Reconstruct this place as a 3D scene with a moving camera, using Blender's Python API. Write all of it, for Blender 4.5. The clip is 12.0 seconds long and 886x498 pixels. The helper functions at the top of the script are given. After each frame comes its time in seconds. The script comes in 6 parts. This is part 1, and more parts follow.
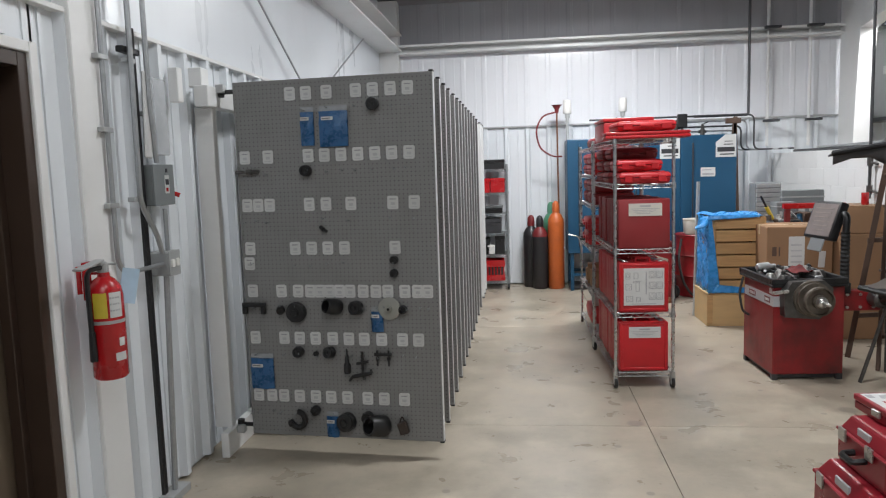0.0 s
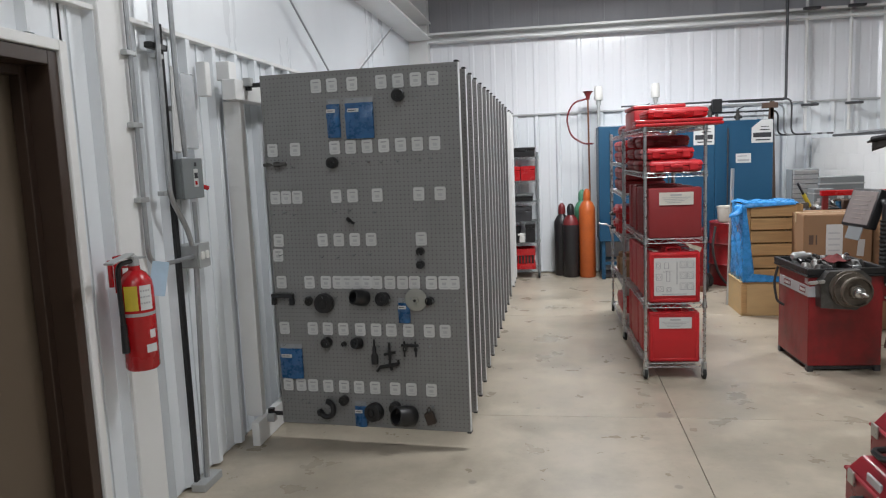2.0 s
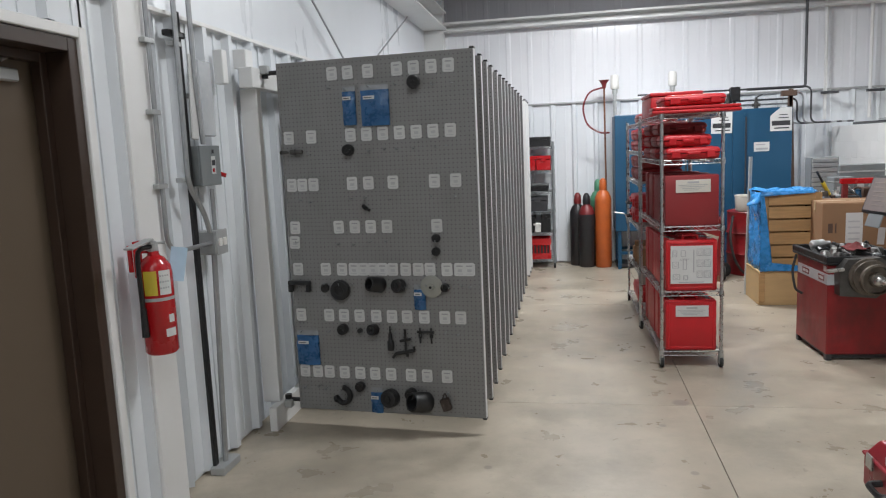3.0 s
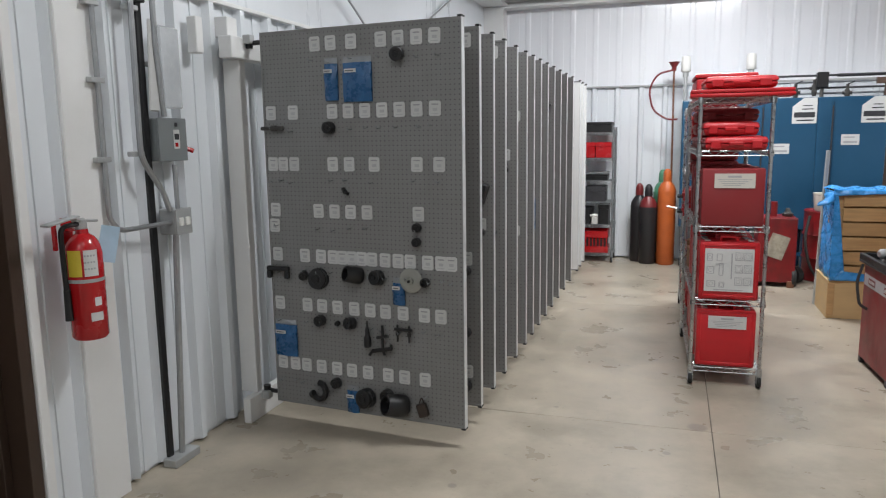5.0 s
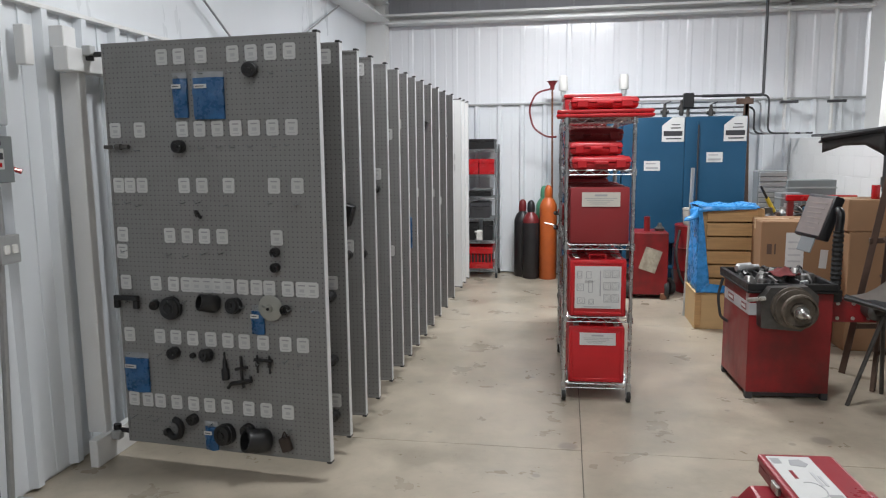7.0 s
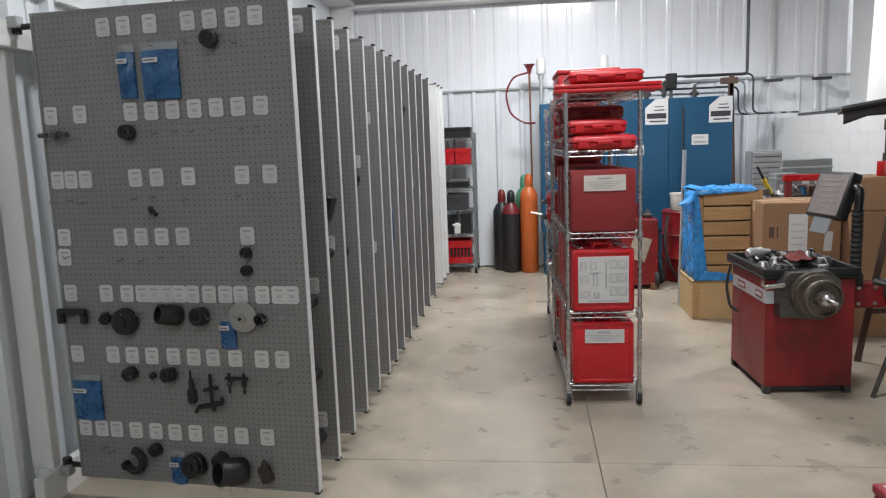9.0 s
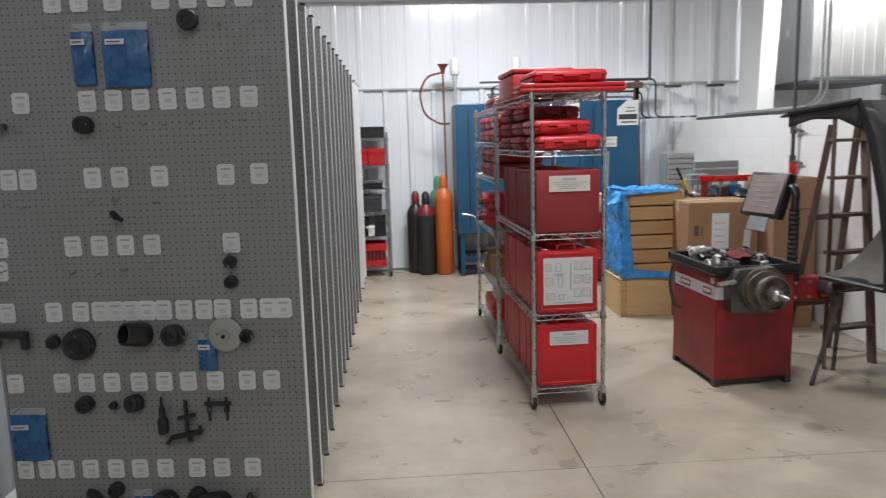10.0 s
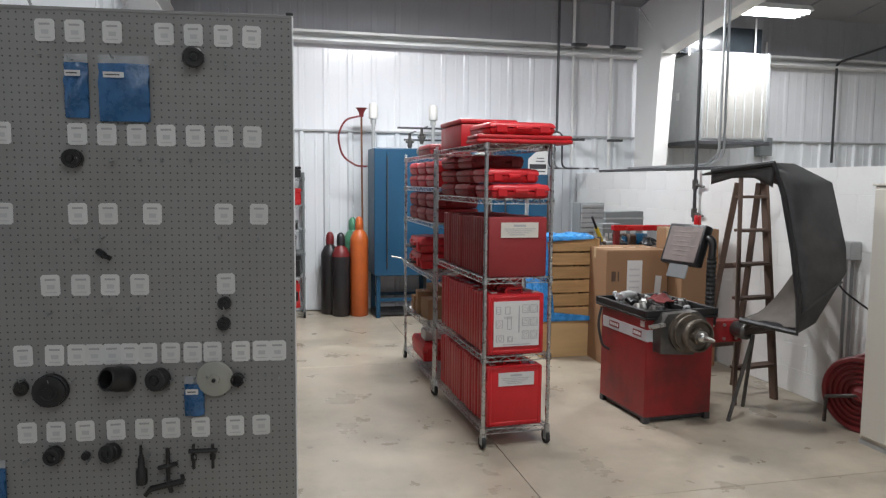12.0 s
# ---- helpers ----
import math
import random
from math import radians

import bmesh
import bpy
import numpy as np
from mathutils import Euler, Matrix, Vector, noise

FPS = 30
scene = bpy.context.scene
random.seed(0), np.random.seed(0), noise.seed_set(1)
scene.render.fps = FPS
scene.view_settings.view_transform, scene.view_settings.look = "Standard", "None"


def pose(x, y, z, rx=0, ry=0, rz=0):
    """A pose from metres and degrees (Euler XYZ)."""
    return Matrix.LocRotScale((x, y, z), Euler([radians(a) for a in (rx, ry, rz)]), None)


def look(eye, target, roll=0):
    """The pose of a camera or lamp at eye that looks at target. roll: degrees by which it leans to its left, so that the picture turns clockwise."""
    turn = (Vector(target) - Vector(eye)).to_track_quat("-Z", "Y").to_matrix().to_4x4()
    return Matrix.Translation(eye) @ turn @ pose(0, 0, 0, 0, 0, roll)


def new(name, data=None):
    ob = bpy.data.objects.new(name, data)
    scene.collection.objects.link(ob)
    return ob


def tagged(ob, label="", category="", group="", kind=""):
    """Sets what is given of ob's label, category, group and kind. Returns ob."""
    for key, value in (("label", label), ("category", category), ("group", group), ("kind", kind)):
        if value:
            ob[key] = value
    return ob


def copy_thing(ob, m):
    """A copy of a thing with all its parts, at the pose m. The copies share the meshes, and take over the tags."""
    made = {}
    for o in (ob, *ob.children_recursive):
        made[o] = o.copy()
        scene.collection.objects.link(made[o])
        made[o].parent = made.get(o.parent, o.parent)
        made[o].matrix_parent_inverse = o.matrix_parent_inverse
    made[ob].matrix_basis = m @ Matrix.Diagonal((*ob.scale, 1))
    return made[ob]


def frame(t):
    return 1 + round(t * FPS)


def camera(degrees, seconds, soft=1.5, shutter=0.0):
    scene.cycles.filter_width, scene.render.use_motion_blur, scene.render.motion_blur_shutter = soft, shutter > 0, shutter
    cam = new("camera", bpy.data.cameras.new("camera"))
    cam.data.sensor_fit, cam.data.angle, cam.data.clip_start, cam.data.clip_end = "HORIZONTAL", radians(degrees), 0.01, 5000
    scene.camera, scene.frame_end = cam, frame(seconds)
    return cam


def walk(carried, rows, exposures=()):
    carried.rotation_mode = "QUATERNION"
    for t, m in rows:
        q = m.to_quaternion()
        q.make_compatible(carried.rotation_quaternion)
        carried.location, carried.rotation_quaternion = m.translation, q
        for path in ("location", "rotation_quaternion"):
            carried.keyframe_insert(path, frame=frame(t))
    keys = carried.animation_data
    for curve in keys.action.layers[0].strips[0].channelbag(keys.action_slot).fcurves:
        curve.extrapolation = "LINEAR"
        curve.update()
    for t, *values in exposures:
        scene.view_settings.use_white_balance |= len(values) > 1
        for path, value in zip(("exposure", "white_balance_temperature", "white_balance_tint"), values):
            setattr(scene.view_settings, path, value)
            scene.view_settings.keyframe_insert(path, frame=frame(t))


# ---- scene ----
cam = camera(63.2, 12.0, soft=1.15, shutter=0.3)
PATH = [
    (0, (-0.145, -0.254, 1.719), (-0.365, 1.722, 1.500), -1.8),
    (0.5, (-0.148, -0.249, 1.758), (-0.393, 1.723, 1.537), -2.2),
    (1, (-0.156, -0.245, 1.736), (-0.419, 1.727, 1.521), -2.5),
    (1.5, (-0.107, -0.243, 1.714), (-0.398, 1.723, 1.495), -2.3),
    (2, (-0.107, -0.242, 1.743), (-0.418, 1.718, 1.491), -2.3),
    (2.5, (-0.094, -0.244, 1.706), (-0.428, 1.711, 1.449), -2.7),
    (3, (-0.108, -0.255, 1.714), (-0.461, 1.694, 1.442), -2.5),
    (5, (0.398, 0.284, 1.685), (-0.205, 2.165, 1.375), -0.8),
    (5.5, (0.550, 0.400, 1.699), (-0.161, 2.241, 1.378), -2.1),
    (6, (0.564, 0.457, 1.695), (0.120, 2.374, 1.342), -2.4),
    (6.5, (0.554, 0.468, 1.702), (0.193, 2.407, 1.364), 0.2),
    (7, (0.547, 0.458, 1.712), (0.213, 2.410, 1.437), -0.6),
    (9, (0.324, 0.901, 1.639), (0.085, 2.866, 1.350), -2.1),
    (9.5, (0.047, 1.100, 1.612), (-0.064, 3.069, 1.282), -2.9),
    (10, (-0.240, 1.075, 1.641), (-0.120, 3.049, 1.345), -1.6),
    (10.5, (-0.425, 0.993, 1.646), (-0.097, 2.941, 1.337), -3.3),
    (11, (-0.619, 1.033, 1.653), (-0.193, 2.972, 1.413), -0.9),
    (11.5, (-0.698, 1.072, 1.651), (-0.213, 2.997, 1.409), -0.1),
    (12, (-0.709, 1.063, 1.665), (-0.251, 3.001, 1.480), 0.5),
]
walk(cam, [(t, look(eye, target, roll)) for t, eye, target, roll in PATH])

# ---- world and lamps ----
world = bpy.data.worlds.new("world")
scene.world = world
world.use_nodes = True
world.node_tree.nodes["Background"].inputs[0].default_value = (0.75, 0.85, 1.0, 1)
world.node_tree.nodes["Background"].inputs[1].default_value = 0.05
scene.view_settings.exposure = 0.0
# Second, fifth and sixth are unseen lamps, added as fill light.
LAMPS = [(4.95, 8.75, 115), (5.2, 4.6, 32), (0.7, 8.0, 132), (0.9, 4.05, 102), (0.6, 0.0, 36), (-0.4, -2.9, 62)]  # x, y, watts


def roof_z(y):
    return 4.10 + (10.35 - y) * 0.17


# ---- materials ----
def mat(name, col, rough=0.5, metal=0.0, var=0.12, scale=8.0, stain=None, stain_amt=0.0, stain_scale=1.5, bump=0.0, bump_scale=60.0,
        coat=0.0, trans=0.0, per_object=0.0, stretch=(1, 1, 1), alpha=1.0, rough_var=0.1):
    m = bpy.data.materials.new(name)
    m.use_nodes = True
    nt = m.node_tree
    b = nt.nodes["Principled BSDF"]
    L = nt.links.new

    def node(kind, **kw):
        n = nt.nodes.new(kind)
        for k, v in kw.items():
            n.inputs[k].default_value = v
        return n
    tc = node("ShaderNodeTexCoord")
    mp = node("ShaderNodeMapping")
    mp.inputs["Scale"].default_value = stretch
    L(tc.outputs["Object"], mp.inputs["Vector"])
    n1 = node("ShaderNodeTexNoise", Scale=scale, Detail=5.0, Roughness=0.6)
    L(mp.outputs[0], n1.inputs["Vector"])
    hsv = node("ShaderNodeHueSaturation", Color=(*col, 1))
    rng = node("ShaderNodeMapRange")
    for i, v in ((1, 0.25), (2, 0.75), (3, 1 - var), (4, 1 + var)):
        rng.inputs[i].default_value = v
    L(n1.outputs["Fac"], rng.inputs[0])
    val = rng.outputs[0]
    if per_object:
        info = node("ShaderNodeObjectInfo")
        r2 = node("ShaderNodeMapRange")
        r2.inputs[3].default_value, r2.inputs[4].default_value = 1 - per_object, 1 + per_object
        L(info.outputs["Random"], r2.inputs[0])
        mul = nt.nodes.new("ShaderNodeMath")
        mul.operation = "MULTIPLY"
        L(val, mul.inputs[0])
        L(r2.outputs[0], mul.inputs[1])
        val = mul.outputs[0]
    L(val, hsv.inputs["Value"])
    colour = hsv.outputs[0]
    if stain:
        n2 = node("ShaderNodeTexNoise", Scale=stain_scale, Detail=7.0, Roughness=0.65)
        L(mp.outputs[0], n2.inputs["Vector"])
        ramp = node("ShaderNodeMapRange")
        for i, v in ((1, 0.45), (2, 0.72), (3, 0.0), (4, stain_amt)):
            ramp.inputs[i].default_value = v
        L(n2.outputs["Fac"], ramp.inputs[0])
        mix = node("ShaderNodeMix")
        mix.data_type = "RGBA"
        L(ramp.outputs[0], mix.inputs[0])
        L(colour, mix.inputs[6])
        mix.inputs[7].default_value = (*stain, 1)
        colour = mix.outputs[2]
    L(colour, b.inputs["Base Color"])
    rr = node("ShaderNodeMapRange")
    for i, v in ((1, 0.3), (2, 0.7), (3, max(0.02, rough - rough_var)), (4, min(1, rough + rough_var))):
        rr.inputs[i].default_value = v
    L(n1.outputs["Fac"], rr.inputs[0])
    L(rr.outputs[0], b.inputs["Roughness"])
    b.inputs["Metallic"].default_value = metal
    b.inputs["Coat Weight"].default_value = coat
    b.inputs["Transmission Weight"].default_value = trans
    b.inputs["Alpha"].default_value = alpha
    if bump:
        n3 = node("ShaderNodeTexNoise", Scale=bump_scale, Detail=3.0)
        L(mp.outputs[0], n3.inputs["Vector"])
        bn = node("ShaderNodeBump", Strength=bump, Distance=0.01)
        L(n3.outputs["Fac"], bn.inputs["Height"])
        L(bn.outputs[0], b.inputs["Normal"])
    return m


def glow(name, col, strength):
    m = bpy.data.materials.new(name)
    m.use_nodes = True
    b = m.node_tree.nodes["Principled BSDF"]
    b.inputs["Emission Color"].default_value = (*col, 1)
    b.inputs["Emission Strength"].default_value = strength
    return m


def pegboard_material():
    m = mat("pegboard_grey", (0.232, 0.229, 0.226), 0.55, var=0.05, scale=3, stain=(0.165, 0.16, 0.155), stain_amt=0.35, stain_scale=4)
    nt = m.node_tree
    L = nt.links.new
    b = nt.nodes["Principled BSDF"]
    old = b.inputs["Base Color"].links[0].from_socket
    tc = nt.nodes.new("ShaderNodeTexCoord")
    sep = nt.nodes.new("ShaderNodeSeparateXYZ")
    L(tc.outputs["Object"], sep.inputs[0])
    parts = []
    for axis in ("X", "Z"):
        last = sep.outputs[axis]
        for op, v in (("DIVIDE", 0.0254), ("FRACT", 0), ("SUBTRACT", 0.5), ("POWER", 2)):
            k = nt.nodes.new("ShaderNodeMath")
            k.operation = op
            k.inputs[1].default_value = v
            L(last, k.inputs[0])
            last = k.outputs[0]
        parts.append(last)
    add = nt.nodes.new("ShaderNodeMath")
    L(parts[0], add.inputs[0])
    L(parts[1], add.inputs[1])
    less = nt.nodes.new("ShaderNodeMath")
    less.operation = "LESS_THAN"
    less.inputs[1].default_value = 0.016
    L(add.outputs[0], less.inputs[0])
    mix = nt.nodes.new("ShaderNodeMix")
    mix.data_type = "RGBA"
    L(less.outputs[0], mix.inputs[0])
    L(old, mix.inputs[6])
    mix.inputs[7].default_value = (0.07, 0.07, 0.07, 1)
    L(mix.outputs[2], b.inputs["Base Color"])
    return m


M_CONC = mat("concrete_floor", (0.425, 0.372, 0.295), 0.36, var=0.16, scale=3.0, stain=(0.215, 0.19, 0.145), stain_amt=0.75, stain_scale=1.1,
             bump=0.05, bump_scale=25, rough_var=0.14)


def add_spots(m, scale, lo, hi, col):
    """Small dark drips and tyre marks scattered over a surface."""
    nt = m.node_tree
    b = nt.nodes["Principled BSDF"]
    old = b.inputs["Base Color"].links[0].from_socket
    tc, n, r, mix = (nt.nodes.new(k) for k in ("ShaderNodeTexCoord", "ShaderNodeTexNoise", "ShaderNodeMapRange", "ShaderNodeMix"))
    n.inputs["Scale"].default_value, n.inputs["Detail"].default_value, n.inputs["Distortion"].default_value = scale, 2.5, 0.6
    for i, v in ((1, lo), (2, hi), (3, 0.0), (4, 0.5)):
        r.inputs[i].default_value = v
    mix.data_type = "RGBA"
    mix.inputs[7].default_value = (*col, 1)
    nt.links.new(tc.outputs["Object"], n.inputs["Vector"])
    nt.links.new(n.outputs["Fac"], r.inputs[0])
    nt.links.new(r.outputs[0], mix.inputs[0])
    nt.links.new(old, mix.inputs[6])
    nt.links.new(mix.outputs[2], b.inputs["Base Color"])


add_spots(M_CONC, 4.5, 0.56, 0.80, (0.30, 0.26, 0.205))
add_spots(M_CONC, 26.0, 0.66, 0.80, (0.22, 0.195, 0.16))


def add_drips(m, scale, size, col):
    """Sparse round oil drips on a floor."""
    nt = m.node_tree
    b = nt.nodes["Principled BSDF"]
    old = b.inputs["Base Color"].links[0].from_socket
    tc, v, r, mix = (nt.nodes.new(k) for k in ("ShaderNodeTexCoord", "ShaderNodeTexVoronoi", "ShaderNodeMapRange", "ShaderNodeMix"))
    v.inputs["Scale"].default_value = scale
    for i, k in ((1, size), (2, size * 0.7), (3, 0.0), (4, 0.5)):
        r.inputs[i].default_value = k
    mix.data_type = "RGBA"
    mix.inputs[7].default_value = (*col, 1)
    nt.links.new(tc.outputs["Object"], v.inputs["Vector"])
    nt.links.new(v.outputs["Distance"], r.inputs[0])
    nt.links.new(r.outputs[0], mix.inputs[0])
    nt.links.new(old, mix.inputs[6])
    nt.links.new(mix.outputs[2], b.inputs["Base Color"])


add_drips(M_CONC, 1.3, 0.09, (0.15, 0.14, 0.125))
add_drips(M_CONC, 2.7, 0.07, (0.17, 0.155, 0.135))
M_JOINT = mat("joint_dark", (0.10, 0.09, 0.08), 0.9)
M_SHEET = mat("white_steel_sheet", (0.74, 0.77, 0.80), 0.33, var=0.03, scale=1.3, stain=(0.58, 0.60, 0.62), stain_amt=0.25, stain_scale=1.2, stretch=(1, 1, 0.25))
M_GLOSS = mat("white_gloss_liner", (0.80, 0.81, 0.84), 0.17, var=0.03, scale=0.9, bump=0.12, bump_scale=2.2, stretch=(1, 1, 0.3))
M_WHITE = mat("white_painted_steel", (0.78, 0.78, 0.77), 0.4, var=0.03, scale=3, stain=(0.55, 0.53, 0.5), stain_amt=0.2, stain_scale=3)
# Darkened roof grey; on the eave sheets it stands in for shade.
M_ROOF_AND_SHADE = mat("roof_liner_and_eave_shade", (0.33, 0.33, 0.345), 0.6, var=0.06, scale=0.8)
M_BLOCK = mat("painted_block", (0.80, 0.80, 0.79), 0.55, var=0.03, scale=3, bump=0.35, bump_scale=90, per_object=0.015)
M_MORTAR = mat("painted_mortar", (0.76, 0.76, 0.75), 0.8, bump=0.3)
M_PEG = pegboard_material()
M_ALU = mat("aluminium_edge", (0.60, 0.61, 0.62), 0.40, metal=0.12, var=0.05, scale=20)
M_BLACK = mat("black_plastic", (0.012, 0.012, 0.013), 0.42, var=0.3, scale=30)
M_BLACKM = mat("black_moulded_hood", (0.022, 0.022, 0.024), 0.42, var=0.25, scale=6, stain=(0.12, 0.11, 0.10), stain_amt=0.35, stain_scale=3, bump=0.05)
M_DUST = mat("dusty_grey_lining", (0.30, 0.265, 0.24), 0.85, var=0.15, scale=7, stain=(0.15, 0.14, 0.13), stain_amt=0.6, stain_scale=4)
M_STEEL = mat("bare_steel", (0.50, 0.49, 0.47), 0.33, metal=0.9, var=0.15, scale=30)
M_CHROME = mat("chrome_wire", (0.50, 0.51, 0.52), 0.3, metal=1.0, var=0.05, scale=30)
M_DARKM = mat("dark_machined_steel", (0.10, 0.095, 0.09), 0.42, metal=0.6, var=0.3, scale=18)
M_CARD = mat("white_card", (0.60, 0.60, 0.59), 0.6, var=0.04, scale=30, per_object=0.05)
M_INK = mat("grey_print", (0.36, 0.36, 0.37), 0.7)
M_INKL = mat("light_grey_print", (0.47, 0.47, 0.48), 0.7)
M_INKD = mat("black_print", (0.03, 0.03, 0.035), 0.6)
M_RED = mat("red_case_plastic", (0.50, 0.012, 0.018), 0.4, var=0.08, scale=5, stain=(0.36, 0.02, 0.025), stain_amt=0.35, stain_scale=4, per_object=0.10)
M_REDOLD = mat("faded_red_case", (0.28, 0.022, 0.026), 0.5, var=0.12, scale=6, stain=(0.18, 0.03, 0.03), stain_amt=0.6, stain_scale=3, per_object=0.08)
M_REDP = mat("worn_red_paint", (0.235, 0.011, 0.014), 0.40, var=0.25, scale=5, stain=(0.07, 0.018, 0.016), stain_amt=0.75, stain_scale=3.5)
M_REDB = mat("bright_red_enamel", (0.45, 0.010, 0.014), 0.25, var=0.05, scale=6, coat=0.3)
M_REDC = mat("dark_red_case_enamel", (0.28, 0.012, 0.022), 0.32, var=0.1, scale=6, stain=(0.24, 0.02, 0.03), stain_amt=0.4, stain_scale=5)
M_BLUE = mat("blue_tank_paint", (0.009, 0.066, 0.135), 0.4, var=0.12, scale=1.8, stain=(0.014, 0.075, 0.15), stain_amt=0.5, stain_scale=2.2)
M_BAG = mat("blue_tool_bag", (0.022, 0.105, 0.255), 0.3, var=0.35, scale=22, bump=0.5, bump_scale=28)
M_CLEAR = mat("clear_plastic", (0.62, 0.64, 0.66), 0.2, var=0.1, scale=20, alpha=0.45)
M_FILM = mat("blue_stretch_film", (0.04, 0.26, 0.62), 0.28, var=0.3, scale=18, bump=0.8, bump_scale=22)
M_WOOD = mat("pine_boards", (0.44, 0.27, 0.12), 0.6, var=0.2, scale=9, stain=(0.33, 0.19, 0.08), stain_amt=0.5, stain_scale=5, stretch=(0.4, 1, 5), per_object=0.10, bump=0.1)
M_PLY = mat("plywood", (0.55, 0.38, 0.19), 0.65, var=0.15, scale=6, stain=(0.38, 0.25, 0.12), stain_amt=0.4, stretch=(0.5, 1, 3))
M_LADDER = mat("old_brown_wood", (0.10, 0.06, 0.042), 0.65, var=0.25, scale=10, stain=(0.07, 0.04, 0.03), stain_amt=0.6, stain_scale=6)
M_KRAFT = mat("brown_cardboard", (0.28, 0.16, 0.085), 0.8, var=0.08, scale=5, stain=(0.28, 0.16, 0.09), stain_amt=0.4, per_object=0.06)
M_TAPE = mat("packing_tape", (0.45, 0.33, 0.20), 0.3)
M_GREY = mat("grey_enamel", (0.20, 0.215, 0.22), 0.4, var=0.07, scale=8)
M_LGREY = mat("light_grey_metal", (0.42, 0.43, 0.43), 0.4, metal=0.3, var=0.08, scale=12)
M_GALV = mat("galvanised_conduit", (0.40, 0.41, 0.42), 0.38, metal=0.7, var=0.12, scale=20)
M_PIPED = mat("dark_pipe", (0.055, 0.055, 0.06), 0.45, metal=0.3, var=0.2, scale=15)
M_COPPER = mat("aged_copper", (0.27, 0.13, 0.08), 0.45, metal=0.7, var=0.25, scale=14)
M_ORANGE = mat("orange_cylinder_paint", (0.56, 0.125, 0.026), 0.4, var=0.1, scale=6, stain=(0.40, 0.10, 0.04), stain_amt=0.45, stain_scale=7)
M_GREEN = mat("green_paint", (0.08, 0.25, 0.15), 0.45, var=0.15, scale=10)
M_CYLBLK = mat("black_cylinder_paint", (0.02, 0.02, 0.023), 0.4, var=0.2, scale=8, stain=(0.10, 0.05, 0.04), stain_amt=0.3)
M_MAROON = mat("dark_red_paint", (0.17, 0.018, 0.02), 0.4, var=0.15, scale=8)
M_BROWN = mat("brown_door_frame", (0.046, 0.027, 0.018), 0.45, var=0.1, scale=5)
M_TAN = mat("tan_door_skin", (0.115, 0.085, 0.058), 0.5, var=0.06, scale=3)
M_YELLOW = mat("yellow_plastic", (0.65, 0.50, 0.05), 0.4)
M_RUBBER = mat("black_rubber", (0.02, 0.02, 0.02), 0.75, var=0.2)
M_CREAM = mat("cream_painted_steel", (0.62, 0.59, 0.53), 0.45, var=0.04, scale=3, stain=(0.5, 0.46, 0.4), stain_amt=0.3)
M_WHITEP = mat("white_plastic", (0.75, 0.74, 0.71), 0.4, var=0.04)
M_LBLUE = mat("pale_blue_tag", (0.45, 0.60, 0.74), 0.5)
M_SCREEN = mat("dusty_display_overlay", (0.21, 0.175, 0.165), 0.4, var=0.2, scale=14)
M_SILVER = mat("silver_sticker", (0.50, 0.52, 0.54), 0.35, metal=0.2)
M_GLASSD = mat("dark_louvre_glass", (0.02, 0.025, 0.03), 0.2)
M_GLOW = glow("lamp_tube", (0.95, 0.97, 1.0), 14.0)
M_COIL = mat("heater_coil_fins", (0.17, 0.16, 0.145), 0.6, metal=0.1, var=0.25, scale=4, stretch=(1, 1, 6))


# ---- building helpers ----
def thing(name, m, label, category, group="", kind=""):
    e = new(name)
    e.empty_display_size = 0.1
    e.matrix_world = m
    e.matrix_basis = m
    return tagged(e, label, category, group, kind)


def part(name, bm, mats, parent=None, label="", smooth=False):
    me = bpy.data.meshes.new(name)
    bmesh.ops.recalc_face_normals(bm, faces=bm.faces)
    bm.to_mesh(me)
    bm.free()
    for k in (mats if isinstance(mats, (list, tuple)) else [mats]):
        me.materials.append(k)
    if smooth:
        me.shade_smooth()
        me.set_sharp_from_angle(angle=radians(40))
    ob = new(name, me)
    if parent:
        ob.parent = parent
    return tagged(ob, label)


def share(name, ob, parent, m):
    o = new(name, ob.data)
    o.parent = parent
    o.matrix_basis = m
    return o


def bx(bm, x0, x1, y0, y1, z0, z1, bev=0.0, mi=0, m=None, seg=1):
    vs = [bm.verts.new((x, y, z)) for x in (x0, x1) for y in (y0, y1) for z in (z0, z1)]
    fs = [bm.faces.new([vs[i] for i in q]) for q in ((0, 1, 3, 2), (4, 6, 7, 5), (0, 4, 5, 1), (2, 3, 7, 6), (0, 2, 6, 4), (1, 5, 7, 3))]
    geo = list(vs)
    if bev:
        es = list({e for f_ in fs for e in f_.edges})
        r = bmesh.ops.bevel(bm, geom=es, offset=bev, segments=seg, affect="EDGES", profile=0.5)
        fs = list({f_ for v in r["verts"] for f_ in v.link_faces} | {f_ for f_ in fs if f_.is_valid})
        geo = list({v for f_ in fs for v in f_.verts})
    for f_ in fs:
        f_.material_index = mi
    if m is not None:
        bmesh.ops.transform(bm, matrix=m, verts=geo)
    return geo


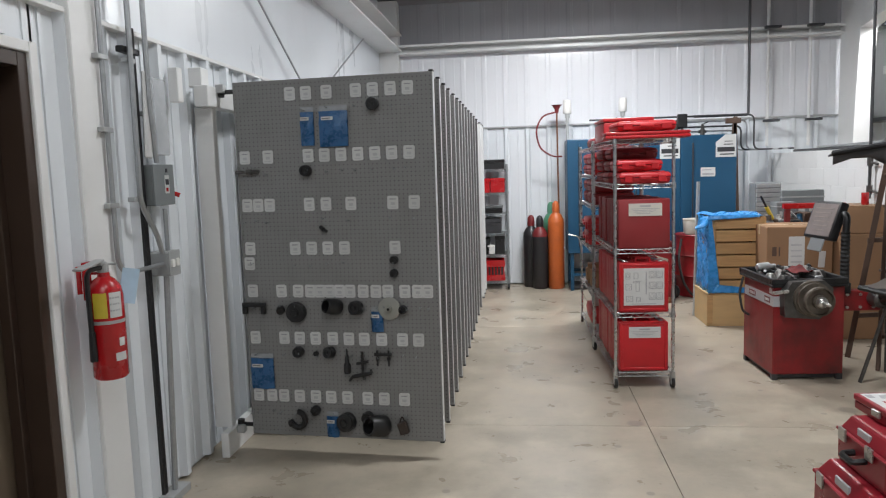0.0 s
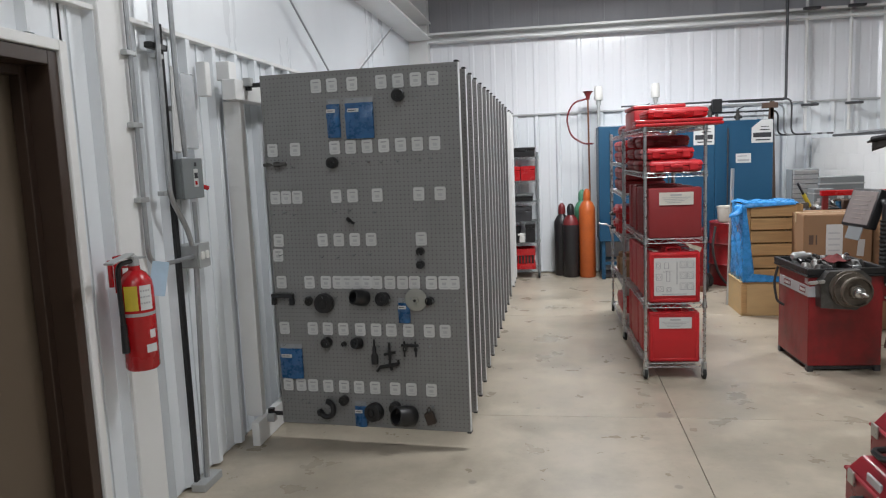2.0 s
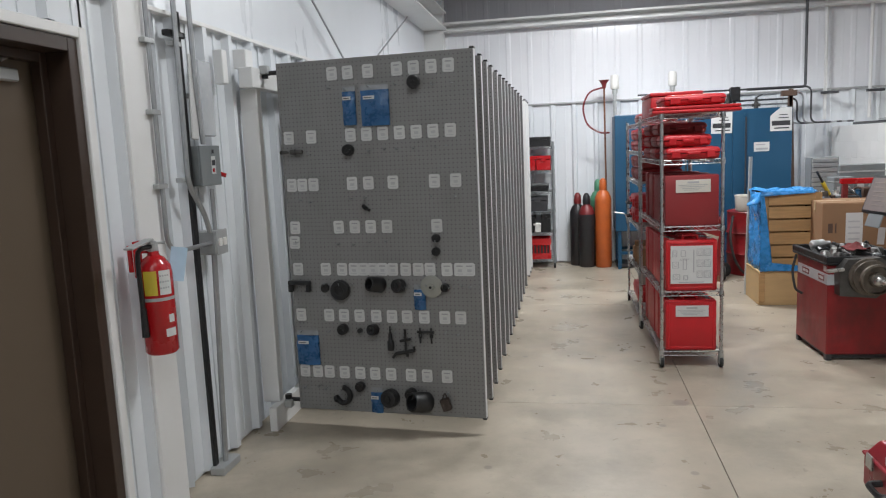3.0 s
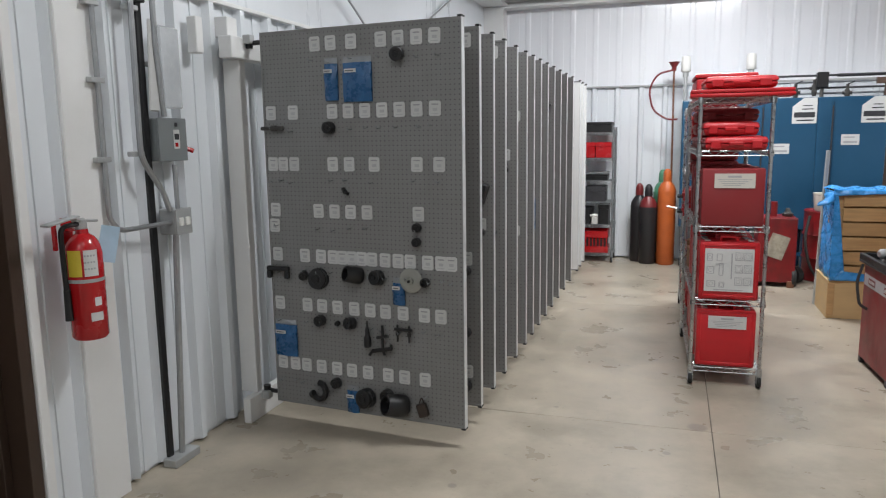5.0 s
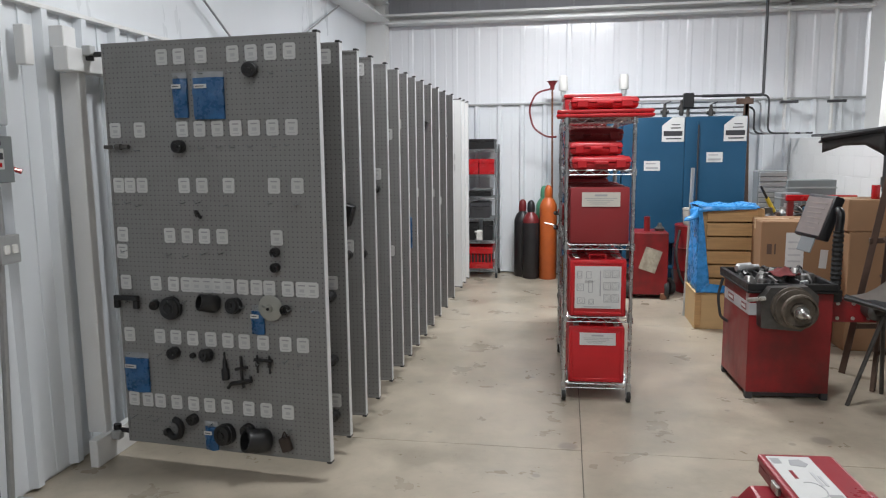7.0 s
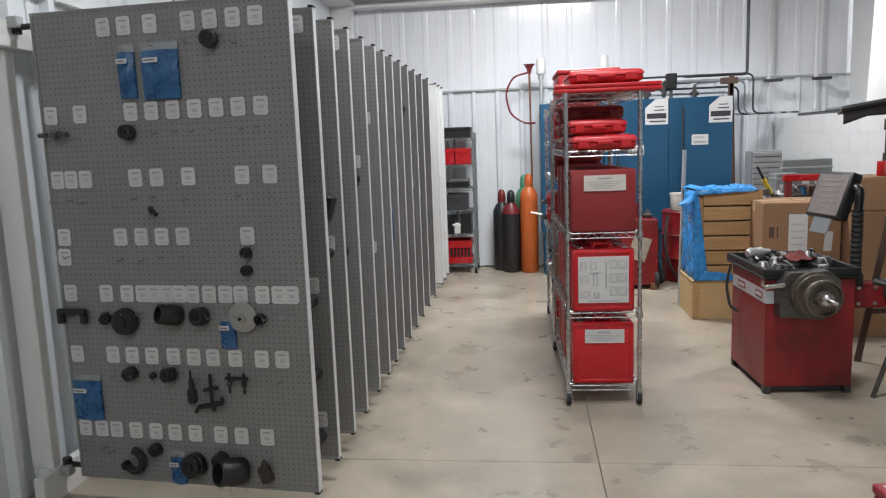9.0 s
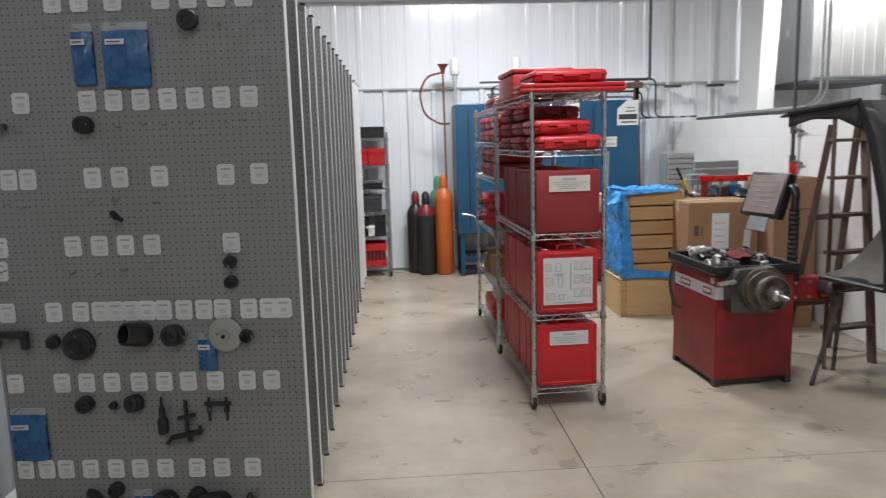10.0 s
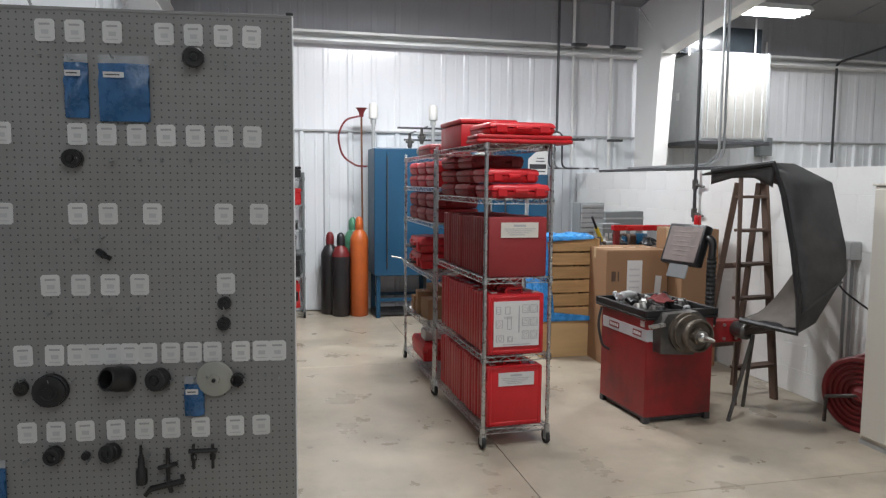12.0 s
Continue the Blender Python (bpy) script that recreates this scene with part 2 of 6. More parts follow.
def rod(bm, p, q, r, seg=8, r2=None, mi=0):
    p, q = Vector(p), Vector(q)
    d = q - p
    a = d.to_track_quat("Z", "Y").to_matrix()
    r2 = r if r2 is None else r2
    rings = []
    for c, rr in ((p, r), (q, r2)):
        rings.append([bm.verts.new(c + a @ Vector((rr * math.cos(2 * math.pi * i / seg), rr * math.sin(2 * math.pi * i / seg), 0))) for i in range(seg)])
    fs = [bm.faces.new((rings[0][i], rings[0][(i + 1) % seg], rings[1][(i + 1) % seg], rings[1][i])) for i in range(seg)]
    fs += [bm.faces.new(rings[0][::-1]), bm.faces.new(rings[1])]
    for f_ in fs:
        f_.material_index = mi


def tube(bm, pts, r, seg=8, mi=0, wave=0.0):
    pts = [Vector(p) for p in pts]
    rings, side = [], None
    for i, p in enumerate(pts):
        t = (pts[min(i + 1, len(pts) - 1)] - pts[max(i - 1, 0)]).normalized()
        if side is None:
            side = t.orthogonal().normalized()
        side = (side - t * side.dot(t)).normalized()
        up = t.cross(side)
        rr = r + (wave if i % 2 else 0)
        rings.append([bm.verts.new(p + (side * math.cos(2 * math.pi * k / seg) + up * math.sin(2 * math.pi * k / seg)) * rr) for k in range(seg)])
    for a, b in zip(rings, rings[1:]):
        for k in range(seg):
            bm.faces.new((a[k], a[(k + 1) % seg], b[(k + 1) % seg], b[k])).material_index = mi
    bm.faces.new(rings[0][::-1]).material_index = mi
    bm.faces.new(rings[-1]).material_index = mi


def arc(p, q, r_up, n=10):
    """Points of a hanging or rising curve from p to q."""
    p, q, u = Vector(p), Vector(q), Vector(r_up)
    return [p.lerp(q, i / n) + u * math.sin(math.pi * i / n) for i in range(n + 1)]


def bend(pts, r=0.05, n=5):
    """A polyline with its corners rounded."""
    pts = [Vector(p) for p in pts]
    out = [pts[0]]
    for a, b, c in zip(pts, pts[1:], pts[2:]):
        k = min(r, (a - b).length * 0.45, (c - b).length * 0.45)
        s, e = b + (a - b).normalized() * k, b + (c - b).normalized() * k
        for i in range(n + 1):
            t = i / n
            out.append(s * (1 - t) ** 2 + b * 2 * t * (1 - t) + e * t * t)
    return out + [pts[-1]]


def lathe(bm, prof, seg=20, m=None, mi=0):
    rings = []
    for r, z in prof:
        r = max(r, 0.0004)
        rings.append([bm.verts.new((r * math.cos(2 * math.pi * i / seg), r * math.sin(2 * math.pi * i / seg), z)) for i in range(seg)])
    for a, b in zip(rings, rings[1:]):
        for i in range(seg):
            bm.faces.new((a[i], a[(i + 1) % seg], b[(i + 1) % seg], b[i])).material_index = mi
    bm.faces.new(rings[0][::-1]).material_index = mi
    bm.faces.new(rings[-1]).material_index = mi
    if m is not None:
        bmesh.ops.transform(bm, matrix=m, verts=[v for r in rings for v in r])


def prism(bm, pts, y0, y1, m=None, mi=0):
    """A polygon in x and z, drawn out from y0 to y1."""
    a = [bm.verts.new((x, y0, z)) for x, z in pts]
    b = [bm.verts.new((x, y1, z)) for x, z in pts]
    n = len(pts)
    fs = [bm.faces.new(a), bm.faces.new(b[::-1])]
    fs += [bm.faces.new((a[i], b[i], b[(i + 1) % n], a[(i + 1) % n])) for i in range(n)]
    for f_ in fs:
        f_.material_index = mi
    if m is not None:
        bmesh.ops.transform(bm, matrix=m, verts=a + b)


def B():
    return bmesh.new()


I4 = Matrix.Identity(4)


# ---- structure ----
X_W, Y_N, X_E, Y_S = -2.12, 10.35, 11.0, -4.0
Z_LOW_W, Z_LOW_N = 2.45, 2.30
DOOR_Y0, DOOR_Y1, DOOR_Z = 1.56, 2.495, 2.235


def sheet(name, length, z0, z1, rib, parent, m, material, phase=0.0):
    """A ribbed steel sheet, length along x, its face towards -y."""
    bm = B()
    prof = []
    s = -phase
    while s < length + 0.31:
        for a, h in ((0, 0), (0.10, 0), (0.102, rib * 0.18), (0.125, rib * 0.18), (0.127, 0), (0.205, 0), (0.225, rib), (0.268, rib), (0.288, 0)):
            prof.append((s + a, h))
        s += 0.3048
    pts = [(0, 0)] + [(x, h) for x, h in prof if 0.001 < x < length - 0.001] + [(length, 0)]
    f0 = [bm.verts.new((x, -h, z0)) for x, h in pts]
    f1 = [bm.verts.new((x, -h, z1)) for x, h in pts]
    for i in range(len(pts) - 1):
        bm.faces.new((f0[i], f0[i + 1], f1[i + 1], f1[i]))
    b0, b1 = [bm.verts.new((x, 0.012, z0)) for x in (0, length)], [bm.verts.new((x, 0.012, z1)) for x in (0, length)]
    bm.faces.new((b0[0], b1[0], b1[1], b0[1]))
    bm.faces.new(f1 + b1[::-1])
    bm.faces.new(f0[::-1] + b0)
    o = part(name, bm, material, parent)
    o.matrix_basis = m
    return o


# west wall
bm = B()
bx(bm, -2.35, X_W - 0.014, Y_S - 0.2, DOOR_Y0, 0, 6.6)
bx(bm, -2.35, X_W - 0.014, DOOR_Y1, Y_N + 0.25, 0, 6.6)
bx(bm, -2.35, X_W - 0.014, DOOR_Y0, DOOR_Y1, DOOR_Z, 6.6)
wall_w = tagged(part("wall_west", bm, M_SHEET), "white ribbed steel liner wall", "wall", kind="structure")
edges = [Y_S, -2.6, -1.69, -0.78, 0.13, 1.04, DOOR_Y0 - 0.07]
for a, b in zip(edges, edges[1:]):
    sheet("wall_sheet", b - a - 0.002, 0.02, Z_LOW_W, 0.042, wall_w, pose(X_W, a, 0, 0, 0, 90) @ pose(0, 0, 0), M_SHEET)
sheet("wall_sheet", DOOR_Y1 - DOOR_Y0 + 0.14, DOOR_Z + 0.05, Z_LOW_W, 0.032, wall_w, pose(X_W, DOOR_Y0 - 0.07, 0, 0, 0, 90), M_SHEET)
edges = [DOOR_Y1 + 0.055] + [3.05 + 0.9144 * i for i in range(8)] + [Y_N]
for a, b in zip(edges, edges[1:]):
    sheet("wall_sheet", b - a - 0.002, 0.02, Z_LOW_W, 0.042, wall_w, pose(X_W, a, 0, 0, 0, 90), M_SHEET, phase=0.05)
for i in range(16):
    a = Y_S + i * 0.9144
    sheet("upper_wall_sheet", min(0.912, Y_N - a), Z_LOW_W + 0.004, 6.4, 0.014, wall_w, pose(X_W - 0.03, a, 0, 0, 0, 90), M_GLOSS)
bm = B()
bx(bm, X_W - 0.03, X_W + 0.045, Y_S, Y_N - 0.05, Z_LOW_W - 0.012, Z_LOW_W + 0.012, 0.003)
tagged(part("trim_west", bm, M_WHITE), "white folded steel flashing along wall", "trim", kind="structure")

# north wall
bm = B()
bx(bm, -2.35, X_E + 0.2, Y_N + 0.045, Y_N + 0.25, 0, 4.3)
wall_n = tagged(part("wall_north", bm, M_SHEET), "white ribbed steel liner wall", "wall", kind="structure")
for i in range(15):
    a = X_W + i * 0.9144
    w = min(0.912, X_E - a)
    if w > 0.1:
        sheet("wall_sheet", w, 0.02, Z_LOW_N, 0.032, wall_n, pose(a, Y_N, 0), M_SHEET)
        sheet("upper_wall_sheet", w, Z_LOW_N + 0.004, 3.49, 0.006, wall_n, pose(a, Y_N + 0.03, 0), M_GLOSS)
        # Wall above the girt: roof grey replaces the shade over the lamps.
        sheet("eave_sheet", w, 3.495, 4.2, 0.006, wall_n, pose(a, Y_N + 0.03, 0), M_ROOF_AND_SHADE)
bm = B()
bx(bm, X_W, X_E, Y_N - 0.045, Y_N + 0.03, Z_LOW_N - 0.012, Z_LOW_N + 0.012, 0.003)
tagged(part("trim_north", bm, M_LGREY), "grey folded steel flashing along wall", "trim", kind="structure")
bm = B()
prism(bm, [(0, 3.37), (-0.20, 3.37), (-0.20, 3.395), (-0.02, 3.395), (-0.02, 3.47), (-0.20, 3.47), (-0.20, 3.50), (0, 3.50)], X_W, X_E,
      Matrix(((0, 1, 0, 0), (1, 0, 0, Y_N - 0.005), (0, 0, 1, 0), (0, 0, 0, 1))))
tagged(part("eave_girt", bm, M_WHITE), "white channel steel girt along wall", "girt", kind="structure")

# far walls behind the view
bm = B()
bx(bm, X_E + 0.004, X_E + 0.2, Y_S - 0.2, Y_N + 0.01, 0, 6.6)
tagged(part("wall_east", bm, M_SHEET), "plain white steel wall", "wall", kind="structure")
bm = B()
bx(bm, -2.13, X_E, Y_S - 0.2, Y_S - 0.004, 0, 6.6)
tagged(part("wall_south", bm, M_SHEET), "plain white steel wall", "wall", kind="structure")
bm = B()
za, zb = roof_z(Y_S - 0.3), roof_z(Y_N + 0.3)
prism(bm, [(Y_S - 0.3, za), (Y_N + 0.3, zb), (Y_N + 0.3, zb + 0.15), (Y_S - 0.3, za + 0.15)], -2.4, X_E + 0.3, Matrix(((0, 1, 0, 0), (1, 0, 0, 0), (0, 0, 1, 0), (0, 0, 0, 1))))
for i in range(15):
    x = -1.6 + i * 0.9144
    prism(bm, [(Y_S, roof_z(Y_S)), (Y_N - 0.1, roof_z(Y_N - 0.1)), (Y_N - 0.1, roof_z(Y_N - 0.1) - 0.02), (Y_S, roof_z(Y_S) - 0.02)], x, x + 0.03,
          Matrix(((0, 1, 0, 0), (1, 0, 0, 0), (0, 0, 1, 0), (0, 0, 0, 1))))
tagged(part("ceiling", bm, M_ROOF_AND_SHADE), "grey sloped steel roof liner", "ceiling", kind="structure")


def steel_frame(name, x, w, d_low, d_top):
    """A tapered rigid frame column against the north wall with its rafter."""
    t = thing(name, pose(x, Y_N - 0.06, 0), "white tapered steel building column with rafter", "column", kind="structure")
    bm = B()
    yz = [(0, 0), (0, 4.05), (-d_top, 3.36), (-d_low, 0)]
    sw = Matrix(((0, 1, 0, 0), (1, 0, 0, 0), (0, 0, 1, 0), (0, 0, 0, 1)))
    prism(bm, yz, -0.006, 0.006, sw)
    part("web", bm, M_WHITE, t)
    bm = B()
    prism(bm, [(-d_low, 0), (-d_top, 3.36), (-d_top - 0.015, 3.36), (-d_low - 0.015, 0)], -w / 2, w / 2, sw)
    part("flange", bm, M_WHITE, t)
    bm = B()
    y1 = -9.0
    s = 0.17
    prism(bm, [(-0.05, 4.05), (y1, 4.05 - s * y1), (y1, 3.02 - s * y1), (-d_top, 3.30 + 0.03)], -0.006, 0.006, sw)
    prism(bm, [(-d_top, 3.33), (y1, 3.02 - s * y1), (y1, 3.005 - s * y1), (-d_top, 3.315)], -w / 2, w / 2, sw)
    part("rafter", bm, M_WHITE, t)
    return t


steel_frame("steel_column", 4.20, 0.2, 0.50, 0.78)
bm = B()
prism(bm, [(-2.14, 3.40), (-1.80, 3.40), (-1.80, 3.42), (-2.0, 3.42), (-2.0, 3.62), (-1.80, 3.62), (-1.80, 3.64), (-2.14, 3.64)], 2.0, Y_N - 0.21)
tagged(part("wall_beam", bm, M_WHITE), "white steel beam running along the wall", "beam", kind="structure")
bm = B()
bx(bm, -2.14, -1.86, Y_N - 0.2, Y_N - 0.006, 0, 4.12, 0.004)
tagged(part("corner_post", bm, M_WHITE), "white steel corner post", "post", kind="structure")
for p, q in (((-2.06, 4.3, 3.40), (-2.06, 6.2, 2.46)), ((-2.06, 8.75, 3.36), (-2.06, 6.6, 2.46))):
    bm = B()
    rod(bm, p, q, 0.009, 6)
    tagged(part("brace_rod", bm, M_GALV), "thin grey steel wall brace rod", "brace", "wall braces", "structure")

# white trim post beside the door
bm = B()
bx(bm, -2.14, -2.06, 2.735, 2.945, 0, 6.0, 0.004)
tagged(part("trim_post", bm, M_WHITE), "white folded steel trim post", "trim", kind="structure")

# door
door = thing("door_1", pose(0, 0, 0), "closed tan door in a dark brown steel frame", "door", kind="structure")
bm = B()
bx(bm, -2.30, -2.255, DOOR_Y0 + 0.05, DOOR_Y1 - 0.05, 0.01, DOOR_Z - 0.05, 0.003)
part("door_leaf", bm, M_TAN, door, "flat tan door skin")
bm = B()
for y0, y1 in ((DOOR_Y0 + 0.002, DOOR_Y0 + 0.06), (DOOR_Y1 - 0.06, DOOR_Y1 - 0.002)):
    bx(bm, -2.34, -2.098, y0, y1, 0.0, DOOR_Z - 0.002, 0.003)
bx(bm, -2.34, -2.098, DOOR_Y0 + 0.06, DOOR_Y1 - 0.06, DOOR_Z - 0.06, DOOR_Z - 0.002, 0.003)
bx(bm, -2.25, -2.20, DOOR_Y1 - 0.10, DOOR_Y1 - 0.06, 0, DOOR_Z - 0.06, 0.003)
bx(bm, -2.25, -2.20, DOOR_Y0 + 0.06, DOOR_Y1 - 0.10, DOOR_Z - 0.10, DOOR_Z - 0.06, 0.003)
part("door_frame", bm, M_BROWN, door, "dark brown stepped steel frame")
bm = B()
for y0, y1 in ((DOOR_Y0 - 0.07, DOOR_Y0), (DOOR_Y1, DOOR_Y1 + 0.05)):
    bx(bm, -2.16, -2.085, y0, y1, 0, DOOR_Z + 0.045, 0.004)
bx(bm, -2.16, -2.085, DOOR_Y0, DOOR_Y1, DOOR_Z, DOOR_Z + 0.045, 0.004)
part("door_trim", bm, M_WHITE, door, "white steel trim")
bm = B()
bx(bm, -2.254, -2.225, 2.10, 2.305, 2.05, 2.10, 0.006)
part("closer_body", bm, M_LGREY, door, "grey door closer body")
bm = B()
rod(bm, (-2.23, 2.16, 2.10), (-2.22, 2.30, 2.165), 0.008, 8)
part("closer_arm", bm, M_STEEL, door)

# block partition
X_B = 3.35
bm = B()
bx(bm, X_B + 0.0032, X_B + 0.19, -0.4, Y_N - 0.06, 0, 1.80)
part_w = tagged(part("wall_partition", bm, M_MORTAR), "white painted concrete block partition wall", "wall", kind="structure")

# lamps
for x, y, watts in LAMPS:
    z = roof_z(y) - 0.64
    # The added fill lamps get the same fixture as the real ones.
    t = thing("ceiling_light", pose(x, y, z), "long white fluorescent ceiling light, lit", "light", "ceiling lights")
    bm = B()
    prism(bm, [(-0.17, 0.0), (-0.10, 0.07), (0.10, 0.07), (0.17, 0.0), (0.16, -0.004), (-0.16, -0.004)], -0.62, 0.62, Matrix.Rotation(radians(90), 4, "Z"))
    part("housing", bm, M_WHITE, t)
    for dx in (-0.45, 0.45):
        bm = B()
        rod(bm, (dx, 0, 0.07), (dx, 0, 0.66), 0.004, 6)
        part("hanger_rod", bm, M_GALV, t)
    for dy in (-0.12, -0.04, 0.04, 0.12):
        bm = B()
        rod(bm, (-0.58, dy, -0.02), (0.58, dy, -0.02), 0.019, 8)
        part("lamp_tube", bm, M_GLOW, t)
    ld = bpy.data.lights.new("fluorescent", "AREA")
    ld.shape, ld.size, ld.size_y, ld.energy, ld.color = "RECTANGLE", 1.2, 0.3, watts, (0.96, 0.98, 1.0)
    lo = new("fluorescent_lamp", ld)
    lo.matrix_world = pose(x, y, z - 0.045)

# ---- pegboard panels on the wall rack ----
PANEL_Y = [3.845, 4.19, 4.515, 4.83, 5.19, 5.53, 5.82, 6.12, 6.45, 6.80, 7.18, 7.58, 8.04, 8.64, 8.94, 9.25]
TURN_P = -5.5
W_P, Z_P0, Z_P1 = 1.222, 0.112, 2.272


def panel_pose(y):
    turn = TURN_P if y < 4.0 else -1.5 if y < 4.5 else 1.0
    return pose(-0.630, y, 0, 0, 0, turn) @ pose(-W_P, 0, 0)


M_FRAME = mat("grey_panel_frame", (0.23, 0.228, 0.225), 0.5, var=0.08)


def peg_panel(board_mat=M_PEG):
    t = thing("peg_panel", I4, "grey perforated pegboard display panel in an aluminium frame", "pegboard panel", "swinging pegboard panels")
    bm = B()
    bx(bm, 0.012, W_P - 0.004, 0.0, 0.034, Z_P0 + 0.012, Z_P1 - 0.012)
    part("board", bm, board_mat, t)
    for nm, a in (("edge_channel", (W_P - 0.004, W_P, -0.001, 0.037, Z_P0, Z_P1)), ("edge_channel", (0, 0.012, -0.004, 0.038, Z_P0, Z_P1)),
                  ("top_channel", (0.012, W_P - 0.004, -0.003, 0.037, Z_P1 - 0.012, Z_P1)), ("bottom_channel", (0.012, W_P - 0.004, -0.003, 0.037, Z_P0, Z_P0 + 0.012))):
        bm = B()
        bx(bm, *a, 0.0012)
        part(nm, bm, M_ALU if a[0] > 1 else M_FRAME, t)
    for z in (Z_P0 - 0.012, Z_P1 - 0.006):
        bm = B()
        bx(bm, W_P - 0.024, W_P + 0.002, -0.005, 0.039, z + 0.004, z + 0.016, 0.003)
        part("corner_cap", bm, M_BLACK, t)
    for z in (Z_P0 + 0.05, Z_P1 - 0.05):
        bm = B()
        rod(bm, (-0.09, 0.017, z), (0.02, 0.017, z), 0.014, 8)
        rod(bm, (-0.09, 0.017, z - 0.03), (-0.09, 0.017, z + 0.03), 0.022, 10)
        part("pivot_arm", bm, M_BLACK, t)
    return t


plain = peg_panel()
far_panels = [plain]
plain.matrix_basis = panel_pose(PANEL_Y[1])
for y in PANEL_Y[2:-3]:
    far_panels.append(copy_thing(plain, panel_pose(y)))
white_panel = peg_panel(M_WHITE)
white_panel.matrix_basis = panel_pose(PANEL_Y[-3])
white_panel["label"] = "white painted display panel at the end of the row"
for y in PANEL_Y[-2:]:
    copy_thing(white_panel, panel_pose(y))
front = peg_panel()
front.matrix_basis = panel_pose(PANEL_Y[0])


def card_mesh(w=0.066, h=0.078):
    bm = B()
    c = 0.008
    prism(bm, [(-w / 2 + c, -h / 2), (w / 2 - c, -h / 2), (w / 2, -h / 2 + c), (w / 2, h / 2 - c), (w / 2 - c, h / 2), (-w / 2 + c, h / 2), (-w / 2, h / 2 - c), (-w / 2, -h / 2 + c)], -0.0025, 0)
    bx(bm, -w * 0.28, w * 0.28, -0.0035, -0.002, h * 0.22, h * 0.31, mi=1)
    bx(bm, -w * 0.18, w * 0.2, -0.0035, -0.002, -h * 0.18, h * 0.02, mi=2)
    bx(bm, -w * 0.3, w * 0.3, -0.0035, -0.002, -h * 0.36, -h * 0.31, mi=2)
    return bm


card0 = part("label_card", card_mesh(), [M_CARD, M_INK, M_INKL], front)
CARD_ROWS = [
    (2.189, [0.361, 0.461, 0.588, 0.766, 0.868, 0.973, 1.074]),
    (1.826, [0.053, 0.202, 0.457, 0.558, 0.661, 0.764, 0.867, 0.968, 1.071]),
    (1.539, [0.051, 0.122, 0.196, 0.449, 0.554, 0.708, 0.963, 1.091]),
    (1.277, [0.053, 0.345, 0.45, 0.552, 0.656, 0.966]),
    (1.017, [0.053, 0.241, 0.349, 0.427, 0.488, 0.55, 0.612, 0.678, 0.76, 0.839, 0.912, 1.016, 1.093, 1.152]),
    (0.727, [0.053, 0.243, 0.343, 0.446, 0.555, 0.657, 0.754, 0.862, 0.99, 1.088]),
    (0.363, [0.053, 0.141, 0.221, 0.323, 0.428, 0.527, 0.631, 0.76, 0.863, 0.988]),
    (1.185, [0.043]),
]
card0.matrix_basis = pose(0.255, -0.0015, 2.9)
rnd = random.Random(4)
k = 0
for z, us in CARD_ROWS:
    for u in us:
        m = pose(u, -0.0015 - 0.0004 * (k % 3), z, 0, rnd.uniform(-1.5, 1.5), 0)
        if k == 0:
            card0.matrix_basis = m
        else:
            share("label_card", card0, front, m)
        k += 1
# wire hooks under the cards
bm = B()
tube(bm, [(0, 0, 0), (0, -0.045, -0.004), (0, -0.052, 0.010)], 0.0024, 5)
hook0 = part("wire_hook", bm, M_GREY, front)
k = 0
for z, us in CARD_ROWS[:7]:
    for u in us:
        m = pose(u + rnd.uniform(-0.02, 0.02), 0, z - 0.085 - rnd.uniform(0, 0.02))
        if k == 0:
            hook0.matrix_basis = m
        else:
            share("wire_hook", hook0, front, m)
        k += 1
FP = panel_pose(PANEL_Y[0])


def hung(name, u, z, label, category, turn=0):
    return thing(name, FP @ pose(u, 0, z, 0, turn, 0), label, category, "tools on the pegboard")


UP = pose(0, 0, 0, 90, 0, 0)


def round_tool(u, z, r, depth, tilt=0, hollow=False, mat_=M_BLACK, label="black round plastic service adapter hung on pegboard", name="adapter_ring"):
    t = hung(name, u, z, label, "tool", 0)
    bm = B()
    m = pose(0, -0.006, 0) @ pose(0, 0, 0, tilt * 0.4, 0, tilt) @ UP
    lathe(bm, [(r * 0.9, 0), (r, depth * 0.08), (r, depth * 0.55), (r * 0.93, depth * 0.6), (r * 0.93, depth * 0.95), (r * 0.86, depth)] +
          ([(r * 0.72, depth), (r * 0.7, depth * 0.2)] if hollow else [(r * 0.5, depth), (r * 0.45, depth * 0.93), (r * 0.3, depth * 0.93), (r * 0.28, depth * 1.03)]), 20, m)
    part("body", bm, mat_, t, smooth=True)
    return t


round_tool(0.864, 2.109, 0.038, 0.05, 15)
round_tool(0.445, 1.738, 0.034, 0.045)
round_tool(0.961, 1.205, 0.025, 0.03)
round_tool(0.958, 1.127, 0.025, 0.03)
round_tool(0.23, 0.905, 0.026, 0.04, 20)
round_tool(0.337, 0.89, 0.062, 0.04)
round_tool(0.606, 0.92, 0.048, 0.10, -35, True, label="black hollow plastic sleeve hung on pegboard", name="adapter_sleeve")
round_tool(0.723, 0.919, 0.043, 0.05, -15)
round_tool(1.004, 0.911, 0.026, 0.03, 0, True)
round_tool(0.339, 0.645, 0.033, 0.045)
round_tool(0.448, 0.635, 0.016, 0.02)
round_tool(0.546, 0.644, 0.035, 0.05, -20)
round_tool(0.43, 0.281, 0.030, 0.04)
round_tool(0.634, 0.217, 0.057, 0.06, -12)
round_tool(0.762, 0.252, 0.036, 0.05)
round_tool(0.863, 0.197, 0.064, 0.13, -35, True, label="large black hollow plastic sleeve hung on pegboard", name="adapter_sleeve")
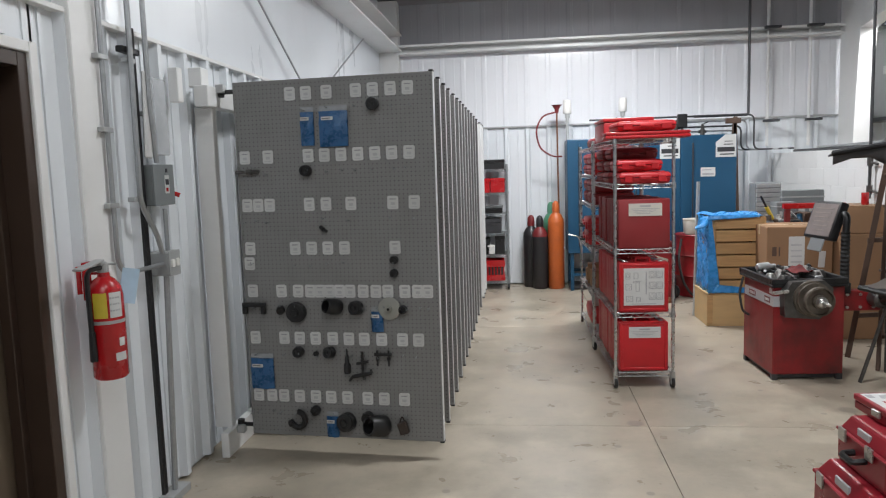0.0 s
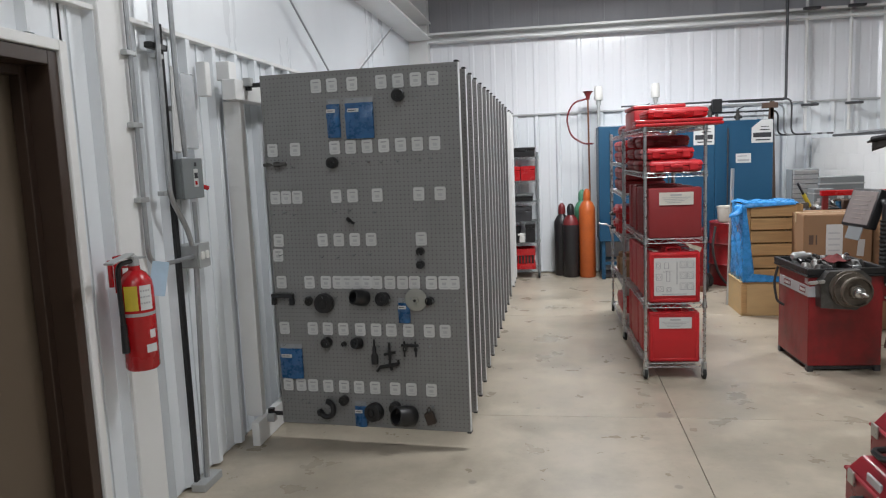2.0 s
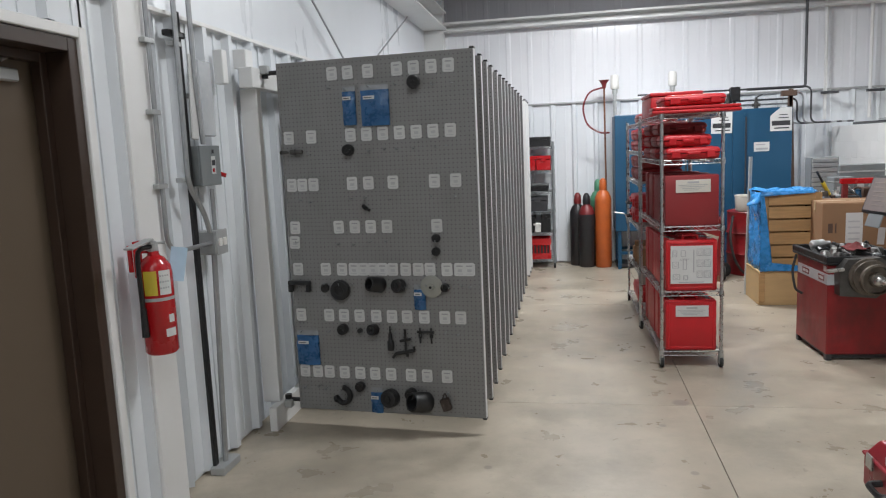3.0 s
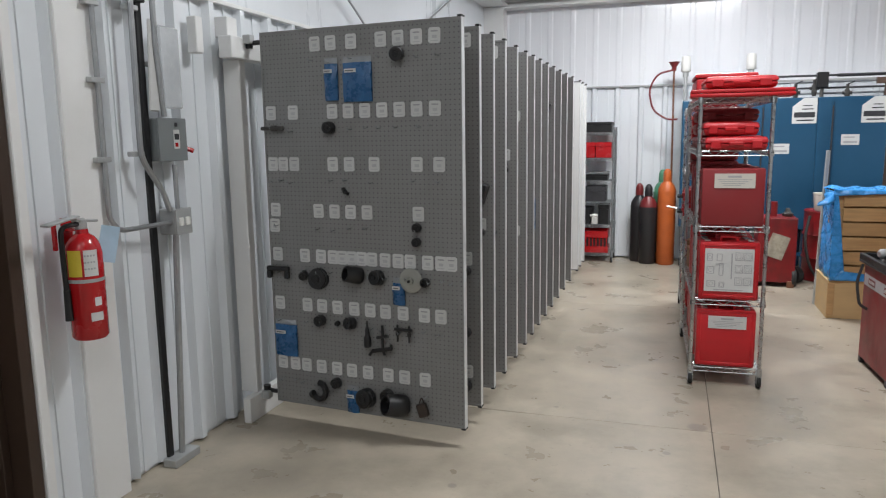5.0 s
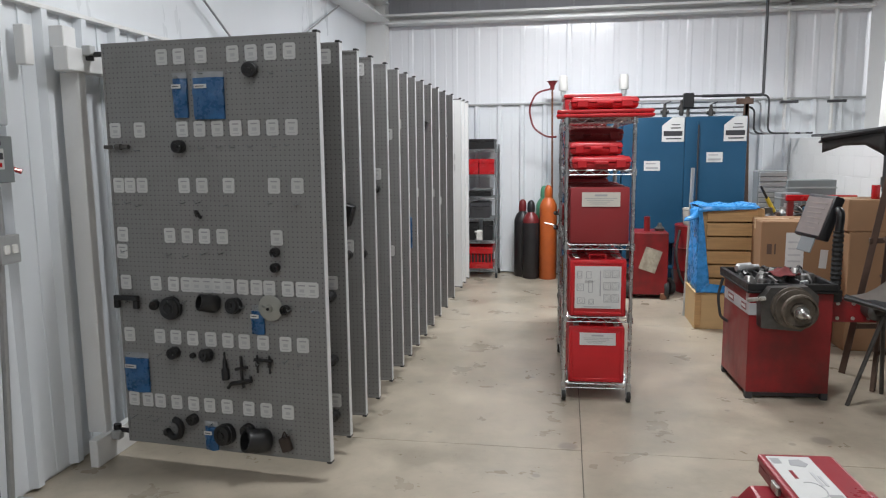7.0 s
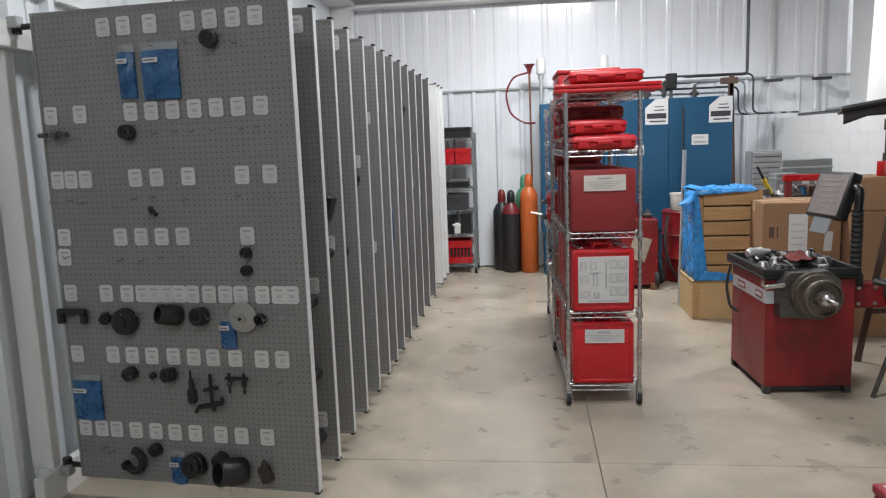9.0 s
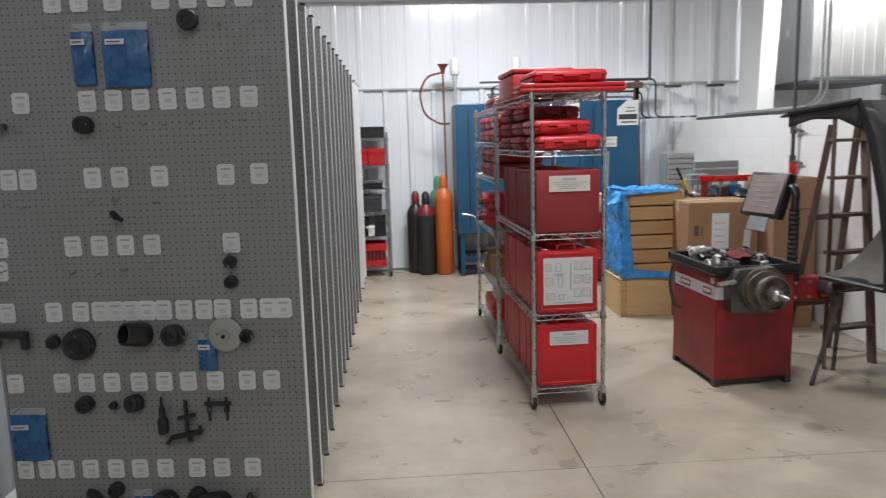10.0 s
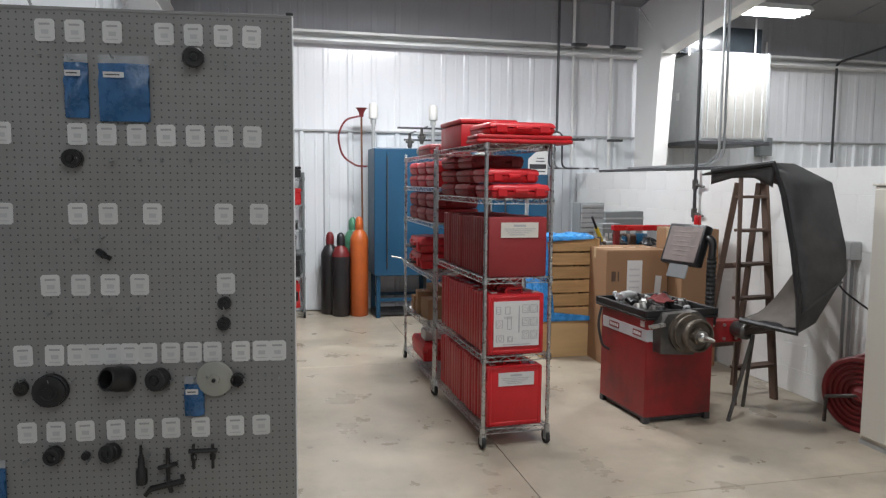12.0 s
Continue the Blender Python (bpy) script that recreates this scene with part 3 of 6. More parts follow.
# clear disc
t = hung("clear_disc", 0.921, 0.917, "translucent round plastic disc hung on pegboard", "tool")
bm = B()
lathe(bm, [(0.066, 0), (0.068, 0.006), (0.06, 0.012), (0.02, 0.014), (0.018, 0.03)], 28, pose(0, -0.012, 0) @ UP)
part("disc", bm, mat("clear_disc_plastic", (0.42, 0.42, 0.38), 0.15, alpha=0.75), t, smooth=True)
bm = B()
rod(bm, (0, -0.05, 0), (0, -0.03, 0), 0.008)
part("hub", bm, M_BLACK, t)


def bag(u0, u1, z0, z1, label):
    w, h = u1 - u0, z1 - z0
    t = hung("tool_bag", (u0 + u1) / 2, z0, label, "tool bag")
    bm = B()
    n = 6
    lay = []
    for j in range(n + 1):
        z = h * j / n
        b = 0.004 + 0.03 * math.sin(math.pi * min(1, (j + 0.4) / (n + 0.8))) ** 0.6
        lay.append([bm.verts.new(((-0.5 + i / 5) * w + 0.003 * math.sin(3 * j + i), -0.004 - b * math.sin(math.pi * (0.12 + 0.76 * i / 5)) * (1 + 0.25 * math.sin(5 * i + 2 * j)), z)) for i in range(6)])
    for a, b in zip(lay, lay[1:]):
        for i in range(5):
            bm.faces.new((a[i], a[i + 1], b[i + 1], b[i]))
    bk = [bm.verts.new((x, -0.002, z)) for x, z in ((-w / 2, 0), (w / 2, 0), (w / 2, h), (-w / 2, h))]
    bm.faces.new(bk)
    bm.faces.new(lay[0] + [bk[1], bk[0]])
    bm.faces.new(lay[-1][::-1] + [bk[3], bk[2]])
    bm.faces.new([l[0] for l in lay][::-1] + [bk[0], bk[3]])
    bm.faces.new([l[-1] for l in lay] + [bk[2], bk[1]])
    part("pouch", bm, M_BAG, t, smooth=True)
    bm = B()
    bx(bm, -w / 2, w / 2, -0.006, -0.003, h, h + 0.03)
    part("header_strip", bm, M_CLEAR, t, "clear plastic header")
    bm = B()
    lw = min(w * 0.65, 0.07)
    bx(bm, -w * 0.36, -w * 0.36 + lw, -0.041, -0.038, h * 0.74, h * 0.74 + 0.02)
    bx(bm, -w * 0.36 + 0.006, -w * 0.36 + lw * 0.8, -0.042, -0.04, h * 0.74 + 0.008, h * 0.74 + 0.012, mi=1)
    part("name_label", bm, [M_CARD, M_INKD], t, "white printed label")


bag(0.423, 0.503, 1.883, 2.078, "narrow blue plastic tool pouch hung on pegboard")
bag(0.539, 0.711, 1.873, 2.078, "wide blue plastic tool pouch hung on pegboard")
bag(0.808, 0.878, 0.774, 0.896, "small blue plastic tool pouch hung on pegboard")
bag(0.017, 0.163, 0.406, 0.597, "blue plastic tool pouch with a black part inside")
bag(0.496, 0.569, 0.114, 0.244, "small blue plastic tool pouch hung on pegboard")
# rod tool, U clamp, small plug
t = hung("rod_tool", 0.074, 1.74, "short black stepped rod tool hung on pegboard", "tool")
bm = B()
for a, b, r in ((-0.07, -0.03, 0.011), (-0.03, 0.0, 0.008), (0.0, 0.03, 0.017), (0.03, 0.075, 0.012)):
    rod(bm, (a, -0.03, 0), (b, -0.03, 0), r, 10)
part("body", bm, M_DARKM, t)
t = hung("u_clamp", 0.067, 0.922, "black U-shaped steel clamp hung on pegboard", "tool")
bm = B()
bx(bm, -0.075, 0.075, -0.04, -0.015, 0.0, 0.026, 0.004)
bx(bm, -0.075, -0.045, -0.04, -0.015, -0.045, 0.0, 0.004)
bx(bm, 0.045, 0.075, -0.04, -0.015, -0.045, 0.0, 0.004)
part("bracket", bm, M_BLACK, t)
t = hung("plug_tool", 0.545, 1.392, "small black plug tool hung on pegboard", "tool")
bm = B()
rod(bm, (-0.024, -0.02, 0.01), (0.002, -0.045, -0.002), 0.013, 10)
rod(bm, (0.002, -0.045, -0.002), (0.026, -0.055, -0.012), 0.009, 10)
part("body", bm, M_BLACK, t)
t = hung("bottle_tool", 0.649, 0.523, "slim black injector puller hung on pegboard", "tool")
bm = B()
lathe(bm, [(0.019, 0), (0.021, 0.01), (0.021, 0.055), (0.013, 0.065), (0.012, 0.10), (0.006, 0.115), (0.005, 0.15)], 12, pose(0, -0.03, 0))
part("body", bm, M_BLACK, t, smooth=True)
t = hung("puller_tool", 0.745, 0.522, "black steel two-jaw puller hung on pegboard", "tool")
bm = B()
rod(bm, (0, -0.03, 0.0), (0.0, -0.03, 0.135), 0.008, 8)
rod(bm, (-0.035, -0.03, 0.06), (0.035, -0.03, 0.075), 0.009, 8)
rod(bm, (-0.065, -0.03, -0.02), (0.055, -0.03, 0.005), 0.012, 8)
rod(bm, (-0.065, -0.03, -0.02), (-0.085, -0.03, -0.045), 0.009, 8)
rod(bm, (0.055, -0.03, 0.005), (0.05, -0.03, 0.03), 0.008, 8)
rod(bm, (0.0, -0.03, 0.0), (0.01, -0.03, -0.035), 0.009, 8)
part("body", bm, M_BLACK, t)
t = hung("press_tool", 0.874, 0.628, "black steel H-shaped press tool hung on pegboard", "tool")
bm = B()
for x in (-0.035, 0.035):
    rod(bm, (x, -0.03, -0.055), (x, -0.03, 0.04), 0.006, 8)
    rod(bm, (x, -0.03, -0.02), (x, -0.03, 0.0), 0.011, 8)
rod(bm, (-0.052, -0.03, 0.014), (0.052, -0.03, 0.014), 0.009, 8)
part("body", bm, M_BLACK, t)
t = hung("hook_wrench", 0.317, 0.223, "curved black hook wrench hung on pegboard", "tool")
bm = B()
tube(bm, [(0.045 * math.cos(a) - 0.0, -0.03, 0.05 * math.sin(a)) for a in [radians(d) for d in range(-150, 96, 20)]], 0.018, 8)
rod(bm, (-0.055, -0.03, -0.03), (-0.035, -0.03, -0.02), 0.022, 8)
part("body", bm, M_BLACK, t, smooth=True)
t = hung("padlock_tool", 0.981, 0.2, "small dark brown steel block tool on pegboard", "tool")
bm = B()
bx(bm, -0.028, 0.028, -0.045, -0.012, -0.04, 0.035, 0.005, m=pose(0, 0, 0, 0, -18, 0))
tube(bm, arc((-0.02, -0.028, 0.03), (0.008, -0.028, 0.04), (0, 0, 0.03), 6), 0.004, 6)
part("body", bm, mat("brown_tool_steel", (0.06, 0.045, 0.038), 0.5, metal=0.4), t)

# things on the edges of the panels behind
for i, u, z, kind in ((0, 1.14, 0.99, "c"), (0, 1.14, 0.92, "t"), (0, 1.14, 0.32, "c"), (0, 1.14, 0.24, "t"), (0, 1.14, 0.56, "t"), (0, 1.14, 2.2, "c"), (1, 1.14, 1.39, "k"), (1, 1.14, 1.15, "c"),
                      (1, 1.14, 1.1, "t"), (2, 1.14, 2.2, "c"), (2, 1.14, 1.06, "t"), (3, 1.14, 1.55, "c"), (3, 1.14, 1.45, "t"), (4, 1.14, 0.98, "c"), (4, 1.14, 1.82, "c"), (5, 1.14, 1.72, "t"), (5, 1.14, 1.9, "c"),
                      (6, 1.12, 1.12, "b"), (7, 1.14, 1.35, "c"), (8, 1.14, 1.95, "k"), (9, 1.14, 1.3, "c"), (9, 1.14, 1.7, "t"), (10, 1.14, 1.2, "c"), (10, 1.14, 0.5, "t"), (11, 1.14, 1.85, "t"), (11, 1.14, 0.8, "t")):
    pn = far_panels[i]
    if kind == "c":
        share("label_card", card0, pn, pose(u, -0.002, z))
        continue
    if kind == "b":
        FP_keep, FP = FP, pn.matrix_basis
        bag(u - 0.08, u + 0.06, z - 0.2, z + 0.05, "blue plastic tool pouch on a rear pegboard panel")
        FP = FP_keep
        continue
    t = thing("edge_tool", pn.matrix_basis @ pose(u, 0, z), "small dark steel tool hung on a rear panel", "tool", "tools on rear panels")
    bm = B()
    if kind == "t":
        lathe(bm, [(0.012, 0), (0.03, 0.012), (0.03, 0.05), (0.018, 0.06), (0.018, 0.085)], 12, UP)
    else:
        bx(bm, -0.05, 0.06, -0.09, -0.01, -0.11, 0.02, 0.008, m=pose(0, 0, 0, 0, 18, 0))
    part("body", bm, M_BLACK, t, smooth=True)
# white cards on the last panel
for z in (1.62, 1.50):
    share("label_card", card0, white_panel, pose(1.12, -0.002, z))

# wall rack that carries the panels
t = thing("panel_rack", pose(0, 0, 0), "white steel wall rack carrying the pegboard panels", "wall rack")
for y in [3.94, 5.35, 6.75, 8.15, 9.2]:
    bm = B()
    bx(bm, -2.085, -1.975, y, y + 0.06, 0.155, 2.13, 0.004)
    part("upright", bm, M_WHITE, t)
for nm, x0, x1, z0, z1 in (("top_rail", -2.03, -1.945, 2.13, 2.25), ("bottom_rail", -2.005, -1.955, 0.0, 0.155)):
    bm = B()
    bx(bm, x0, x1, 3.83, 9.5, z0, z1, 0.004)
    part(nm, bm, M_WHITE, t)
bm = B()
bx(bm, -2.085, -2.0, 3.88, 3.98, 2.25, 2.36, 0.004)
part("rail_bracket", bm, M_WHITE, t)
bm = B()
bx(bm, -2.088, -2.03, 3.64, 3.70, 2.14, 2.33, 0.004)
part("stop_bracket", bm, M_WHITE, t)
for y in PANEL_Y:
    for z in (0.135, 2.235):
        bm = B()
        bx(bm, -1.95, -1.90, y + 0.10, y + 0.15, z - 0.02, z + 0.03, 0.004)
        part("pivot_block", bm, M_LGREY, t)

# ---- west wall fittings ----
t = thing("fire_extinguisher", pose(-1.972, 2.69, 0.85) @ Matrix.Scale(0.92, 4), "red fire extinguisher with a blue tag on a wall hook", "fire extinguisher")
bm = B()
lathe(bm, [(0.070, 0), (0.080, 0.012), (0.081, 0.40), (0.074, 0.44), (0.05, 0.475), (0.028, 0.49), (0.026, 0.51)], 28)
part("cylinder", bm, M_REDB, t, smooth=True)
bm = B()
lathe(bm, [(0.0825, 0.0), (0.0825, 0.016)], 28, pose(0, 0, 0.27))
part("band", bm, M_LGREY, t)
for nm, a0, a1, z0, z1, mm in (("yellow_label", -100, -55, 0.30, 0.42, M_YELLOW), ("white_label", -48, -5, 0.30, 0.42, M_CARD), ("small_label", -40, 0, 0.09, 0.13, M_CARD), ("arrow_mark", -25, -2, 0.16, 0.20, M_CARD)):
    bm = B()
    pts = [(0.0825 * math.cos(radians(a0 + (a1 - a0) * i / 6)), 0.0825 * math.sin(radians(a0 + (a1 - a0) * i / 6))) for i in range(7)]
    lo = [bm.verts.new((x, y, z0)) for x, y in pts]
    hi = [bm.verts.new((x, y, z1)) for x, y in pts]
    for i in range(6):
        bm.faces.new((lo[i], lo[i + 1], hi[i + 1], hi[i]))
    part(nm, bm, mm, t)
for z in (0.33, 0.36, 0.39):
    for i in range(4):
        bm = B()
        bx(bm, 0.0824, 0.0834, -0.004, 0.004, z, z + 0.008, m=pose(0, 0, 0, 0, 0, -44 + i * 9))
        part("print_bar", bm, M_INK, t)
bm = B()
lathe(bm, [(0.022, 0.505), (0.026, 0.515), (0.024, 0.55), (0.014, 0.56)], 14)
bx(bm, -0.02, 0.03, -0.13, 0.05, 0.565, 0.575, 0.003, m=pose(0, 0, 0, 8, 0, 0))
bx(bm, -0.018, 0.018, -0.10, 0.03, 0.54, 0.552, 0.003, m=pose(0, 0, 0, -6, 0, 0))
part("valve_handle", bm, M_LGREY, t)
bm = B()
tube(bm, bend([(0, -0.02, 0.535), (-0.02, -0.10, 0.53), (-0.026, -0.096, 0.44), (-0.022, -0.094, 0.16)], 0.05), 0.012, 8)
rod(bm, (-0.022, -0.094, 0.24), (-0.022, -0.094, 0.10), 0.015, 10, 0.018)
part("hose", bm, M_BLACK, t, smooth=True)
bm = B()
bx(bm, 0.02, 0.10, -0.001, 0.001, -0.17, 0, m=pose(0.06, 0.03, 0.53, 0, 12, 45))
part("inspection_tag", bm, M_LBLUE, t)
bm = B()
bx(bm, -0.09, -0.082, -0.03, 0.03, 0.38, 0.56)
bx(bm, -0.09, -0.03, -0.012, 0.012, 0.50, 0.512)
bx(bm, -0.075, -0.055, -0.10, -0.085, 0.42, 0.55, 0.002)
part("wall_hook", bm, M_REDB, t)

t = thing("disconnect_switch", pose(-2.04, 3.375, 1.685), "grey electrical disconnect box with a red handle", "switch box")
bm = B()
bx(bm, -0.045, 0.015, -0.105, 0.105, -0.105, 0.105, 0.005)
part("enclosure", bm, M_GREY, t)
bm = B()
bx(bm, 0.015, 0.027, -0.107, 0.107, -0.107, 0.107, 0.003)
part("cover", bm, M_GREY, t)
bm = B()
bx(bm, 0.028, 0.030, 0.0, 0.045, -0.045, 0.05)
bx(bm, 0.0295, 0.031, 0.005, 0.04, 0.0, 0.03, mi=1)
bx(bm, 0.0295, 0.031, 0.012, 0.032, 0.065, 0.085, mi=1)
bx(bm, 0.0295, 0.031, 0.008, 0.03, -0.035, -0.015, mi=2)
part("warning_label", bm, [M_CARD, M_INKD, M_REDB], t)
bm = B()
bx(bm, -0.03, 0.01, 0.105, 0.125, -0.06, 0.05, 0.004)
part("handle_bracket", bm, M_GREY, t)
bm = B()
rod(bm, (-0.01, 0.12, -0.04), (0.035, 0.145, -0.06), 0.012, 8)
part("handle", bm, M_REDB, t, "red lever")

t = thing("outlet_box", pose(-2.02, 3.39, 1.27), "grey metal electrical outlet box with white sockets", "outlet")
bm = B()
bx(bm, -0.085, 0.02, -0.06, 0.06, -0.065, 0.065, 0.008)
part("box", bm, M_LGREY, t)
bm = B()
bx(bm, 0.02, 0.026, -0.062, 0.062, -0.067, 0.067, 0.005)
part("cover", bm, M_LGREY, t)
for y in (-0.025, 0.025):
    bm = B()
    bx(bm, 0.026, 0.031, y - 0.017, y + 0.017, -0.02, 0.022, 0.006)
    part("socket", bm, M_WHITEP, t)


def pipe_run(name, pts, r, mat_, label, category="conduit", group="", rr=0.06, clips=()):
    t = thing(name, pose(*pts[0]), label, category, group)
    bm = B()
    o = Vector(pts[0])
    tube(bm, bend([Vector(p) - o for p in pts], rr), r, 8)
    part("pipe", bm, mat_, t, smooth=True)
    for c in clips:
        bm = B()
        c = Vector(c) - o
        bx(bm, c.x - 0.025, c.x + 0.012, c.y - 0.04, c.y + 0.04, c.z - 0.012, c.z + 0.012, 0.003)
        part("clip", bm, M_LGREY, t)
    return t


pipe_run("wall_conduit", [(-2.04, 2.925, 5.0), (-2.04, 2.925, 1.33), (-2.04, 2.985, 1.27), (-2.03, 3.34, 1.27)], 0.012, M_GALV, "thin galvanised conduit clipped to trim post", group="wall conduits",
         clips=[(-2.04, 2.92, 2.28), (-2.04, 2.92, 1.95), (-2.04, 2.92, 1.60)])
pipe_run("wall_conduit", [(-2.03, 3.19, 5.2), (-2.03, 3.15, 1.60), (-2.03, 3.29, 1.43), (-2.03, 3.33, 1.33)], 0.014, M_GALV, "galvanised conduit running down the wall", group="wall conduits", clips=[(-2.05, 3.18, 2.3), (-2.05, 3.15, 1.62)])
pipe_run("wall_conduit", [(-2.03, 3.31, 5.2), (-2.03, 3.31, 2.1), (-2.03, 3.34, 1.80)], 0.014, M_GALV, "galvanised conduit entering the switch box", group="wall conduits", clips=[(-2.05, 3.31, 2.05)])
pipe_run("wall_conduit", [(-2.03, 3.39, 1.56), (-2.03, 3.39, 1.33)], 0.012, M_GALV, "short galvanised conduit between boxes", group="wall conduits")
pipe_run("wall_conduit", [(-2.04, 3.375, 1.21), (-2.04, 3.30, 0.03)], 0.016, M_GALV, "galvanised conduit running to the floor", group="wall conduits")
bm = B()
bx(bm, -2.084, -2.06, 3.225, 3.265, 0.02, 2.47, 0.003)
tagged(part("cable_strut", bm, M_BLACK), "dark steel strut channel on the wall", "strut")
bm = B()
bx(bm, -2.084, -2.045, 3.12, 3.28, 2.335, 2.365, 0.004)
tagged(part("strut_clamp", bm, M_BLACK), "dark steel pipe clamp on the wall", "clamp", "strut clamps")
bm = B()
bx(bm, -2.084, -2.0, 3.20, 3.40, 0.0, 0.045, 0.004)
tagged(part("floor_clamp", bm, M_LGREY), "grey steel strut foot on the floor", "clamp")
t = thing("manual_bag", pose(-2.03, 3.34, 1.82), "clear plastic document bag hung above switch box", "document bag")
bm = B()
bx(bm, -0.012, 0.012, -0.01, 0.14, 0.02, 0.42, 0.008)
part("sleeve", bm, M_CLEAR, t)
bm = B()
bx(bm, -0.02, -0.006, -0.09, -0.02, 0.0, 0.44, 0.006, m=pose(0, 0, 0, -4, 0, 0))
part("booklet", bm, M_CARD, t)


# ---- wire racks and their cases ----
def wire_shelf(bm, w, l, n=16):
    """A chrome wire shelf, w along x and l along y, from the front left corner."""
    r = 0.0032
    for z in (0.0, -0.03):
        for p, q in (((0, 0, z), (w, 0, z)), ((w, 0, z), (w, l, z)), ((w, l, z), (0, l, z)), ((0, l, z), (0, 0, z))):
            rod(bm, p, q, r, 6)
    for y in (0, l):
        k = max(6, int(w / 0.045))
        for i in range(k):
            a, b = (0, -0.03) if i % 2 else (-0.03, 0)
            rod(bm, (w * i / k, y, a), (w * (i + 1) / k, y, b), 0.0026, 5)
    for x in (0, w):
        k = int(l / 0.05)
        for i in range(k):
            a, b = (0, -0.03) if i % 2 else (-0.03, 0)
            rod(bm, (x, l * i / k, a), (x, l * (i + 1) / k, b), 0.0026, 5)
    for i in range(1, int(l / 0.03)):
        rod(bm, (0, i * 0.03, 0.002), (w, i * 0.03, 0.002), 0.0018, 4)
    for x in (w * 0.33, w * 0.66):
        rod(bm, (x, 0, -0.004), (x, l, -0.004), r, 5)


def wire_rack(m, w, l, levels, top, label, mat_=M_CHROME):
    t = thing("wire_rack", m, label, "shelving", "wheeled wire racks")
    for z in levels:
        bm = B()
        wire_shelf(bm, w, l)
        o = part("shelf", bm, mat_, t)
        o.matrix_basis = pose(0, 0, z)
    for x in (0, w):
        for y in (0, l):
            bm = B()
            rod(bm, (x, y, 0.10), (x, y, top), 0.0125, 12)
            for i in range(int((top - 0.2) / 0.05)):
                rod(bm, (x, y, 0.15 + i * 0.05), (x, y, 0.153 + i * 0.05), 0.0132, 12)
            lathe(bm, [(0.014, top), (0.013, top + 0.006), (0.004, top + 0.009)], 12, pose(x, y, 0))
            for z in levels:
                lathe(bm, [(0.017, z - 0.036), (0.02, z - 0.034), (0.018, z + 0.006)], 12, pose(x, y, 0))
            part("post", bm, mat_, t, smooth=True)
            bm = B()
            bx(bm, x - 0.016, x - 0.012, y - 0.02, y + 0.025, 0.03, 0.085, 0.002)
            bx(bm, x + 0.012, x + 0.016, y - 0.02, y + 0.025, 0.03, 0.085, 0.002)
            rod(bm, (x, y, 0.08), (x, y, 0.105), 0.018, 12)
            c = part("caster", bm, M_LGREY, t)
            bm = B()
            lathe(bm, [(0.022, -0.013), (0.041, -0.013), (0.045, -0.007), (0.045, 0.007), (0.041, 0.013), (0.022, 0.013)], 18, pose(x, y + 0.012, 0.045, 0, 90, 0))
            part("wheel", bm, M_RUBBER, c, "black rubber wheel", smooth=True)
    return t


RW, RL = 0.43, 1.17
RACK_A = pose(0.550, 5.262, 0, 0, 0, 2.0)
LEV_A = [0.125, 0.585, 1.075, 1.565, 1.90]
wire_rack(RACK_A, RW, RL, LEV_A, 1.925, "chrome wire rack on casters, full of red tool cases")
RACK_B = pose(0.505, 6.475, 0, 0, 0, 0.5)
LEV_B = [0.11, 0.50, 0.92, 1.34, 1.62, 1.88]
wire_rack(RACK_B, RW, 1.20, LEV_B, 1.905, "chrome wire rack on casters with small red cases")


def upright_case(m, w, th, h, mat_, label, handle=True, dirty=False):
    """A blow-moulded case standing on its edge, w along x, th along y."""
    t = thing("tool_case", m, label, "tool case", "red tool cases")
    for k, (y0, y1) in enumerate(((0.0, th * 0.5 - 0.0015), (th * 0.5 + 0.0015, th))):
        bm = B()
        bx(bm, 0, w, y0, y1, 0, h, 0.012, seg=2)
        a, b = (y0 - 0.0035, y0 + 0.01) if k == 0 else (y1 - 0.01, y1 + 0.0035)
        if not dirty:
            for q in ((0.012, 0.03, 0.014, h - 0.014), (w - 0.03, w - 0.012, 0.014, h - 0.014), (0.03, w - 0.03, 0.014, 0.03), (0.03, w - 0.03, h - 0.03, h - 0.014)):
                bx(bm, q[0], q[1], a, b, q[2], q[3], 0.003)
        part("shell_half", bm, mat_, t, smooth=True)
    if handle:
        bm = B()
        tube(bm, bend([(w * 0.36, th / 2, h - 0.004), (w * 0.36, th / 2, h + 0.028), (w * 0.64, th / 2, h + 0.028), (w * 0.64, th / 2, h - 0.004)], 0.015, 3), 0.010, 6)
        part("handle", bm, mat_, t, smooth=True)
        for x in (w * 0.14, w * 0.86):
            bm = B()
            bx(bm, x - 0.018, x + 0.018, th * 0.5 - 0.02, th * 0.5 + 0.02, h - 0.001, h + 0.007, 0.002)
            part("latch", bm, M_STEEL, t, "steel latch")
    return t


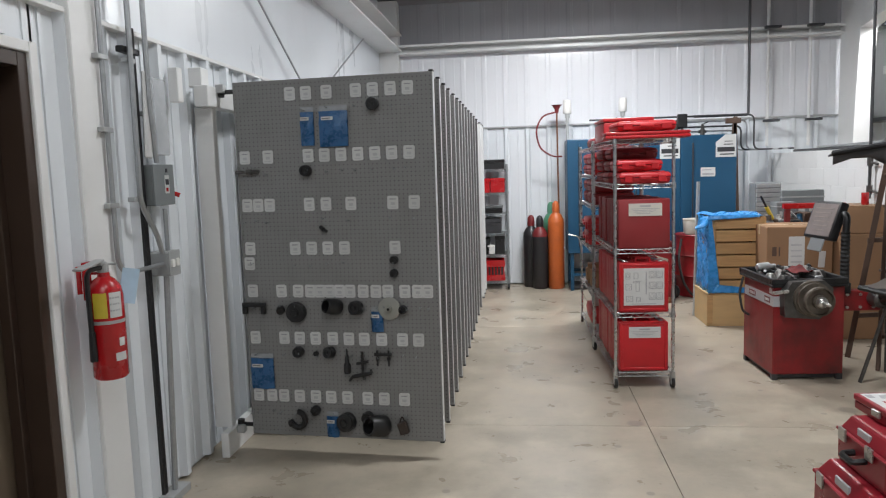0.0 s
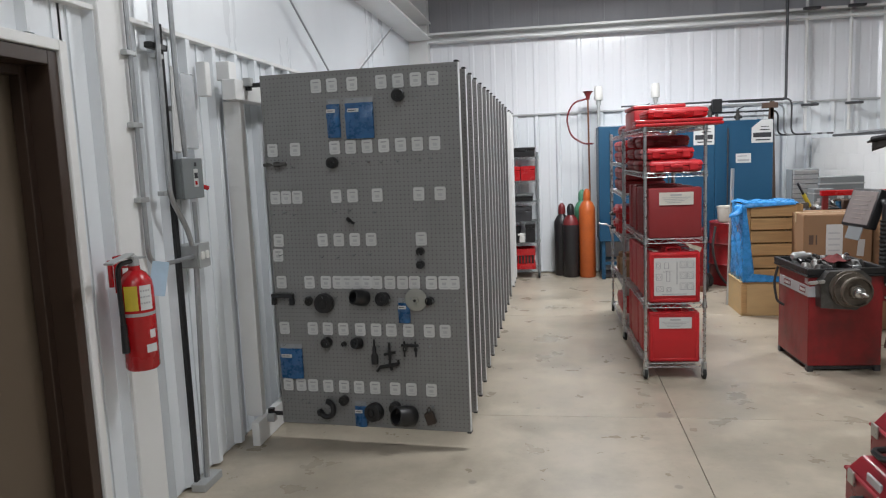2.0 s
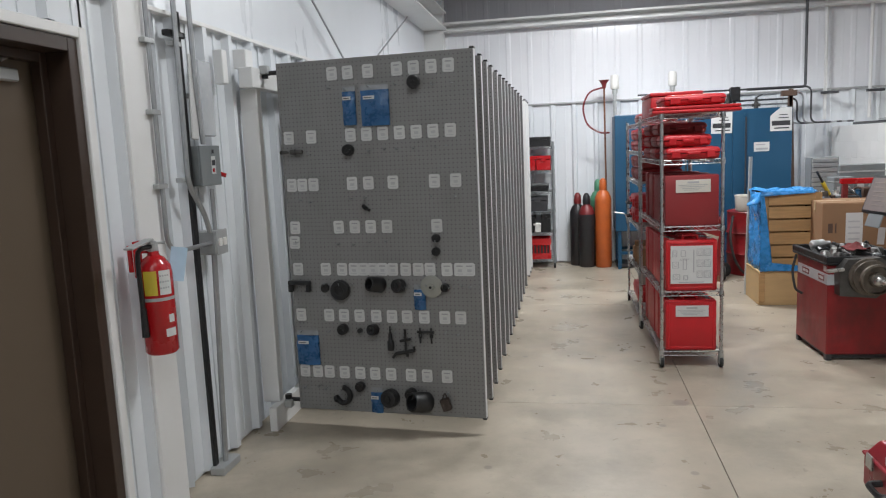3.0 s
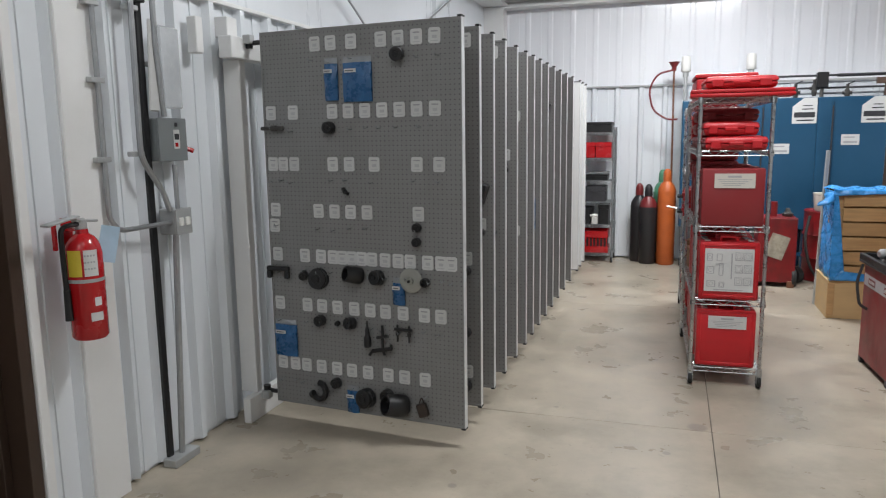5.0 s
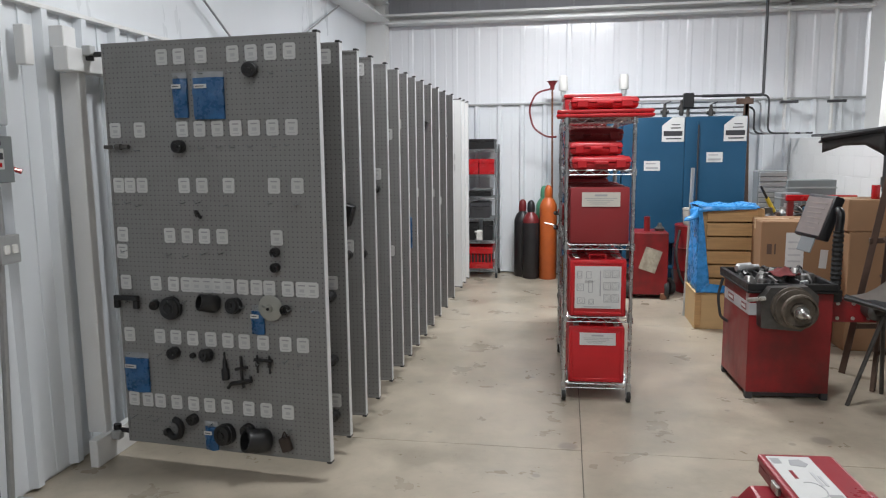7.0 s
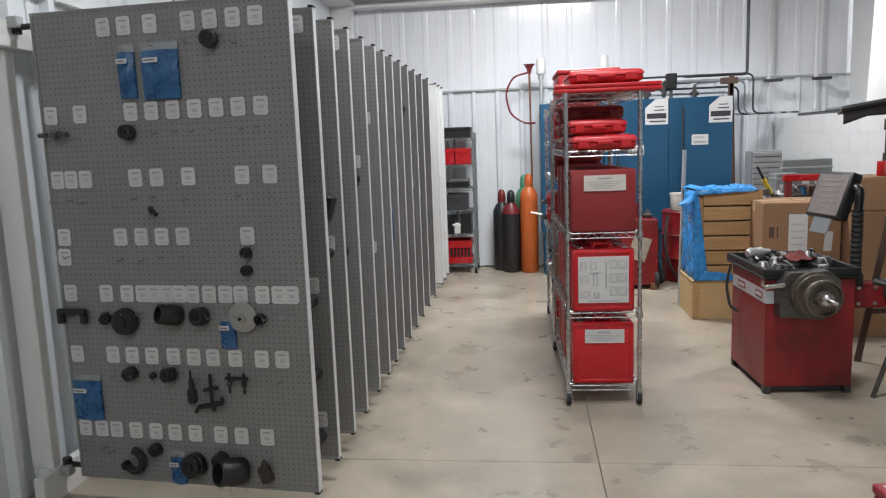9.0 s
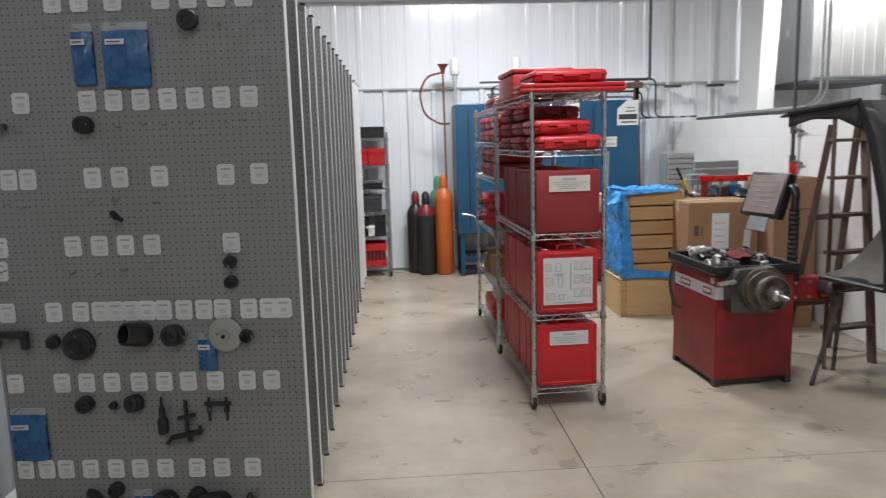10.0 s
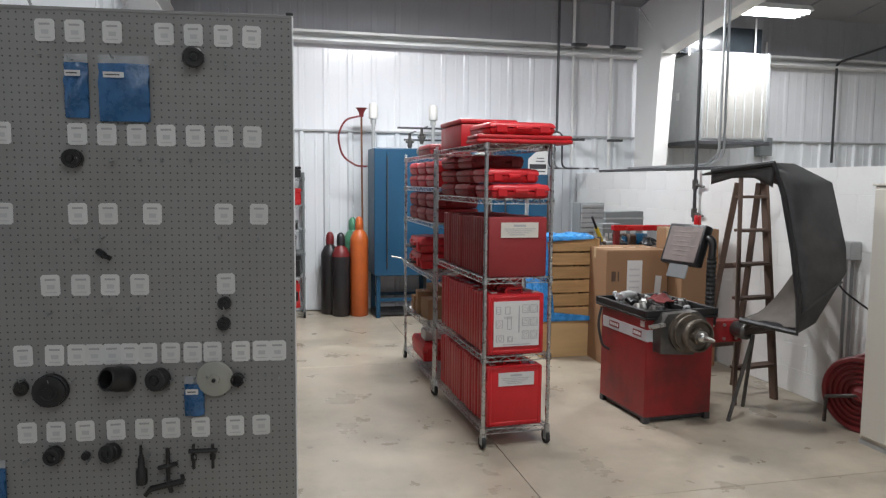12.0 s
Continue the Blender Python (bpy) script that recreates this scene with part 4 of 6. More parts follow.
def case_label(t, x0, x1, z0, z1, kind):
    bm = B()
    y = -0.0045
    bx(bm, x0, x1, y - 0.001, y + 0.0045, z0, z1)
    w, h = x1 - x0, z1 - z0
    if kind == "sheet":
        for cx, cz, a, b in ((0.10, 0.80, 0.05, 0.08), (0.30, 0.80, 0.05, 0.08), (0.12, 0.50, 0.07, 0.08), (0.34, 0.52, 0.04, 0.14), (0.14, 0.18, 0.08, 0.07), (0.36, 0.16, 0.05, 0.06)):
            for s in (-1, 1):
                bx(bm, x0 + w * (cx + s * a) - 0.0025, x0 + w * (cx + s * a) + 0.0025, y - 0.002, y, z0 + h * (cz - b), z0 + h * (cz + b), mi=1)
                bx(bm, x0 + w * (cx - a), x0 + w * (cx + a), y - 0.002, y, z0 + h * (cz + s * b) - 0.0018, z0 + h * (cz + s * b) + 0.0018, mi=1)
        bx(bm, x0 + w * 0.54, x0 + w * 0.565, y - 0.002, y, z0 + h * 0.3, z0 + h * 0.9, mi=2)
        for i in range(3):
            zc = z0 + h * (0.82 - 0.29 * i)
            for j in range(2):
                xa = x0 + w * (0.62 + 0.18 * j)
                for s in (-1, 1):
                    bx(bm, xa, xa + w * 0.15, y - 0.002, y, zc + s * h * 0.09, zc + s * h * 0.09 + 0.0035, mi=1)
                    bx(bm, xa + (w * 0.15 if s > 0 else 0), xa + (w * 0.15 if s > 0 else 0) + 0.0035, y - 0.002, y, zc - h * 0.09, zc + h * 0.09, mi=1)
                for dz, rr in ((0.0, 0.022), (0.0, 0.012)):
                    ring = [(xa + w * 0.075 + rr * math.cos(q * math.pi / 6), y - 0.001, zc + dz + rr * math.sin(q * math.pi / 6)) for q in range(13)]
                    tube(bm, ring, 0.0014, 4, mi=1)
        for cx, cz in ((0.12, 0.50), (0.14, 0.18), (0.36, 0.16), (0.10, 0.80)):
            tube(bm, [(x0 + w * cx + 0.012 * math.cos(q * math.pi / 5), y - 0.001, z0 + h * cz + 0.012 * math.sin(q * math.pi / 5)) for q in range(11)], 0.0016, 4, mi=1)
        for i in range(5):
            bx(bm, x0 + w * 0.22, x0 + w * (0.46 - 0.02 * i), y - 0.002, y, z0 + h * (0.66 - 0.012 * i), z0 + h * (0.664 - 0.012 * i), mi=1)
        bx(bm, x0 + w * 0.2, x0 + w * 0.8, y - 0.002, y, z0 + h * 0.03, z0 + h * 0.05, mi=1)
    else:
        bx(bm, x0 + w * 0.33, x0 + w * 0.66, y - 0.002, y, z0 + h * 0.72, z0 + h * 0.86, mi=2)
        for i in range(4):
            bx(bm, x0 + w * (0.08 + 0.05 * i), x0 + w * (0.92 - 0.09 * i), y - 0.002, y, z0 + h * (0.56 - 0.13 * i), z0 + h * (0.60 - 0.13 * i), mi=1)
    part("paper_label", bm, [M_CARD if kind != "old" else M_CREAM, M_INK, M_INK], t, "white printed label")


rnd = random.Random(11)
for lev, (h, w, n, mat_) in enumerate(((0.385, 0.372, 10, M_RED), (0.385, 0.372, 10, M_RED), (0.375, 0.385, 11, M_REDOLD))):
    z = LEV_A[lev] + 0.004
    y = 0.018
    for i in range(n):
        th = 0.108 if i == 0 else (1.12 - 0.12) / (n - 1) - 0.004
        if lev == 2:
            th = 0.102 if i == 0 else 0.088
        hh = h - (0 if i == 0 else rnd.uniform(0, 0.02))
        m = RACK_A @ pose((RW - w) / 2 + rnd.uniform(-0.006, 0.006), y, z)
        t = upright_case(m, w, th, hh, mat_, "red plastic tool case with printed label standing on wire shelf" if i == 0 else "red plastic tool case standing on edge on wire shelf", handle=not (lev == 2), dirty=lev == 2)
        if i == 0:
            if lev == 1:
                case_label(t, 0.035, w - 0.035, 0.055, h - 0.045, "sheet")
            else:
                case_label(t, w * 0.20, w * 0.84, h * (0.68 if lev == 0 else 0.66), h * (0.90 if lev == 0 else 0.91), "text" if lev == 0 else "old")
        y += th + 0.006


def flat_case(m, w, d, h, label, mat_=M_RED, feet=True):
    """A case lying flat, its handle side towards -y."""
    t = thing("tool_case", m, label, "tool case", "red tool cases")
    for z0, z1, e in ((0, h * 0.52, 0.0), (h * 0.53, h, 0.004)):
        bm = B()
        geo = bx(bm, -e, w + e, -e, d + e, z0, z1, min(0.014, h * 0.2), seg=2)
        for v in geo:
            k = 1 - 0.075 * abs(v.co.z - (z0 if e else z1)) / (z1 - z0)
            v.co.x, v.co.y = w / 2 + (v.co.x - w / 2) * k, d / 2 + (v.co.y - d / 2) * k
        part("shell_half", bm, mat_, t, smooth=True)
    for x in (w * 0.10, w * 0.74):
        bm = B()
        bx(bm, x, x + w * 0.16, -0.012, 0.003, h * 0.15, h * 0.75, 0.004)
        part("latch_tab", bm, mat_, t)
    bm = B()
    bx(bm, w * 0.38, w * 0.62, -0.02, 0.003, h * 0.35, h * 0.65, 0.006)
    part("handle", bm, mat_, t)
    for i in range(2):
        bm = B()
        bx(bm, w * 0.1, w * 0.9, d * (0.18 + 0.4 * i), d * (0.42 + 0.4 * i), h - 0.003, h + 0.006, 0.005)
        part("lid_panel", bm, mat_, t)
    return t


z4 = LEV_A[3] + 0.004
flat_case(RACK_A @ pose(0.03, -0.01, z4, 0, 0, 0), 0.385, 0.34, 0.085, "bright red plastic tool case lying on wire shelf")
flat_case(RACK_A @ pose(0.02, 0.03, z4 + 0.094, 0, 0, 2), 0.345, 0.30, 0.085, "bright red plastic tool case lying on another")
for i in range(3):
    flat_case(RACK_A @ pose(0.01 + 0.01 * i, 0.42, z4 + i * 0.094, 0, 0, -1), 0.38, 0.34, 0.084, "red plastic tool case in a stack on wire shelf", M_REDOLD)
    flat_case(RACK_A @ pose(0.02, 0.80, z4 + i * 0.094, 0, 0, 1), 0.37, 0.32, 0.084, "red plastic tool case in a stack on wire shelf", M_REDOLD)
z5 = LEV_A[4] + 0.004
flat_case(RACK_A @ pose(0.02, 0.02, z5 + 0.056), 0.44, 0.42, 0.075, "red plastic tool case on top of the rack")
t = thing("long_case", RACK_A @ pose(-0.07, -0.02, z5, 0, 0, -2), "long thin red plastic case lying on top of rack", "tool case")
bm = B()
bx(bm, 0, 0.62, 0, 0.26, 0, 0.024, 0.010, seg=2)
part("lower_shell", bm, M_RED, t, smooth=True)
bm = B()
bx(bm, 0.004, 0.616, 0.004, 0.256, 0.025, 0.05, 0.010, seg=2)
part("lid", bm, M_RED, t, smooth=True)
t = thing("red_box", RACK_A @ pose(0.0, 0.55, z5), "bright red plastic box on top of the rack", "box")
bm = B()
bx(bm, 0, 0.40, 0, 0.52, 0, 0.155, 0.014, seg=2)
part("body", bm, M_RED, t, smooth=True)
bm = B()
bx(bm, -0.006, 0.406, -0.006, 0.526, 0.158, 0.19, 0.012, seg=2)
part("lid", bm, M_RED, t, smooth=True)

# second rack
for i in range(2):
    for j in range(3):
        flat_case(RACK_B @ pose(0.02, 0.15 + j * 0.34, LEV_B[4] + 0.004 + 0.105 * i), 0.38, 0.31, 0.10, "small red plastic case stacked on wire shelf")
for i in range(2):
    for j in range(3):
        flat_case(RACK_B @ pose(0.02, 0.15 + j * 0.34, LEV_B[3] + 0.004 + 0.115 * i), 0.38, 0.30, 0.11, "red plastic case stacked on wire shelf", M_REDOLD)
for i in range(2):
    t = flat_case(RACK_B @ pose(0.0, 1.0, LEV_B[2] + 0.004 + 0.135 * i, 0, 0, -90), 0.46, 0.38, 0.13, "red case with black handle facing out")
    bm = B()
    tube(bm, bend([(0.14, 0, 0.05), (0.14, -0.05, 0.05), (0.32, -0.05, 0.05), (0.32, 0, 0.05)], 0.03), 0.012, 6)
    part("carry_handle", bm, M_BLACK, t, "black plastic handle", smooth=True)
for k, (x, y, w, d, h) in enumerate(((0.02, 0.75, 0.12, 0.15, 0.20), (0.15, 0.72, 0.2, 0.3, 0.24), (0.03, 0.95, 0.1, 0.1, 0.13), (0.05, 0.45, 0.3, 0.2, 0.17))):
    t = thing("small_carton", RACK_B @ pose(x, y, LEV_B[1] + 0.004, 0, 0, 4 * k - 6), "small brown cardboard carton on wire shelf", "carton", "small cartons")
    bm = B()
    bx(bm, 0, w, 0, d, 0, h, 0.003)
    part("box", bm, M_KRAFT, t)
    bm = B()
    bx(bm, w * 0.42, w * 0.58, -0.0015, d + 0.001, h, h + 0.0015)
    part("tape", bm, M_TAPE, t)
flat_case(RACK_B @ pose(0.03, 0.55, LEV_B[0] + 0.004), 0.36, 0.5, 0.16, "red plastic case on the lowest shelf")
t = thing("grey_tool", RACK_B @ pose(0.06, 0.62, LEV_B[0] + 0.175), "grey cast tool with lever lying on red case", "tool")
bm = B()
bx(bm, 0, 0.1, 0, 0.16, 0, 0.10, 0.012)
rod(bm, (0.05, 0.1, 0.08), (0.12, 0.3, 0.16), 0.018, 8)
lathe(bm, [(0.05, 0), (0.055, 0.02), (0.05, 0.05)], 14, pose(0.16, 0.1, 0.05, 90, 0, 0))
part("casting", bm, M_LGREY, t)
t = thing("hand_tool", RACK_B @ pose(0.08, 0.95, LEV_B[5] + 0.004), "dark grey hand tool on top of the rack", "tool")
bm = B()
lathe(bm, [(0.04, 0), (0.05, 0.03), (0.05, 0.14), (0.03, 0.2)], 14, pose(0, 0, 0.05, 90, 0, 20))
part("body", bm, M_GREY, t, smooth=True)
flat_case(RACK_B @ pose(0.03, 0.35, LEV_B[5] + 0.004), 0.36, 0.45, 0.09, "red plastic case on top of second rack", M_REDOLD)
t = thing("hook_lever", RACK_B @ pose(0.0, 1.10, 0.96, 0, 0, 0), "thin steel lever hooked on the rack", "lever")
bm = B()
tube(bm, bend([(-0.02, 0, -0.1), (-0.04, 0, 0.0), (-0.15, 0.02, 0.02)], 0.03), 0.007, 6)
part("bar", bm, M_STEEL, t, smooth=True)

# back rack
RACK_C = pose(-0.80, 9.88, 0)
LEV_C = [0.12, 0.50, 0.80, 1.08, 1.37, 1.70]
wire_rack(RACK_C, 0.45, 0.40, LEV_C, 1.76, "dark wire rack on casters with assorted tools", M_GREY)
t = thing("milk_crate", RACK_C @ pose(0.04, 0.02, 0.126), "red plastic crate on lowest shelf", "crate")
bm = B()
bx(bm, 0, 0.36, 0, 0.34, 0, 0.02)
part("base_plate", bm, M_REDB, t)
for a in ((0, 0.36, 0, 0.015), (0, 0.36, 0.325, 0.34), (0, 0.015, 0.015, 0.325), (0.345, 0.36, 0.015, 0.325)):
    for z0, z1 in ((0.02, 0.08), (0.20, 0.29)):
        bm = B()
        bx(bm, *a, z0, z1, 0.002)
        part("side_band", bm, M_REDB, t)
for i in range(8):
    bm = B()
    bx(bm, 0.02 + i * 0.045, 0.035 + i * 0.045, 0.001, 0.012, 0.08, 0.20)
    part("side_bar", bm, M_REDB, t)
bm = B()
bx(bm, 0.02, 0.34, 0.02, 0.32, 0.022, 0.19, 0.01)
part("dark_contents", bm, M_BLACK, t)
for nm, x, z, w, d, h, mm, lab in (("black_box", 0.05, 0.506, 0.14, 0.25, 0.22, M_BLACK, "black plastic tool box on wire shelf"), ("white_box", 0.16, 0.506, 0.10, 0.1, 0.13, M_WHITEP, "small white carton on wire shelf"),
                                   ("black_box", 0.27, 0.506, 0.13, 0.28, 0.27, M_BLACK, "tall black plastic case on wire shelf"), ("meter_box", 0.10, 0.806, 0.26, 0.28, 0.20, M_PIPED, "dark grey test meter on wire shelf"),
                                   ("black_tray", 0.08, 1.086, 0.3, 0.28, 0.07, M_BLACK, "flat black tray on wire shelf"), ("grey_tool_roll", 0.15, 1.16, 0.24, 0.2, 0.03, M_GREY, "flat grey tool roll on tray"),
                                   ("red_bin", 0.02, 1.376, 0.19, 0.28, 0.20, M_REDB, "small red plastic bin on wire shelf"), ("red_bin", 0.22, 1.376, 0.20, 0.28, 0.20, M_REDB, "small red plastic bin on wire shelf"),
                                   ("black_case", 0.06, 1.706, 0.36, 0.32, 0.13, M_BLACK, "black ribbed plastic case on top shelf")):
    t = thing(nm, RACK_C @ pose(x, 0.03, z), lab, "storage box")
    bm = B()
    bx(bm, 0, w, 0, d, 0, h * 0.72, 0.006)
    part("body", bm, mm, t)
    bm = B()
    bx(bm, -0.004, w + 0.004, -0.004, d + 0.004, h * 0.73, h, 0.008)
    part("lid", bm, mm, t)
    bm = B()
    bx(bm, w * 0.35, w * 0.65, -0.014, -0.002, h * 0.6, h * 0.85, 0.003)
    part("latch", bm, mm, t)

# ---- gas cylinders ----
for x, y, h, body, shoulder, cap, lab in ((0.10, 9.98, 0.80, M_CYLBLK, M_MAROON, M_CYLBLK, "black gas cylinder with dark red shoulder"), (-0.02, 10.14, 0.80, M_CYLBLK, M_CYLBLK, M_MAROON, "black gas cylinder against the wall"),
                                          (0.325, 9.95, 1.00, M_ORANGE, M_ORANGE, M_ORANGE, "tall orange gas cylinder with a cap"), (0.265, 10.16, 0.98, M_GREEN, M_GREEN, M_GREEN, "green gas cylinder behind the orange one")):
    t = thing("gas_cylinder", pose(x, y, 0), lab, "gas cylinder", "gas cylinders")
    r = 0.112
    bm = B()
    lathe(bm, [(r * 0.9, 0), (r, 0.015), (r, h - 0.06)], 24)
    part("body", bm, body, t, smooth=True)
    bm = B()
    lathe(bm, [(r, h - 0.06), (r * 0.95, h - 0.02), (r * 0.7, h + 0.04), (r * 0.42, h + 0.07), (r * 0.4, h + 0.09)], 24)
    part("shoulder", bm, shoulder, t, smooth=True)
    bm = B()
    lathe(bm, [(r * 0.45, h + 0.08), (r * 0.47, h + 0.12), (r * 0.42, h + 0.19), (r * 0.25, h + 0.225), (0.01, h + 0.235)], 16)
    part("valve_cap", bm, cap, t, smooth=True)

# ---- blue oil tanks ----
TOP_T = 2.07
for i, x in enumerate((0.475, 1.225, 1.965)):
    w = 0.74 if i < 2 else 0.72
    t = thing("oil_tank", pose(x, 9.68, 0), "blue painted steel oil tank on legs", "tank", "oil tanks")
    bm = B()
    bx(bm, 0, w, 0, 0.58, 0.52, TOP_T, 0.012, seg=2)
    part("body", bm, M_BLUE, t)
    bm = B()
    bx(bm, 0.145, 0.165, -0.014, 0.002, 0.60, TOP_T - 0.05, 0.003)
    rod(bm, (0.155, -0.02, 0.62), (0.155, -0.02, TOP_T - 0.1), 0.009, 6, mi=1)
    part("gauge_strip", bm, [M_BLUE, M_PIPED], t)
    for lx in (0.03, w - 0.08):
        for ly in (0.03, 0.50):
            bm = B()
            bx(bm, lx, lx + 0.05, ly, ly + 0.05, 0.0, 0.525, 0.003)
            part("leg", bm, M_BLUE, t)
    for yb in (0.035, 0.52):
        bm = B()
        bx(bm, 0.08, w - 0.08, yb, yb + 0.03, 0.20, 0.24)
        part("brace", bm, M_BLUE, t)
    if i:
        bm = B()
        x0, x1, z0, z1 = w - 0.27, w - 0.01, TOP_T - 0.30, TOP_T - 0.005
        prism(bm, [(x0, z0), (x1, z0), (x1, z1), (x0 + 0.12, z1), (x0, z1 - 0.10)], -0.004, -0.001)
        bx(bm, x0 + 0.02, x1 - 0.02, -0.006, -0.003, z0 + 0.07, z0 + 0.13, mi=1)
        bx(bm, x0 + 0.05, x1 - 0.03, -0.006, -0.003, z0 + 0.03, z0 + 0.045, mi=1)
        bx(bm, x0 + 0.10, x1 - 0.04, -0.006, -0.003, z0 + 0.16, z0 + 0.172, mi=1)
        bx(bm, x0 + 0.11, x1 - 0.05, -0.006, -0.003, z0 + 0.20, z0 + 0.21, mi=1)
        part("supplier_label", bm, [M_CARD, M_INKD], t, "white printed supplier label")
        bm = B()
        zc = 1.42 if i == 1 else 1.52
        bx(bm, w * 0.36, w * 0.62, -0.004, -0.001, zc, zc + 0.12)
        bx(bm, w * 0.39, w * 0.59, -0.006, -0.003, zc + 0.02, zc + 0.045, mi=1)
        bx(bm, w * 0.39, w * 0.55, -0.006, -0.003, zc + 0.08, zc + 0.095, mi=1)
        part("product_label", bm, [M_CARD, M_INK], t, "small white printed label")
    else:
        bm = B()
        bx(bm, 0.02, w, 0.1, 0.5, 0.02, 0.06)
        part("drip_tray", bm, M_PIPED, t, "dark drip tray")
# vents, filters and pipework over the tanks
for x, y, z in ((0.50, 9.95, TOP_T), (1.25, 9.95, TOP_T)):
    t = thing("tank_breather", pose(x, y, z), "white plastic breather filter on a pipe", "filter", "tank breathers")
    bm = B()
    rod(bm, (0, 0, 0), (0, 0, 0.36), 0.022, 10)
    rod(bm, (0, 0, 0.30), (0, 0, 0.36), 0.035, 10)
    part("riser", bm, M_LGREY, t)
    bm = B()
    lathe(bm, [(0.05, 0.36), (0.058, 0.37), (0.055, 0.52), (0.048, 0.545), (0.02, 0.55)], 18)
    part("canister", bm, M_WHITEP, t, smooth=True)
t = thing("alarm_horn", pose(0.36, 10.0, 2.50), "dark red bell-shaped alarm on a copper pipe", "alarm")
bm = B()
lathe(bm, [(0.075, 0.06), (0.06, 0.05), (0.03, 0.0), (0.025, -0.05)], 16)
part("bell", bm, M_MAROON, t, smooth=True)
bm = B()
rod(bm, (0, 0, -0.05), (0.02, 0, -2.50), 0.012, 8)
part("standpipe", bm, M_COPPER, t)
pipe_run("air_hose", [(0.34, 9.98, 2.46), (0.16, 9.96, 2.42), (0.06, 9.95, 2.22), (0.12, 9.95, 1.96), (0.30, 9.95, 1.85), (0.42, 9.9, 1.85)], 0.012, M_MAROON, "dark red rubber hose looping to the wall", "hose", rr=0.2)
for k, (x0, x1, z) in enumerate(((0.8, 2.98, 2.33), (1.0, 2.9, 2.26), (0.9, 2.84, 2.19), (1.3, 2.78, 2.13))):
    pipe_run("oil_pipe", [(x0, 9.95 + 0.05 * k, z), (x1, 9.95 + 0.05 * k, z), (x1, 9.95 + 0.05 * k, 1.86), (x1 + 0.5, 9.9, 1.86)], 0.012, M_PIPED if k % 2 == 0 else M_GALV, "steel oil pipe running over the tanks", "pipe", "oil pipes", rr=0.09)
for x, z in ((0.95, 2.16), (1.1, 2.22), (1.75, 2.14), (1.95, 2.18), (2.3, 2.12)):
    t = thing("pipe_valve", pose(x, 9.92, z), "small steel valve on the tank pipework", "valve", "pipe valves")
    bm = B()
    lathe(bm, [(0.02, -0.09), (0.03, -0.05), (0.03, 0.03), (0.018, 0.05), (0.018, 0.10)], 10)
    rod(bm, (-0.05, 0, 0.0), (0.05, 0, 0.0), 0.02, 8)
    part("body", bm, M_DARKM, t)
    bm = B()
    rod(bm, (0, -0.02, 0.10), (0.07, -0.03, 0.13), 0.008, 6)
    part("lever", bm, M_PIPED, t)
t = thing("pressure_switch", pose(2.02, 9.86, 2.12), "black pressure switch box on the pipework", "switch")
bm = B()
bx(bm, -0.06, 0.06, -0.05, 0.05, 0.06, 0.24, 0.008)
part("body", bm, M_BLACK, t)
bm = B()
rod(bm, (0, 0, -0.05), (0, 0, 0.07), 0.02, 8)
part("nipple", bm, M_DARKM, t)
t = thing("leaning_frame", pose(2.62, 9.80, 1.35), "rusty steel frame leaning beside the tank", "frame")
for a in ((-0.02, 0.03, -1.3, 0.95, 4), (0.07, 0.12, -1.33, 0.90, -2)):
    bm = B()
    bx(bm, a[0], a[1], -0.03, 0.02, a[2], a[3], 0.004, m=pose(0, 0, 0, 0, a[4], 0))
    part("rail", bm, M_LADDER, t)
bm = B()
bx(bm, -0.05, 0.14, -0.035, 0.025, 0.86, 0.93, 0.004)
part("crosspiece", bm, M_LADDER, t)

for x in (3.25, 3.80):
    pipe_run("wall_conduit", [(x, 10.28, 1.9), (x, 10.28, 4.12)], 0.022, M_WHITE, "white painted conduit on the back wall", group="wall conduits")
    for z in (2.24, 3.48):
        bm = B()
        bx(bm, x - 0.10, x + 0.10, 10.06, 10.14, z - 0.012, z + 0.02, 0.003)
        tagged(part("strut_clamp", bm, M_PIPED), "dark steel pipe clamp on the wall", "clamp", "strut clamps")
        bm = B()
        bx(bm, x - 0.03, x + 0.03, 10.14, 10.36, z - 0.01, z + 0.01)
        tagged(part("clamp_arm", bm, M_WHITE), "white steel arm of a pipe clamp", "clamp arm", "clamp arms")
pipe_run("air_line", [(2.92, 10.0, 4.2), (2.92, 10.0, 2.33), (2.2, 10.0, 2.33)], 0.018, M_PIPED, "black steel air line dropping from the roof", "pipe", rr=0.04)
pipe_run("partition_pipe", [(3.45, 9.8, 1.825), (3.45, 6.6, 1.825)], 0.016, M_PIPED, "dark steel pipe along the partition top", "pipe")

# ---- wheel balancer ----
BAL = pose(1.775, 5.475, 0, 0, 0, 3.0)
t = thing("wheel_balancer", BAL, "worn red wheel balancing machine with a tool tray on top", "wheel balancer")
bm = B()
bx(bm, 0, 0.535, 0, 0.63, 0.045, 0.735, 0.008, seg=2)
part("cabinet", bm, M_REDP, t)
bm = B()
bx(bm, 0.03, 0.505, 0.03, 0.60, 0.012, 0.045)
for x in (0.0, 0.49):
    for y in (0.0, 0.585):
        bx(bm, x, x + 0.045, y, y + 0.045, 0.0, 0.05, 0.003)
part("plinth", bm, M_PIPED, t)
bm = B()
bx(bm, -0.02, 0.555, -0.02, 0.70, 0.735, 0.755, 0.006)
part("weight_tray", bm, M_BLACK, t, "black plastic weight tray")
